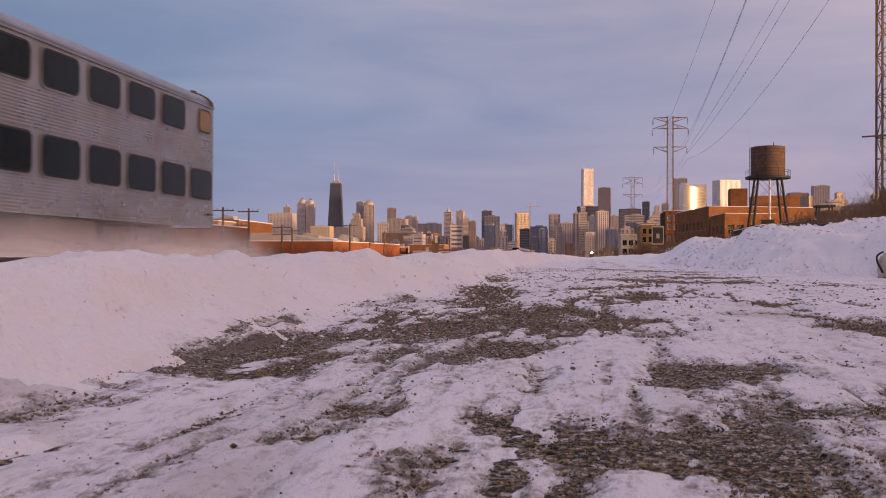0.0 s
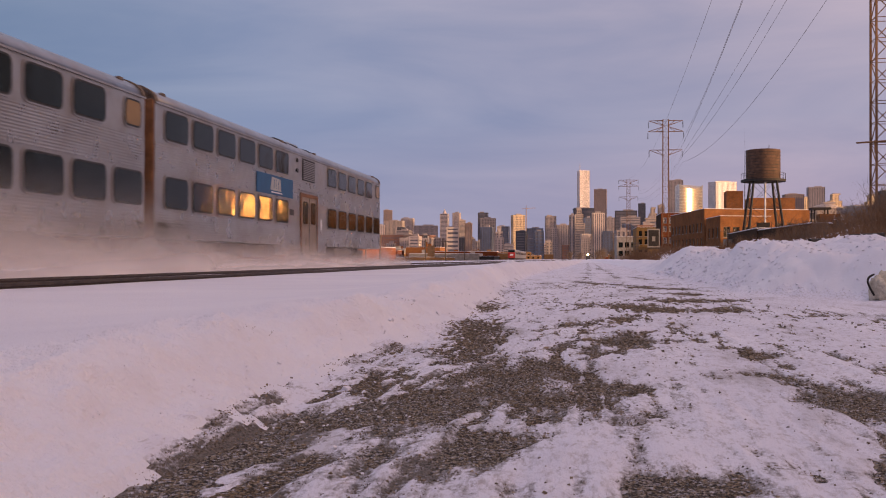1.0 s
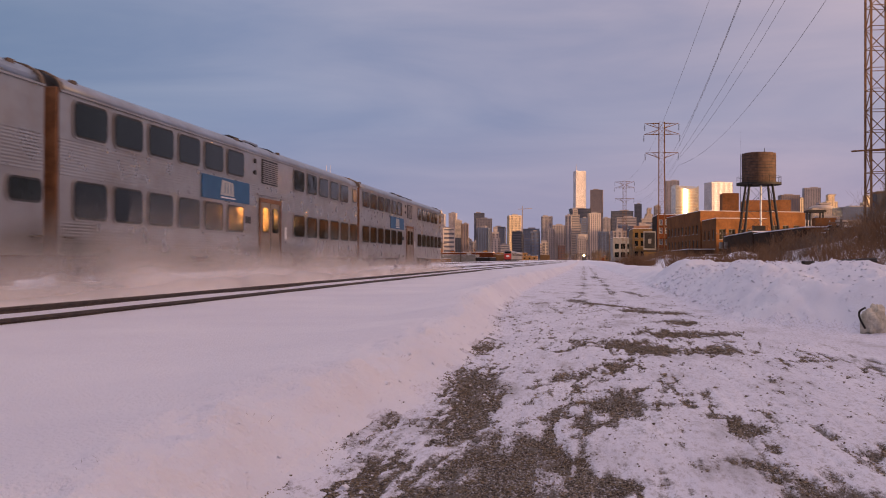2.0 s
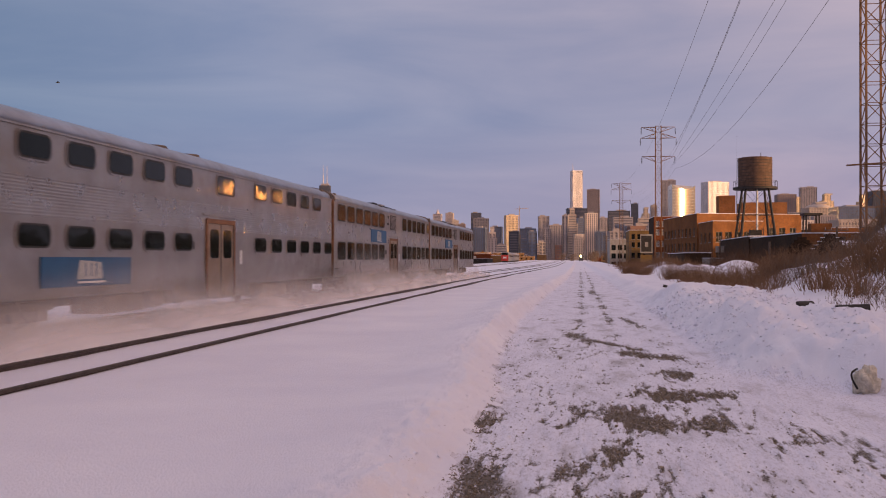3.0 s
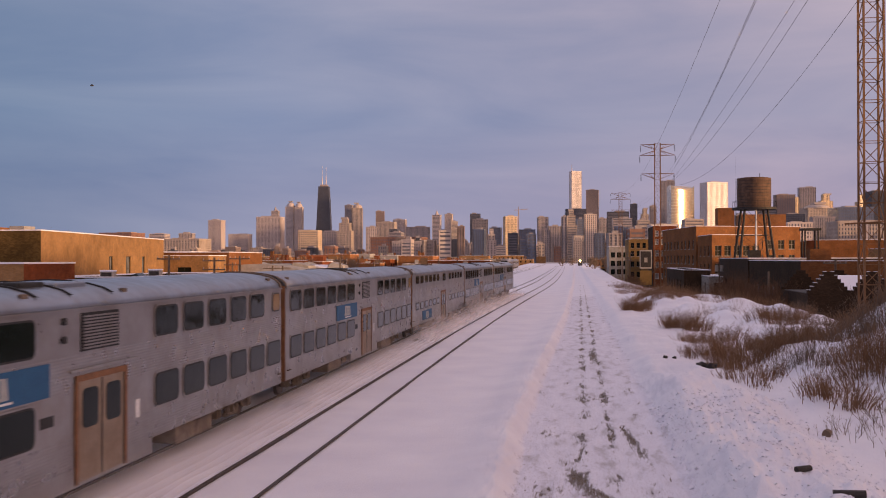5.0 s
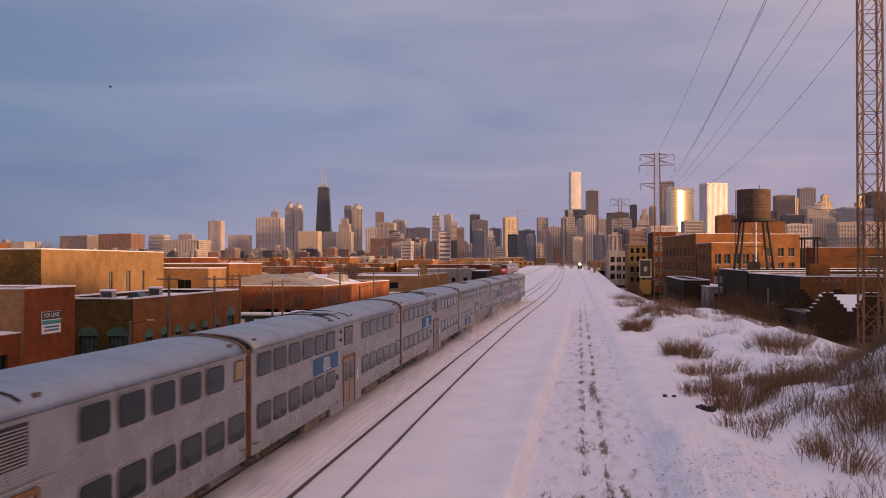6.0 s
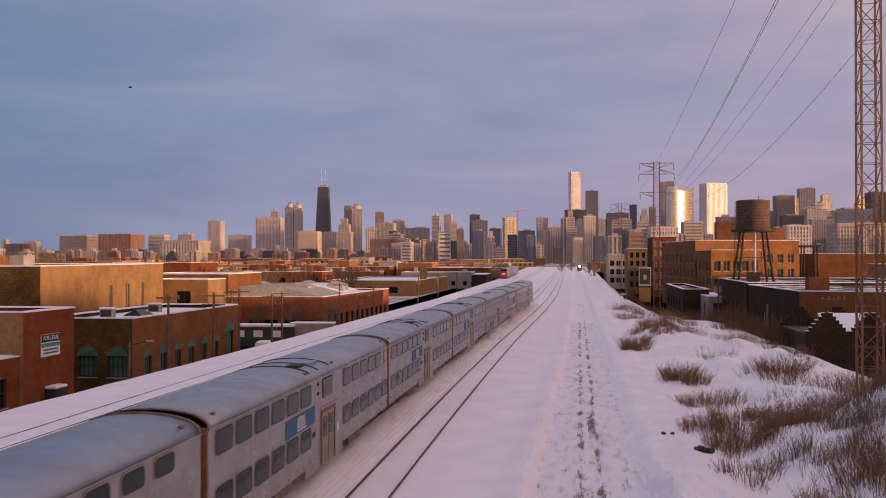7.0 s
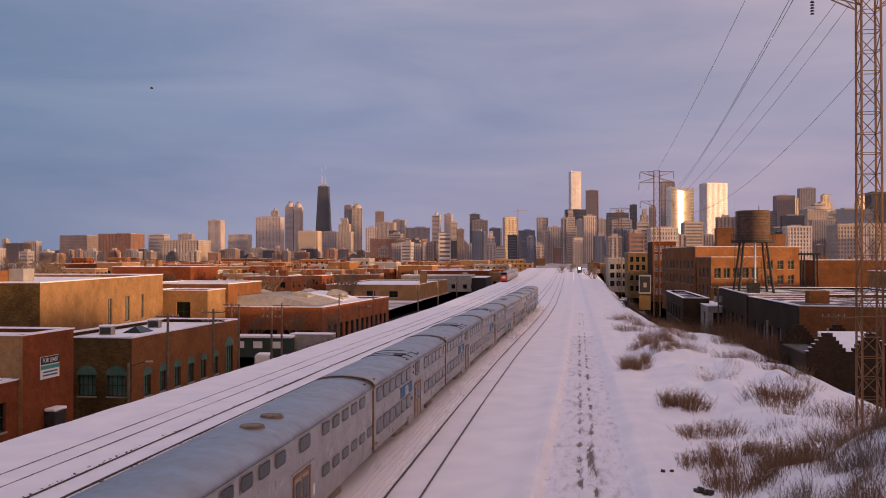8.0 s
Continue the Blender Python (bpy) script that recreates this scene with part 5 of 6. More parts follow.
# slanting skylights on the garage roof, grey glass over snow
for gx, gy, gw in ((-58.5, 176.5, 4.0), (-48.5, 168.0, 4.5), (-45.0, 180.0, 4.0), (-51.5, 184.0, 3.6)):
    mon = thing("roof_monitor", gx, gy, 2.1, 4, "slanting grey-glazed skylight on the garage roof", "skylight", "garage skylights")
    part("casing", sweep([(-gw / 2, 0), (gw / 2, 0), (gw / 2 - 0.3, 1.5), (-gw / 2 + 1.6, 2.1)], -3.2, 3.2), CONCRETE, mon)
    bm = boxes((-0.05, 0.05, -2.9, 2.9, -0.9, 0.9))
    bm.transform(Matrix.Translation((-gw / 2 + 0.72, 0, 1.08)) @ Matrix.Rotation(radians(37), 4, 'Y'))
    part("pane", bm, GREY_PANE, mon)

# yellow low building farther along, with a chimney
far_low = building("yellow_works", ((-86, 330), (-54, 330), (-53.6, 408), (-86, 408)), 0.4, "low yellow brick works with a snowy roof", [BRICK_TAN], [row_of(4, 28, 3, 3, -3.5, -1.4), []], parapet=0.4)
part("chimney", boxes((-57.6, -55.2, 360, 362.4, 0.4, 5.2)), BRICK_TAN, far_low)
building("black_shed", ((-50, 420), (-38, 420), (-39, 460), (-50, 460)), 1.2, "black shed beside the line", [BLACK], [[], []], parapet=0.2)
building("mural_block", ((-75, 470), (-41, 470), (-44, 520), (-75, 520)), 3.4, "red brick block with painted boards", [BRICK_RED], [row_of(3, 30, 4, 3, -1, 1.6), []], parapet=0.4)

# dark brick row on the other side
# left and back walls near-black: their shade is put into the brick colour
dark = building("sooty_factory", ((26.3, 118.9), (60, 112), (64, 150), (25.4, 147.5)), 4.15, "brown brick factory with a shade-darkened side and boarded windows", [BRICK_BROWN, BRICK_BROWN, BRICK_DARK, BRICK_DARK],
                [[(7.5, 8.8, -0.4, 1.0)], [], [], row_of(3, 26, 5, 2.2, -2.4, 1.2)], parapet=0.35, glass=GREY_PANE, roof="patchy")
building("sooty_factory_wing", ((25.2, 147.6), (52, 147.6), (52, 182), (26.0, 182)), 4.3, "taller dark brick wing with black windows", [BRICK_DARK],
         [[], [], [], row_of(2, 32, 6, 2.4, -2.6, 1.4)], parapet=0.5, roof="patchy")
part("chimney", boxes((29.5, 32.0, 128, 130, 4.15, 6.0)), BRICK_BROWN, dark)
building("cream_hut", ((23.4, 176), (27.0, 176), (27.0, 196), (23.4, 196)), 1.4, "pale rendered hut with a tall window", [CONCRETE], [[(0.9, 2.6, -1.9, 0.5)], [], [], [(14, 16, -2, 0.5)]], parapet=0.2)
building("dark_gate_house", ((20.2, 186), (25, 186), (25, 226), (20.8, 226)), 2.3, "dark brick gate house", [BRICK_DARK], [[], [], [], row_of(4, 36, 5, 2.4, -2.0, 0.6)], parapet=0.3, roof="patchy")

# stepped-gable house in front of it
gab = thing("stepped_gable_house", 0, 0, 0, 0, "dark house with twin stepped gables and snowy roofs", "house")
bm = bmesh.new()
gy0, gy1, ge = 88.0, 99.0, 1.75
box(bm, 20.0, 27.2, gy0, gy1, STREET, ge)
part("wall", bm, BRICK_DARK, gab)
for gx0 in (20.0, 23.6):
    gx1 = gx0 + 3.6
    for yy in (gy0, gy1 - 0.4):
        bm = bmesh.new()
        for k in range(6):
            q = 0.27 * k
            box(bm, gx0 + q, gx1 - q, yy, yy + 0.4, ge + 0.32 * k, ge + 0.32 * (k + 1))
        g = part("stepped_gable", bm, BRICK_DARK, gab)
        for k in range(6 if yy == gy0 else 0):
            q = 0.27 * k
            for x0 in (gx0 + q, gx1 - q - 0.27):
                part("snow_cap", boxes((x0, x0 + 0.27, yy - 0.04, yy + 0.44, ge + 0.32 * (k + 1), ge + 0.32 * (k + 1) + 0.045)), SNOW, g)
bm = bmesh.new()
vs = [bm.verts.new(p) for p in ((22.4, gy0 + 0.4, ge - 0.3), (27.2, gy0 + 0.4, ge - 0.3), (27.2, gy1 - 3.0, 3.25), (22.9, gy1 - 3.0, 3.25), (22.4, gy0 + 0.4, ge - 0.5), (27.2, gy0 + 0.4, ge - 0.5), (27.2, gy1 - 3.0, ge - 0.5), (22.9, gy1 - 3.0, ge - 0.5))]
for f in ((0, 1, 2, 3), (4, 7, 6, 5), (0, 4, 5, 1), (1, 5, 6, 2), (2, 6, 7, 3), (3, 7, 4, 0)):
    bm.faces.new([vs[i] for i in f])
part("roof", bm, SNOW, gab, "snow-covered sloping roof")
part("flat_roof", boxes((20.2, 22.35, gy0 + 0.4, gy1 - 0.4, ge, ge + 0.06)), ROOF_TAR, gab)
part("door", boxes((22.6, 23.8, 87.95, 88.05, -3.8, -1.4)), BLUE, gab, "faded blue door")

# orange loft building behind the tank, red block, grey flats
# brown on the left and back walls stands for orange brick in shade
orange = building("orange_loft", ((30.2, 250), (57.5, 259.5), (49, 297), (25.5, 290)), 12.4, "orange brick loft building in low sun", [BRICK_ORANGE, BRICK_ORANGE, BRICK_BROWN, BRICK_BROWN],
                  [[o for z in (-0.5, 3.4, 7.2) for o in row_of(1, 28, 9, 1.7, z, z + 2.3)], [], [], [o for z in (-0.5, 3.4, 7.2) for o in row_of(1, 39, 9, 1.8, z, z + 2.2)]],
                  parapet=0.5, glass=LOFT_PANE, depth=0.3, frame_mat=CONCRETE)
part("stair_tower", boxes((36.8, 40.9, 258.5, 264, 12.4, 17.9)), BRICK_BROWN, orange, "windowless brown brick stair tower")
part("stair_tower", boxes((43.5, 55.0, 264.5, 272, 12.4, 16.4)), BRICK_ORANGE, orange)
# the wing's left and back walls are browned the same way, as painted shade
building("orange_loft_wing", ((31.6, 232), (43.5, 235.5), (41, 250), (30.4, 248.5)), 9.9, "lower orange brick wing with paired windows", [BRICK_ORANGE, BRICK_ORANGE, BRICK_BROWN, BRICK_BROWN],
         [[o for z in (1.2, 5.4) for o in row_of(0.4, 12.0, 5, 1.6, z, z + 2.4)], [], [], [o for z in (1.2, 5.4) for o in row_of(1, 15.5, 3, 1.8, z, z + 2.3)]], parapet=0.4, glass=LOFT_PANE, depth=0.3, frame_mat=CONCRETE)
# left and back of the red flats take near-black brick as painted shade
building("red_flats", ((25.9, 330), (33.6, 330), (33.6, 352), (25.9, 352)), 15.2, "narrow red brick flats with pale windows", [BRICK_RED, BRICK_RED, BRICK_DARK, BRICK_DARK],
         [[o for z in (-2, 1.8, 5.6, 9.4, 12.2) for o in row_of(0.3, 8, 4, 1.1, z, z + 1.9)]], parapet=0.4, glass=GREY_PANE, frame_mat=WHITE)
building("olive_flats", ((19.5, 360), (26.5, 360), (26.5, 385), (19.5, 385)), 11.5, "yellow brick flats with small windows", [BRICK_OLIVE], [[o for z in (-2, 1.8, 5.6, 8.6) for o in row_of(0.3, 6.6, 3, 1.2, z, z + 1.9)]], parapet=0.4)
building("grey_flats", ((14.5, 420), (23, 420), (23, 450), (14.5, 450)), 9.5, "grey concrete flats with balconies", [CONCRETE], [[o for z in (-2, 1.6, 5.2) for o in row_of(0.3, 8.2, 3, 1.8, z, z + 2.2)]], parapet=0.4)
for x0, x1, y0, y1, top, wall in ((62, 95, 150, 190, 4.5, BRICK_BROWN), (70, 120, 205, 245, 6.5, BRICK_TAN), (62, 84, 262, 300, 9.0, BRICK_BROWN), (90, 140, 270, 320, 8.0, BRICK_ORANGE), (60, 100, 330, 380, 7.0, BRICK_TAN), (110, 160, 350, 400, 9.0, BRICK_BROWN), (40, 56, 310, 345, 8.0, BRICK_BROWN)):
    building("side_street_block", ((x0, y0), (x1, y0), (x1, y1), (x0, y1)), top, "brick warehouse with a pale roof", [wall], [row_of(1, x1 - x0 - 1, 5, 2.4, -0.5, 2.0)], parapet=0.5, roof="patchy")

# unseen warehouses added beyond the right-hand bank, to lay long shade over the lot and the train
for x0, x1, y0, y1, top in ((62, 100, -150, -95, 9.0), (58, 96, -92, -40, 10.5), (60, 104, -36, 14, 10.5), (66, 110, 20, 66, 13.0), (74, 116, 70, 108, 10.0)):
    building("shading_warehouse", ((x0, y0), (x1, y0), (x1, y1), (x0, y1)), top, "unseen long brick warehouse across the street, added to cast shade", [BRICK_BROWN], [row_of(2, x1 - x0 - 2, 6, 2.4, -2, 0.5), [], [], row_of(2, y1 - y0 - 2, 8, 2.4, -2, 0.5)], parapet=0.5)


# ---- water tower, pylons, wires, poles ----
def water_tower(x, y, base):
    t = thing("water_tower", x, y, base, 0, "old wooden water tank on a black iron stand", "water tower")
    zt, h, r = 13.0 - base, 4.65, 2.62
    bm = bmesh.new()
    ring(bm, 0, 0, zt, zt + h, r * 0.985, r * 0.955, 40)
    tank = part("tank", bm, TANK_WOOD, t)
    for k in range(44):
        a = 2 * math.pi * k / 44
        bm = bmesh.new()
        box(bm, r * 0.975, r * 1.0, -0.185, 0.185, zt, zt + h + 0.04 * ((k * 7) % 3))
        bm.transform(Matrix.Rotation(a, 4, 'Z'))
        part("stave", bm, TANK_WOOD, tank)
    for k in range(9):
        bm = bmesh.new()
        z = zt + 0.22 + 0.50 * k
        ring(bm, 0, 0, z, z + 0.06, r * 1.012, r * 1.012, 36)
        part("hoop", bm, BLACK, tank)
    bm = bmesh.new()
    ring(bm, 0, 0, zt + h, zt + h + 0.14, r * 1.0, r * 0.85, 32)
    part("tank_lid", bm, TANK_WOOD, t)
    bm = bmesh.new()
    bar(bm, (0.9, 0, zt + h), (0.9, 0, zt + h + 0.9), 0.05, 8)
    part("vent_pipe", bm, BLACK, t)
    bm = bmesh.new()
    ring(bm, 0, 0, zt - 0.35, zt, 3.45, 3.45, 32)
    pf = part("platform", bm, BLACK, t)
    bm = bmesh.new()
    for k in range(20):
        a, b = 2 * math.pi * k / 20, 2 * math.pi * (k + 1) / 20
        bar(bm, (3.4 * math.cos(a), 3.4 * math.sin(a), zt), (3.4 * math.cos(a), 3.4 * math.sin(a), zt + 0.95), 0.03, 4)
        bar(bm, (3.4 * math.cos(a), 3.4 * math.sin(a), zt + 0.95), (3.4 * math.cos(b), 3.4 * math.sin(b), zt + 0.95), 0.03, 4)
    part("railing", bm, BLACK, pf)
    foot = 2.7
    for sx in (-1, 1):
        for sy in (-1, 1):
            bm = bmesh.new()
            bar(bm, (sx * foot, sy * foot, 0), (sx * 1.75, sy * 1.75, zt - 0.3), 0.22, 8, 0.18)
            part("leg", bm, BLACK, t)
    for z0, z1 in ((0.2, 4.2), (4.2, 8.6)):
        f0, f1 = foot - 0.95 * z0 / (zt), foot - 0.95 * z1 / (zt)
        cs0 = ((-f0, -f0), (f0, -f0), (f0, f0), (-f0, f0))
        cs1 = ((-f1, -f1), (f1, -f1), (f1, f1), (-f1, f1))
        for i in range(4):
            for p, q, rr in (((*cs0[i], z0), (*cs1[(i + 1) % 4], z1), 0.035), ((*cs0[(i + 1) % 4], z0), (*cs1[i], z1), 0.035), ((*cs1[i], z1), (*cs1[(i + 1) % 4], z1), 0.06)):
                bm = bmesh.new()
                bar(bm, p, q, rr, 4)
                part("brace", bm, BLACK, t)
    bm = bmesh.new()
    bar(bm, (0.3, 0, 0), (0.3, 0, zt - 0.3), 0.16, 10)
    part("riser_pipe", bm, WHITE, t, "pale vertical riser pipe")
    part("control_box", boxes((-0.9, 0.9, -0.7, 0.7, 0.1, 1.8)), BLACK, t)
    bm = bmesh.new()
    for sx in (0, 0.45):
        bar(bm, (-2.95, -0.6 + sx, 2.0), (-2.85, -0.6 + sx, zt + h), 0.03, 4)
    for k in range(30):
        z = 2.3 + 0.5 * k
        bar(bm, (-2.93, -0.6, z), (-2.93, -0.15, z), 0.02, 4)
    part("ladder", bm, BLACK, t)


water_tower(28.6, 161.5, 4.35)
tb = thing("small_tank_stand", 49.4, 214, STREET, 0, "low square tank on an iron stand", "water tank")
bm = bmesh.new()
for sx in (-1, 1):
    for sy in (-1, 1):
        bar(bm, (sx * 1.5, sy * 1.5, 0), (sx * 1.3, sy * 1.3, 15.3), 0.17, 6)
        bar(bm, (sx * 1.45, sy * 1.45, 7), (-sx * 1.35, sy * 1.35, 12), 0.06, 4)
part("stand", bm, BLACK, tb)
part("deck", boxes((-1.85, 1.85, -1.85, 1.85, 15.3, 15.75)), BLACK, tb)


def pylon(x, y, base, top):
    """A slim lattice power pylon with three pairs of arms."""
    t = thing("power_pylon", x, y, base, 0, "slim weathered steel lattice power pylon", "pylon", "power pylons")
    H = top - base
    w0, w1 = 0.58, 0.52
    half = lambda z: w0 + (w1 - w0) * min(1, z / H)
    for sx in (-1, 1):
        for sy in (-1, 1):
            bm = bmesh.new()
            bar(bm, (sx * half(0), sy * half(0), 0), (sx * half(H), sy * half(H), H), 0.075, 4)
            part("leg", bm, LATTICE, t)
    n = int(H / 1.15)
    for k in range(n):
        z0, z1 = H * k / n, H * (k + 1) / n
        a, b = half(z0), half(z1)
        bm = bmesh.new()
        c0, c1 = ((-a, -a), (a, -a), (a, a), (-a, a)), ((-b, -b), (b, -b), (b, b), (-b, b))
        for i in range(4):
            j = (i + 1) % 4
            if (k + i) % 2:
                bar(bm, (*c0[i], z0), (*c1[j], z1), 0.032, 4)
            else:
                bar(bm, (*c0[j], z0), (*c1[i], z1), 0.032, 4)
            bar(bm, (*c1[i], z1), (*c1[j], z1), 0.026, 4)
        part("lattice", bm, LATTICE, t)
    for z, reach, drop in ((H - 0.2, 3.2, 0.9), (H - 2.3, 3.35, -0.9), (H - 5.8, 3.1, 1.0)):
        for s in (-1, 1):
            bm = bmesh.new()
            bar(bm, (s * 0.55, 0, z), (s * reach, 0, z), 0.06, 4)
            arm = part("arm", bm, LATTICE, t)
            for sy in (-1, 1):
                for a0, b0, rr in (((s * 0.55, sy * 0.55, z - drop), (s * reach, 0, z), 0.045), ((s * 0.55, sy * 0.55, z), (s * reach, 0, z), 0.045),
                                   ((s * 0.55, sy * 0.55, z - drop), (s * reach * 0.55, 0.2 * sy, z), 0.03)):
                    bm = bmesh.new()
                    bar(bm, a0, b0, rr, 4)
                    part("strut", bm, LATTICE, arm)
            bm = bmesh.new()
            for k in range(7):
                ring(bm, s * reach, 0, z - 0.28 - 0.17 * k, z - 0.20 - 0.17 * k, 0.13, 0.07, 8)
            part("insulator", bm, BLACK, arm)
    return t


pylon(15.7, 189.6, -1.0, 26.9)
near_pylon = pylon(16.85, 58.6, -0.2, 31.5)
bm = bmesh.new()
bar(bm, (-1.7, -0.8, 7.0), (0.9, -0.8, 7.15), 0.05, 5)
bar(bm, (-0.7, -0.8, 7.05), (-0.7, -0.8, 6.4), 0.05, 5)
part("side_bracket", bm, LATTICE, near_pylon)
pylon(15.2, 330, STREET, 26.9)


def cable(name, a, b, sag, r=0.014, n=24, label="thin dark power line", group="power lines"):
    """One wire hanging between two points, as a single thin tube."""
    a, b = Vector(a), Vector(b)
    side = (b - a).cross(Vector((0, 0, 1))).normalized()
    verts, faces = [], []
    for k in range(n + 1):
        p = a.lerp(b, k / n) - Vector((0, 0, 4 * sag * (k / n) * (1 - k / n)))
        verts += [tuple(p + side * r), tuple(p + Vector((0, 0, r))), tuple(p - side * r), tuple(p - Vector((0, 0, r)))]
    for k in range(n):
        for i in range(4):
            faces.append((4 * k + i, 4 * k + (i + 1) % 4, 4 * k + 4 + (i + 1) % 4, 4 * k + 4 + i))
    return tagged(mesh_ob(name, verts, faces, WIRE), label, "cable", group)


# each line: across and height at the far pylon, across and height at the near one, sag
for fx, fz, nx, nz, sag in ((0.3, 27.3, -3.5, 32.5, 0.75), (3.2, 22.2, -3.5, 26.5, 1.0), (3.2, 23.2, -3.5, 27.0, 1.5), (3.2, 20.5, 3.3, 32.0, 1.0), (3.2, 20.0, 3.3, 31.0, 2.25), (3.2, 18.8, 3.3, 25.5, 4.0)):
    cable("power_line", (15.7 + fx, 189.6, fz), (16.85 + nx, 58.6, nz), sag, 0.02)
    cable("power_line", (16.85 + nx, 58.6, nz), (18.0 + nx, -72, nz), 2.2, 0.02)
    cable("power_line", (15.7 + fx, 189.6, fz), (15.2 + fx, 330, fz), 2.6)


def wood_pole(x, y, base, h, arms=1, lamp=False, box_on=False):
    t = thing("utility_pole", x, y, base, random.uniform(-15, 15), "weathered wooden utility pole with a crossarm", "utility pole", "utility poles")
    bm = bmesh.new()
    bar(bm, (0, 0, 0), (0.05, 0, h), 0.16, 8, 0.11)
    part("shaft", bm, WOOD_POLE, t)
    for k in range(arms):
        z = h - 0.4 - 0.9 * k
        part("crossarm", boxes((-1.2, 1.2, -0.06, 0.06, z, z + 0.12)), WOOD_POLE, t)
        bm = bmesh.new()
        for xx in (-1.1, -0.5, 0.5, 1.1):
            ring(bm, xx, 0, z + 0.12, z + 0.32, 0.05, 0.04, 6)
        part("insulator", bm, GREYB, t)
    if lamp:
        bm = bmesh.new()
        bar(bm, (0, 0, h - 0.3), (1.5, 0, h + 0.1), 0.04, 5)
        part("lamp_arm", bm, BLACK, t)
        part("lamp_head", boxes((1.4, 2.0, -0.12, 0.12, h + 0.02, h + 0.16), bevel=0.03), CONCRETE, t)
    if box_on:
        bm = bmesh.new()
        for s in (-0.42, 0.42):
            ring(bm, s, -0.1, h * 0.72, h * 0.72 + 1.1, 0.3, 0.3, 12)
        part("transformer", bm, CONCRETE, t)
    return t


random.seed(3)
for args in ((-36.9, 84.5, STREET, 9.8, 1), (-36.6, 95.0, STREET, 9.6, 2), (-36.2, 101.5, STREET, 9.8, 1), (-37.8, 118, STREET, 8.6, 2), (-40.5, 131, STREET, 8.5, 1),
             (-44.5, 122, STREET, 9.0, 2), (-34.5, 140, STREET, 9.5, 1), (-34.6, 165, STREET, 9.0, 0), (-33.2, 205, STREET, 9.0, 0), (-33.8, 240, STREET, 9.5, 1), (-34.5, 285, STREET, 9.0, 0),
             (20.9, 110, STREET, 8.0, 0), (25.5, 100.5, STREET, 9.3, 1, False, True), (24.3, 170, STREET, 10.0, 1, False, True), (14.5, 262, STREET, 11, 1), (16.0, 300, STREET, 10, 2), (13.0, 420, STREET, 16, 3)):
    wood_pole(*args)
wood_pole(-36.4, 75.6, STREET, 6.2, 0, True)
wood_pole(-34.2, 152, STREET, 7.0, 0, True)


# ---- brush, trees ----
def brush(x, y, r, h, count, seed, material, label, lean=0.35, name="brush", thick=0.013):
    """A clump of upright dry stems with side twigs."""
    rng = np.random.default_rng(seed)
    # stems stand in tufts of uneven height
    tufts = rng.integers(0, 10, count)
    ca, cq = rng.uniform(0, 2 * np.pi, 10), r * np.sqrt(rng.random(10)) * 0.85
    ch = rng.uniform(0.4, 1.0, 10)
    dx = cq[tufts] * np.cos(ca[tufts]) + rng.normal(0, 0.17 * r, count)
    dy = cq[tufts] * np.sin(ca[tufts]) + rng.normal(0, 0.17 * r, count)
    px, py = x + dx, y + dy * 1.5
    a, q = np.arctan2(dy, dx), np.minimum(np.hypot(dx, dy), r * 1.2)
    foot = np.stack([px, py, land(px, py) - 0.05], -1)
    hh = h * rng.uniform(0.35, 1.0, count) * ch[tufts] * (1 - 0.3 * (q / r) ** 2)
    out = np.stack([np.cos(a), np.sin(a)], -1) * (q / r)[:, None] * 0.5
    tip = foot + np.concatenate([(out + lean * rng.uniform(-1, 1, (count, 2))), np.ones((count, 1))], -1) * hh[:, None]
    A, B, R = [foot], [tip], [np.full(count, thick)]
    for _ in range(4):
        p = foot + (tip - foot) * rng.uniform(0.3, 0.9, (count, 1))
        A.append(p)
        B.append(p + rng.uniform((-1, -1, 0.3), (1, 1, 1.2), (count, 3)) * hh[:, None] * 0.26)
        R.append(np.full(count, thick * 0.6))
    A, B, R = np.concatenate(A), np.concatenate(B), np.concatenate(R)
    side = np.cross(B - A, rng.normal(0, 1, A.shape))
    side /= np.linalg.norm(side, axis=1, keepdims=True) + 1e-9
    up = np.cross(B - A, side)
    up /= np.linalg.norm(up, axis=1, keepdims=True) + 1e-9
    corners = [A + R[:, None] * (side * math.cos(k) + up * math.sin(k)) for k in (0, 2.094, 4.189)]
    verts = np.stack([*corners, B], 1).reshape(-1, 3)
    n = len(A)
    base = 4 * np.arange(n)[:, None, None]
    faces = (base + np.array(((0, 1, 3), (1, 2, 3), (2, 0, 3)))[None]).reshape(-1, 3)
    ob = mesh_ob(name, verts.tolist(), faces.tolist(), material)
    return tagged(ob, label, "bush", "dry brush on the bank", "stuff")


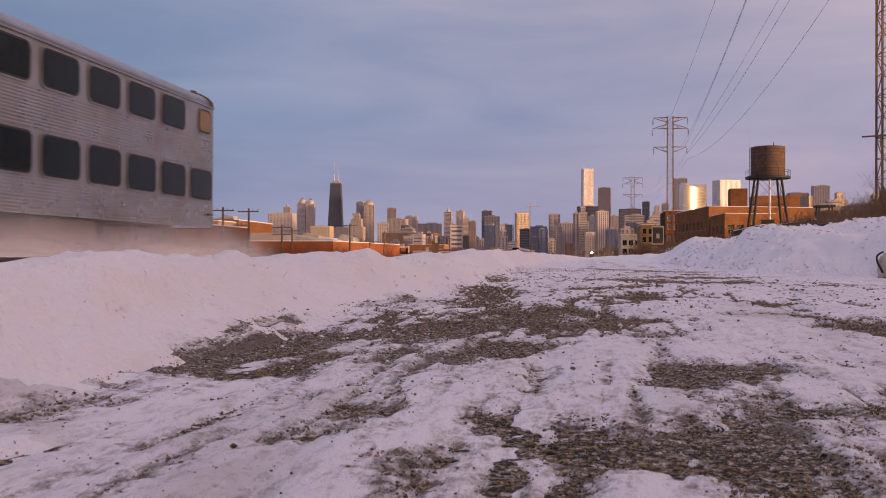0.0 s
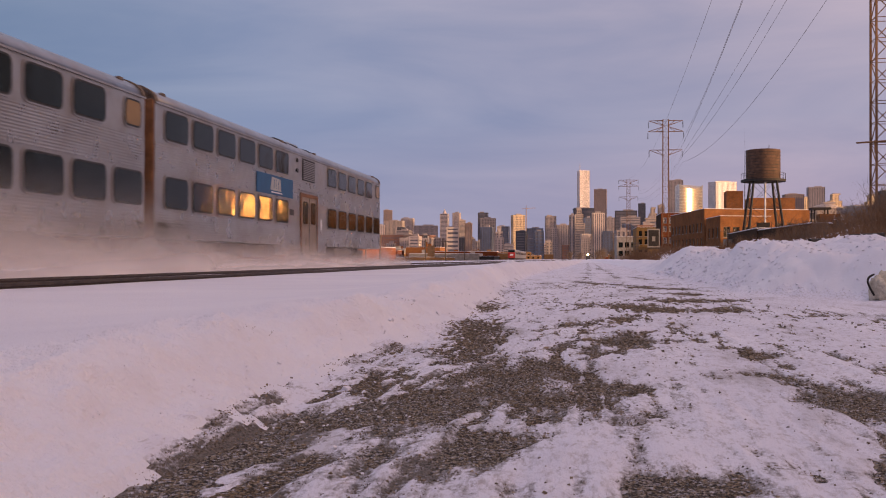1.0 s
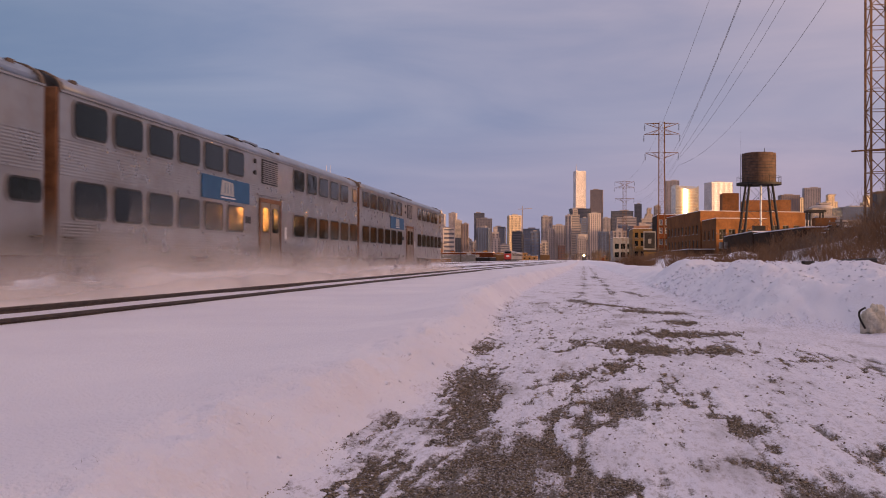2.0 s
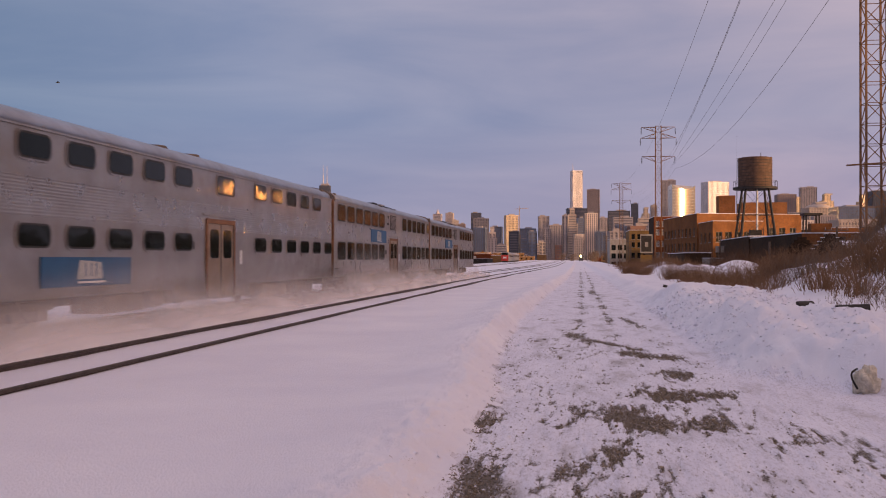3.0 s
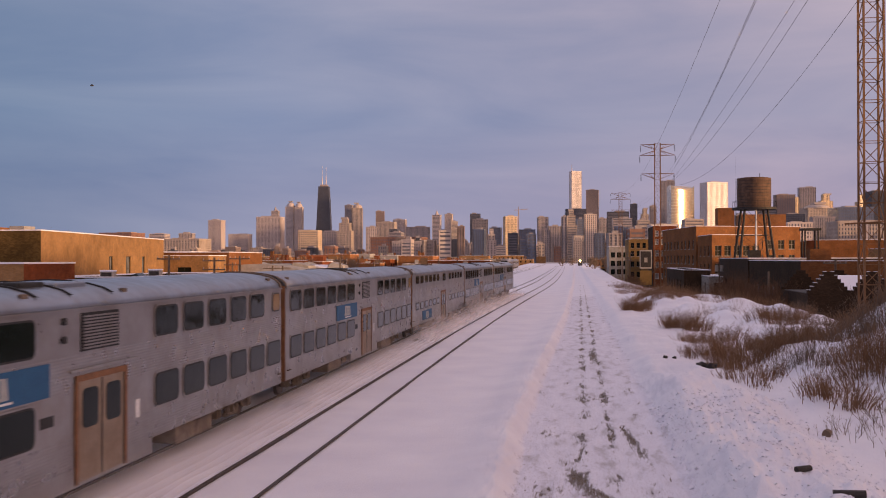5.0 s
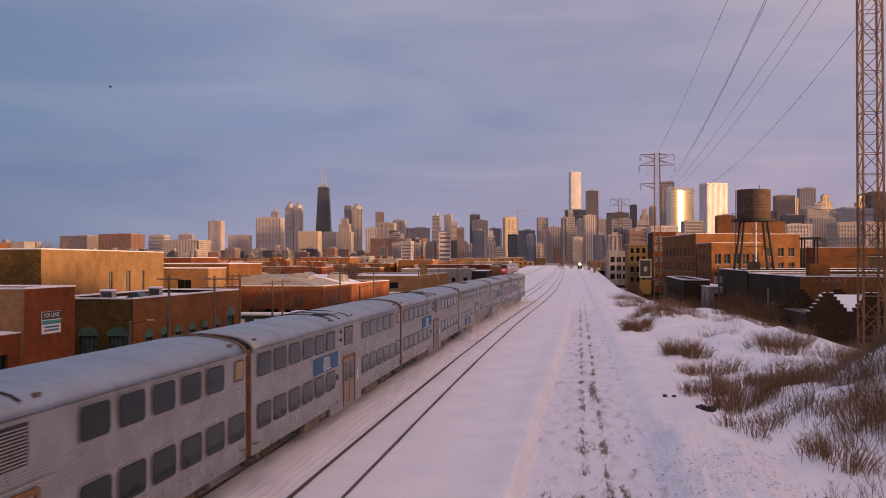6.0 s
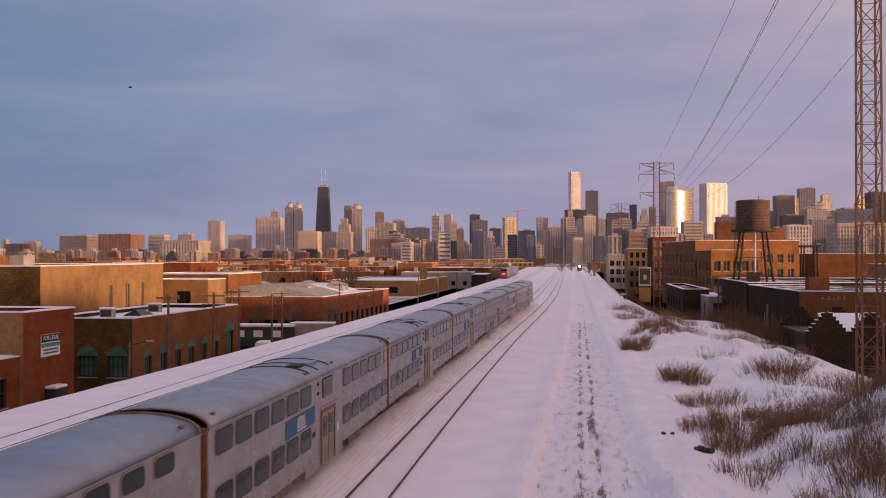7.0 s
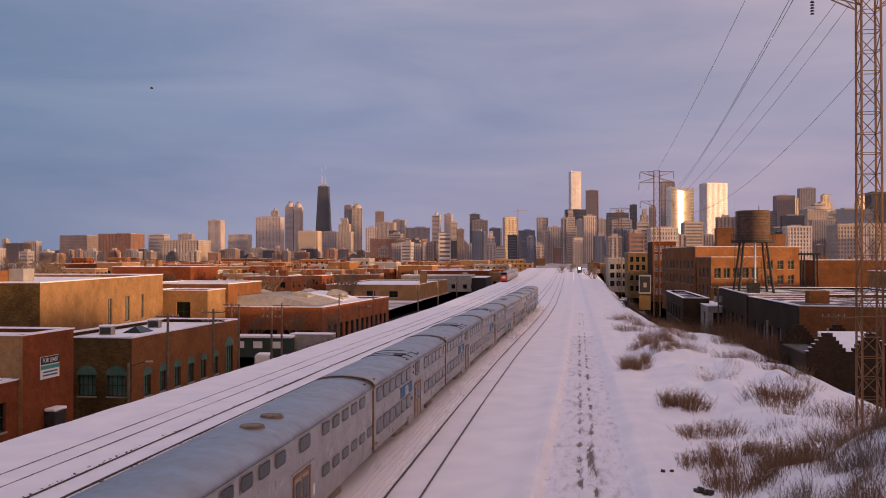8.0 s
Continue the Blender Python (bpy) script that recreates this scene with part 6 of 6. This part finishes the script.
k = 0
for x, y, r, h, c in ((7.3, 68, 1.8, 1.7, 700), (13.8, 68, 2.2, 1.8, 700), (7.9, 50.2, 1.9, 1.8, 620), (6.6, 43.6, 1.6, 1.5, 330), (8.6, 45.2, 1.9, 1.8, 420), (10.8, 46.5, 2.0, 1.6, 300), (5.9, 48.8, 1.1, 1.0, 160), (5.5, 89.5, 1.5, 1.7, 560), (9.6, 114, 1.9, 1.8, 460), (8.3, 100.8, 1.7, 1.7, 420), (9.6, 32.8, 1.6, 1.6, 430), (11.4, 34.2, 1.9, 1.7, 460), (7.6, 31.0, 1.3, 1.3, 260), (13.2, 45.6, 1.8, 1.5, 420), (7.6, 57, 1.8, 1.5, 380), (6.4, 37.0, 1.3, 1.0, 200), (9.5, 44, 2.2, 1.7, 300), (12.0, 42, 2.2, 1.6, 240), (5.8, 95, 1.7, 1.6, 340), (9.4, 122, 2.4, 1.8, 340),
                      (6.6, 108, 2.0, 1.6, 300), (11.5, 104, 2.2, 1.7, 320), (12.9, 124, 2.2, 1.7, 300), (10.5, 36, 2.0, 1.5, 220), (13.5, 35, 2.4, 1.5, 220), (14.5, 52, 2.6, 1.5, 320), (16.5, 62, 2.4, 1.4, 300),
                      (17.5, 86, 2.4, 1.6, 320), (16.0, 98, 2.4, 1.6, 300), (7.5, 138, 2.4, 2.0, 300), (11, 146, 3, 2.2, 320), (8.5, 160, 3, 2.2, 300), (15.0, 140, 3.4, 2.4, 340), (18.6, 118, 2.6, 2.2, 320), (19.5, 132, 3, 2.6, 320), (18.5, 152, 3, 2.8, 320)):
    brush(x, y, r, h, c, 100 + k, BRUSH, "clump of dry reddish-brown brush in snow")
    k += 1
for x, y, r, h, c in ((7.4, 26.5, 1.4, 0.9, 90), (9.6, 28, 2.0, 1.2, 130), (11.5, 31, 2.4, 1.3, 170), (8.6, 33.5, 2.0, 1.2, 150), (13.5, 46, 3.0, 1.9, 320), (16.5, 44, 2.6, 2.0, 280), (15.0, 38, 3.0, 3.0, 260), (17.5, 37, 2.6, 3.2, 240), (13.0, 40, 2.4, 2.6, 220), (11.5, 54, 2.4, 1.2, 220), (14.0, 60, 2.6, 1.3, 220), (12.0, 82, 2.4, 1.2, 200), (15.5, 74, 2.4, 1.3, 220)):
    brush(x, y, r, h, c, 300 + k, TWIG, "bare grey-brown twigs poking through snow", 0.6, "bare_twigs", 0.008)
    k += 1

for x, y, r, h in ((8.4, 37.5, 1.6, 1.3), (9.2, 47.0, 1.8, 1.4), (10.6, 39.5, 1.8, 1.4), (12.6, 42.5, 2.0, 1.6), (16.0, 41, 2.2, 1.8)):
    brush(x, y, r, h, 420, 400 + k, TWIG, "grey-brown brush crowding the snow bank", 0.5, "brush", 0.008)
    k += 1
for x, y in ((-1.52, 4.7), (-1.45, 5.3), (-1.30, 7.9), (-1.6, 3.9)):
    brush(x, y, 0.09, 0.09, 26, 700 + k, TWIG, "dry weeds poking out of the snow bank", 0.8, "dry_weeds", 0.0012)
    k += 1
# the brown thicket on the slope in front of the factories
for x, y, r, h in ((20.5, 98, 2.6, 3.6), (21.5, 106, 3.0, 4.4), (21.5, 114, 3.0, 4.8), (20.5, 123, 3.2, 5.0), (21.0, 133, 3.4, 5.2), (20.0, 143, 3.6, 5.2), (17.5, 152, 3.4, 4.6), (19.0, 163, 4.0, 5.0), (16.0, 166, 3.4, 4.2), (18.0, 178, 4.0, 4.8), (15.0, 182, 3.4, 4.4), (17.0, 196, 4.0, 4.6), (13.0, 205, 3.4, 4.0)):
    brush(x, y, r, h, 620, 500 + k, THICKET, "dense brown thicket on the slope below the line", 0.22, "thicket", 0.022)
    k += 1


def bare_tree(x, y, base, h, seed, group="bare trees"):
    """A leafless winter tree: trunk, limbs and fine twigs."""
    rng = random.Random(seed)
    t = thing("bare_tree", x, y, base, 0, "leafless winter tree with fine dark twigs", "tree", group)
    trunk, twigs = bmesh.new(), bmesh.new()

    def grow(p, d, length, r, depth):
        q = p + d * length
        bar(trunk if depth < 2 else twigs, p, q, r, 6 if depth < 2 else 3, r * 0.7)
        if depth < 5:
            for _ in range(3 if depth else 5):
                nd = (d + Vector((rng.uniform(-1, 1), rng.uniform(-1, 1), rng.uniform(-0.1, 0.7))) * 0.75).normalized()
                grow(p.lerp(q, rng.uniform(0.55, 1.0)), nd, length * rng.uniform(0.6, 0.85), r * 0.58, depth + 1)
    grow(Vector((0, 0, 0)), Vector((0, 0, 1)), h * 0.3, h * 0.022, 0)
    part("trunk", trunk, TWIG, t)
    part("crown", twigs, TWIG, t)
    return t


src = bare_tree(-95, 205, STREET, 13, 1)
for i, (x, y) in enumerate(((-104, 222), (-112, 240), (-118, 215), (-70, 300), (-80, 320), (-92, 330), (-62, 262), (-120, 420), (-105, 400), (-8, 640), (-2, 690), (8, 560), (12, 600), (16, 520), (20, 640), (12, 700), (-60, 560), (-70, 600), (30, 480), (9, 470), (22, 300), (-130, 300), (-100, 280), (-150, 360), (-88, 262), (-76, 236), (-160, 300), (-140, 420), (-90, 440), (-110, 500), (-180, 460), (-60, 640), (-90, 700), (-150, 600), (-200, 640), (90, 520), (120, 600), (70, 640), (60, 420), (-125, 262))):
    copy_thing(src, pose(x, y, STREET, 0, 0, 47 * i))
# street trees among the low roofs
tree_rng = random.Random(31)
for i in range(64):
    y = tree_rng.uniform(235, 820)
    x = tree_rng.choice((-1, -1, 1)) * tree_rng.uniform(0, 1)
    x = (x * 0.48 * y - 42) if x < 0 else (x * 0.22 * y + 20)
    o = copy_thing(src, pose(x, y, STREET, 0, 0, tree_rng.uniform(0, 360)))
    q = tree_rng.uniform(0.6, 1.0)
    o.scale = (q, q, q)
for i, (x, y) in enumerate(((-110, 192), (-117, 204), (-124, 198), (-132, 214))):
    o = copy_thing(src, pose(x, y, STREET, 0, 0, 81 * i))
    o.scale = (1.45, 1.45, 1.45)
for i, (x, y) in enumerate(((-45.5, 76.8), (-42.6, 146), (-49, 146), (-37.5, 146))):
    o = copy_thing(src, pose(x, y, STREET, 0, 0, 63 * i))
    o.scale = (0.6, 0.6, 0.6)


# ---- things on and beside the lot ----
def scatter(name, count, place, size, material, seed, label, category, grow=0.2, xr=(-2.2, 4.6), yr=(1.7, 20.0), bunch=2.2, least=0.3):
    """Many small chips in one mesh, laid where place(x, y) allows."""
    rng = np.random.default_rng(seed)
    v = np.array(((1, 0.3, 0.1), (-1, -0.2, 0.3), (0.2, 1, -0.2), (-0.3, -1, 0.15), (-0.6, 0.5, 0.8), (0.5, -0.55, 0.75), (0.1, 0.1, -0.8)), float)
    f = np.array(((0, 2, 4), (2, 1, 4), (1, 3, 4), (3, 5, 4), (5, 0, 4), (3, 0, 5), (2, 0, 6), (1, 2, 6), (3, 1, 6), (0, 3, 6)))
    nv = len(v)
    y = yr[0] + rng.random(count * 6) ** bunch * yr[1]
    x = xr[0] + xr[1] * rng.random(count * 6)
    ok = place(x, y)
    x, y = x[ok][:count], y[ok][:count]
    z = np.maximum(land(x, y), -0.2275)
    s = size * rng.lognormal(0, 0.34, len(x)) * np.clip(grow * y, least, 1.8)
    co = v[None] * s[:, None, None] * rng.uniform(0.75, 1.15, (len(x), nv, 3)) * rng.uniform((0.7, 0.7, 0.6), (1.3, 1.3, 1.1), (len(x), 1, 3))
    turn = rng.uniform(0, 2 * math.pi, len(x))[:, None]
    co = np.stack([co[..., 0] * np.cos(turn) - co[..., 1] * np.sin(turn), co[..., 0] * np.sin(turn) + co[..., 1] * np.cos(turn), co[..., 2]], -1)
    co = co + np.stack([x, y, z + s * 0.05], -1)[:, None, :]
    faces = (f[None] + nv * np.arange(len(x))[:, None, None]).reshape(-1, 3)
    ob = mesh_ob(name, co.reshape(-1, 3).tolist(), faces.tolist(), material)
    return tagged(ob, label, category, "", "stuff")


scatter("gravel_chips", 70000, lambda x, y: bare(x, y) > -0.12, 0.0030, STONE, 8, "loose dark gravel chips on the bare patches", "gravel", least=0.62)
scatter("pale_chips", 18000, lambda x, y: bare(x, y) > -0.1, 0.0038, speckled("pale_chips", (0.20, 0.145, 0.085), (0.40, 0.33, 0.24), 40, 0.8), 18, "pale and mossy chips among the gravel", "gravel", least=0.6)
scatter("snow_clods", 500, lambda x, y: (y > 3.0) & ((np.abs(x - np.interp(y, RIDGE_Y, RIDGE_X) - 0.6) < 0.45) | (np.random.default_rng(4).random(len(x)) < 0.006)), 0.007, SNOW, 9, "small broken clods of snow", "snow")
scatter("dark_clods", 3000, lambda x, y: (bare(x, y) > -0.7) & (bare(x, y) < 0.1), 0.0045, STONE, 10, "dark crumbs on the snow", "gravel")

scatter("heap_clods", 2200, lambda x, y: x > 2.4 + np.clip((15.5 - y) * 0.75, 0, 6), 0.024, SNOW, 12, "broken clods on the ploughed snow heap", "snow", 0.05, (2.3, 4.2), (13.0, 20.0), 1.0)


scatter("ballast_crumbs", 420, lambda x, y: np.abs(np.abs(x - (track_x(y) - 15.2)) - 0.95) < 0.22, 0.045, STONE, 14, "dark ballast crumbs beside the half-buried rails", "gravel", 0.0, (-25.0, 6.0), (34.0, 60.0), 1.6, 1.0)


def at_land(x, y):
    return float(land(np.array([float(x)]), np.array([float(y)]))[0])


def canvas_sack(x, y):
    """A crumpled whitish sack with a loop of strap on it."""
    t = thing("canvas_sack", x, y, at_land(x, y) - 0.02, 20, "crumpled whitish bag with a dark strap in snow", "sack")
    bm = bmesh.new()
    bmesh.ops.create_icosphere(bm, subdivisions=4, radius=0.2)
    for v in bm.verts:
        q = noise.noise(v.co * 8.0) * 0.16 - abs(noise.noise(v.co * 16.0)) * 0.12
        v.co = Vector((v.co.x * 0.85, v.co.y * 0.8, max(-0.14, v.co.z * 1.1))) * (1 + q * 2.5)
        v.co.z += 0.14
    part("bag", bm, speckled("dirty_canvas", (0.42, 0.39, 0.31), (0.62, 0.58, 0.49), 14, 0.9), t, "", True)
    bm = bmesh.new()
    pts = [(-0.15 - 0.09 * math.sin(math.pi * k / 10), -0.02, 0.06 + 0.26 * k / 10 + 0.05 * math.sin(math.pi * k / 10)) for k in range(11)]
    for p, q in zip(pts, pts[1:]):
        bar(bm, p, q, 0.013, 6)
    part("strap", bm, BLACK, t)
    bm = bmesh.new()
    bmesh.ops.create_icosphere(bm, subdivisions=2, radius=0.1)
    for v in bm.verts:
        v.co = Vector((v.co.x * 1.7 + 0.2, v.co.y, max(-0.02, v.co.z * 0.4 + 0.02)))
    part("flap", bm, speckled("dirty_canvas_dark", (0.22, 0.21, 0.15), (0.34, 0.31, 0.24), 9, 0.9), t, "", True)


canvas_sack(3.72, 13.75)


def rock(x, y, r, seed, name="rock", label="dark boulder half covered with snow", material=None, sink=0.1):
    rng = random.Random(seed)
    bm = bmesh.new()
    bmesh.ops.create_icosphere(bm, subdivisions=2, radius=r)
    for v in bm.verts:
        v.co *= 1 + 0.85 * noise.noise(v.co * (2.1 / r) + Vector((seed, 0, 0)))
        v.co.z *= 0.75
    ob = part(name, bm, material or BLACK)
    ob.matrix_basis = pose(x, y, at_land(x, y) + r * 0.35 - sink * r, 0, 0, rng.uniform(0, 360))
    return tagged(ob, label, "rock", "boulders")


for i, (x, y, r) in enumerate(((5.2, 42.3, 0.20), (5.62, 42.2, 0.22), (4.1, 46.5, 0.12), (4.55, 46.8, 0.1), (5.4, 42.9, 0.16))):
    rock(x, y, r, i)


def log_thing(x, y, length, r, turn, name, label, material):
    bm = bmesh.new()
    bar(bm, (-length / 2, 0, 0), (length / 2, 0, 0.02), r, 9, r * 0.9)
    for v in bm.verts:
        v.co += Vector((0, noise.noise(v.co * 9), noise.noise(v.co * 7 + Vector((3, 0, 0))))) * 0.03
    ob = part(name, bm, material)
    ob.matrix_basis = pose(x, y, at_land(x, y) + r * 0.5, 0, 0, turn)
    return tagged(ob, label, "log")


log_thing(4.45, 20.4, 0.34, 0.07, 30, "charred_log", "short charred log on the snow heap", BLACK)
log_thing(4.75, 18.2, 0.55, 0.085, -10, "charred_log", "charred log end buried in the snow heap", BLACK)
log_thing(6.44, 26.6, 0.3, 0.12, 70, "tree_stump", "dark stump poking out of the drift", TWIG)


# ---- vehicles and yard things far off ----
def parked_car(x, y, z, turn, paint, label, name="parked_car", van=False):
    t = thing(name, x, y, z, turn, label, "car", "parked cars")
    L, W, H = (4.9, 1.9, 1.9) if van else (4.4, 1.8, 1.45)
    prof = [(-L / 2, 0.35), (L / 2, 0.35), (L / 2, 0.75), (L * 0.28, 0.95), (L * 0.14, H), (-L * 0.36 if not van else -L * 0.48, H), (-L * 0.5, 0.95)]
    bm = bmesh.new()
    a = [bm.verts.new((p, -W / 2, q)) for p, q in prof]
    b = [bm.verts.new((p, W / 2, q)) for p, q in prof]
    bm.faces.new(a)
    bm.faces.new(b[::-1])
    for i in range(len(prof)):
        bm.faces.new((a[i], b[i], b[(i + 1) % len(prof)], a[(i + 1) % len(prof)]))
    bmesh.ops.recalc_face_normals(bm, faces=bm.faces)
    bmesh.ops.bevel(bm, geom=bm.edges[:], offset=0.08, segments=2, affect='EDGES')
    body = part("body", bm, paint, t)
    part("side_window", boxes((-L * 0.34, L * 0.16, -W / 2 - 0.01, W / 2 + 0.01, 0.98, H - 0.16), bevel=0.02), DARK_GLASS, body)
    for sx in (-0.32, 0.32):
        for sy in (-1, 1):
            bm = bmesh.new()
            bar(bm, (sx * L, sy * (W / 2 - 0.18), 0.32), (sx * L, sy * (W / 2 + 0.01), 0.32), 0.32, 16)
            wh = part("wheel", bm, GASKET, t)
            bm = bmesh.new()
            bar(bm, (sx * L, sy * (W / 2 + 0.005), 0.32), (sx * L, sy * (W / 2 + 0.02), 0.32), 0.18, 12)
            part("rim", bm, CONCRETE, wh)
    part("roof_snow", boxes((-L * 0.34, L * 0.12, -W / 2 + 0.15, W / 2 - 0.15, H, H + 0.1), bevel=0.04), SNOW, t)
    return t


DARK_PAINT = speckled("dark_car_paint", (0.03, 0.03, 0.035), (0.05, 0.05, 0.055), 2, 0.3)
GREY_PAINT = speckled("grey_car_paint", (0.22, 0.23, 0.25), (0.27, 0.28, 0.3), 2, 0.3)
parked_car(-41.5, 126.5, STREET, 100, WHITE, "white off-road car parked in the yard", van=True)
parked_car(-38.8, 128.5, STREET, 100, DARK_PAINT, "black car parked in the yard")
parked_car(-36.6, 131.0, STREET, 100, DARK_PAINT, "black car parked in the yard")
for i in range(9):
    parked_car(15.0 + 1.4 * math.sin(i * 2.1), 228 + 14 * i, STREET, 90 + 6 * math.sin(i), (DARK_PAINT, GREY_PAINT, WHITE)[i % 3], "snow-dusted car parked below the bank")
trailer = thing("box_trailer", -39.0, 142.0, STREET, 0, "grey box trailer with snow on its roof", "trailer")
part("box", boxes((-3.2, 3.2, -1.3, 1.3, 0.6, 3.3), bevel=0.04), CONCRETE, trailer)
part("roof_snow", boxes((-3.2, 3.2, -1.3, 1.3, 3.3, 3.5), bevel=0.06), SNOW, trailer)
part("landing_gear", boxes((-2.8, -2.5, -1.0, 1.0, 0, 0.6), (2.3, 2.7, -1.0, 1.0, 0, 0.6)), BLACK, trailer)
shed = thing("green_container", -46.5, 140.5, STREET, 0, "dark green site container with a snowy top", "container")
part("box", boxes((-5.0, 5.0, -1.5, 1.5, 0, 2.9), bevel=0.04), speckled("dark_green", (0.02, 0.045, 0.035), (0.03, 0.06, 0.05), 1, 0.6), shed)
part("roof_snow", boxes((-5.1, 5.1, -1.6, 1.6, 2.9, 3.25), bevel=0.08), SNOW, shed)
for k in range(3):
    part("window", boxes((-3.6 + 2.8 * k, -2.2 + 2.8 * k, -1.53, -1.48, 1.4, 2.4)), WHITE, shed)
fence = thing("yard_fence", 0, 0, STREET, 0, "thin steel yard fence along the bank", "fence")
for i in range(40):
    y = 112 + 2.6 * i
    bm = bmesh.new()
    bar(bm, (-34.4 + 0.012 * i, y, 0), (-34.4 + 0.012 * i, y, 3.4), 0.05, 5)
    part("post", bm, BLACK, fence)
bm = bmesh.new()
for z in (1.6, 3.3):
    bar(bm, (-34.4, 112, z), (-33.9, 213.4, z), 0.03, 4)
part("rail", bm, BLACK, fence)

board = thing("poster_board", 14.6, 206, STREET, 0, "framed dark poster board over a yellow one on posts", "signboard")
part("post", boxes((-1.15, -1.0, -0.1, 0.1, 0, 11.2)), BLACK, board)
part("post", boxes((1.0, 1.15, -0.1, 0.1, 0, 11.2)), BLACK, board)
top_b = part("upper_panel", boxes((-1.25, 1.25, -0.18, -0.1, 7.3, 11.2)), CONCRETE, board)
part("dark_field", boxes((-1.05, 1.05, -0.2, -0.17, 7.6, 10.9)), BLACK, top_b)
part("pale_field", boxes((-0.3, 0.35, -0.22, -0.19, 8.6, 9.6)), CONCRETE, top_b)
part("lower_panel", boxes((-1.2, 1.2, -0.18, -0.1, 3.9, 6.9)), speckled("ochre_paint", (0.38, 0.20, 0.04), (0.46, 0.26, 0.06), 2, 0.6), board)


def waiting_train():
    """The other train, stopped farther along, with a red end and dark glass."""
    t = thing("second_train", float(track_x(402)) - 23.7, 402, 0, 1.3, "second commuter train with a red end", "train")
    bm = sweep([(1.55, 0.6), (1.55, 3.7), (1.2, 4.2), (0, 4.4), (-1.2, 4.2), (-1.55, 3.7), (-1.55, 0.6)], 0, 130, True, 1)
    part("body", bm, SMOOTH, t)
    e = part("end_panel", boxes((-1.5, 1.5, -0.12, 0.0, 0.6, 3.0), bevel=0.05), speckled("red_paint", (0.42, 0.03, 0.02), (0.5, 0.05, 0.03), 2, 0.45), t, "bright red end panel")
    part("end_window", boxes((-1.3, 1.3, -0.1, 0.0, 3.05, 3.9)), DARK_GLASS, t)
    part("pale_emblem", boxes((-0.7, 0.7, -0.16, -0.11, 1.6, 2.3)), WHITE, e)
    for k in range(30):
        part("window", boxes((1.53, 1.57, 2 + 4.2 * k, 4.8 + 4.2 * k, 2.2, 3.2)), DARK_GLASS, t)
    part("underframe", boxes((-1.2, 1.2, 0, 130, 0.0, 0.6)), BLACK, t)


waiting_train()
sig = thing("headlight_train", 3.5, 640, -0.2, 0, "far locomotive with its headlight on", "locomotive")
part("cab", boxes((-1.5, 1.5, 0, 18, 0.5, 4.4), bevel=0.1), DARK_PAINT, sig)
bm = bmesh.new()
bmesh.ops.create_uvsphere(bm, u_segments=12, v_segments=8, radius=0.75)
hl = Net("headlight", 0.3)
hl.b.inputs["Emission Color"].default_value = (1.0, 0.55, 0.2, 1)
hl.b.inputs["Emission Strength"].default_value = 14.0
lampo = part("headlight", bm, hl.m, sig)
lampo.matrix_basis = pose(0, -0.3, 3.4)
part("running_gear", boxes((-1.2, 1.2, 0.5, 17.5, 0.0, 0.5)), BLACK, sig)


# a lone bird over the city
bird = thing("bird", 0, 0, 0, 0, "small dark bird gliding far off", "bird")
bm = bmesh.new()
bmesh.ops.create_icosphere(bm, subdivisions=2, radius=0.12)
for v in bm.verts:
    v.co.y *= 2.6
part("body", bm, BLACK, bird, "", True)
for s in (-1, 1):
    bm = bmesh.new()
    vs = [bm.verts.new(p) for p in ((0.05 * s, 0.14, 0), (0.42 * s, 0.10, 0.16), (0.80 * s, -0.1, 0.06), (0.40 * s, -0.12, 0.13), (0.05 * s, -0.14, 0))]
    bm.faces.new(vs)
    bmesh.ops.solidify(bm, geom=bm.faces[:], thickness=0.02)
    part("wing", bm, BLACK, bird)

BIRD_ROWS = [(0, pose(-91.5, 150, 27.6, 0, 0, -60)), (3, pose(-84.6, 150, 30.5, 4, 0, -60)), (4.5, pose(-80.3, 150, 32.6, 4, 0, -60)), (6.5, pose(-73.8, 150, 35.8, -3, 0, -60)), (8, pose(-68.3, 150, 37.9, -4, 0, -60))]

motions()
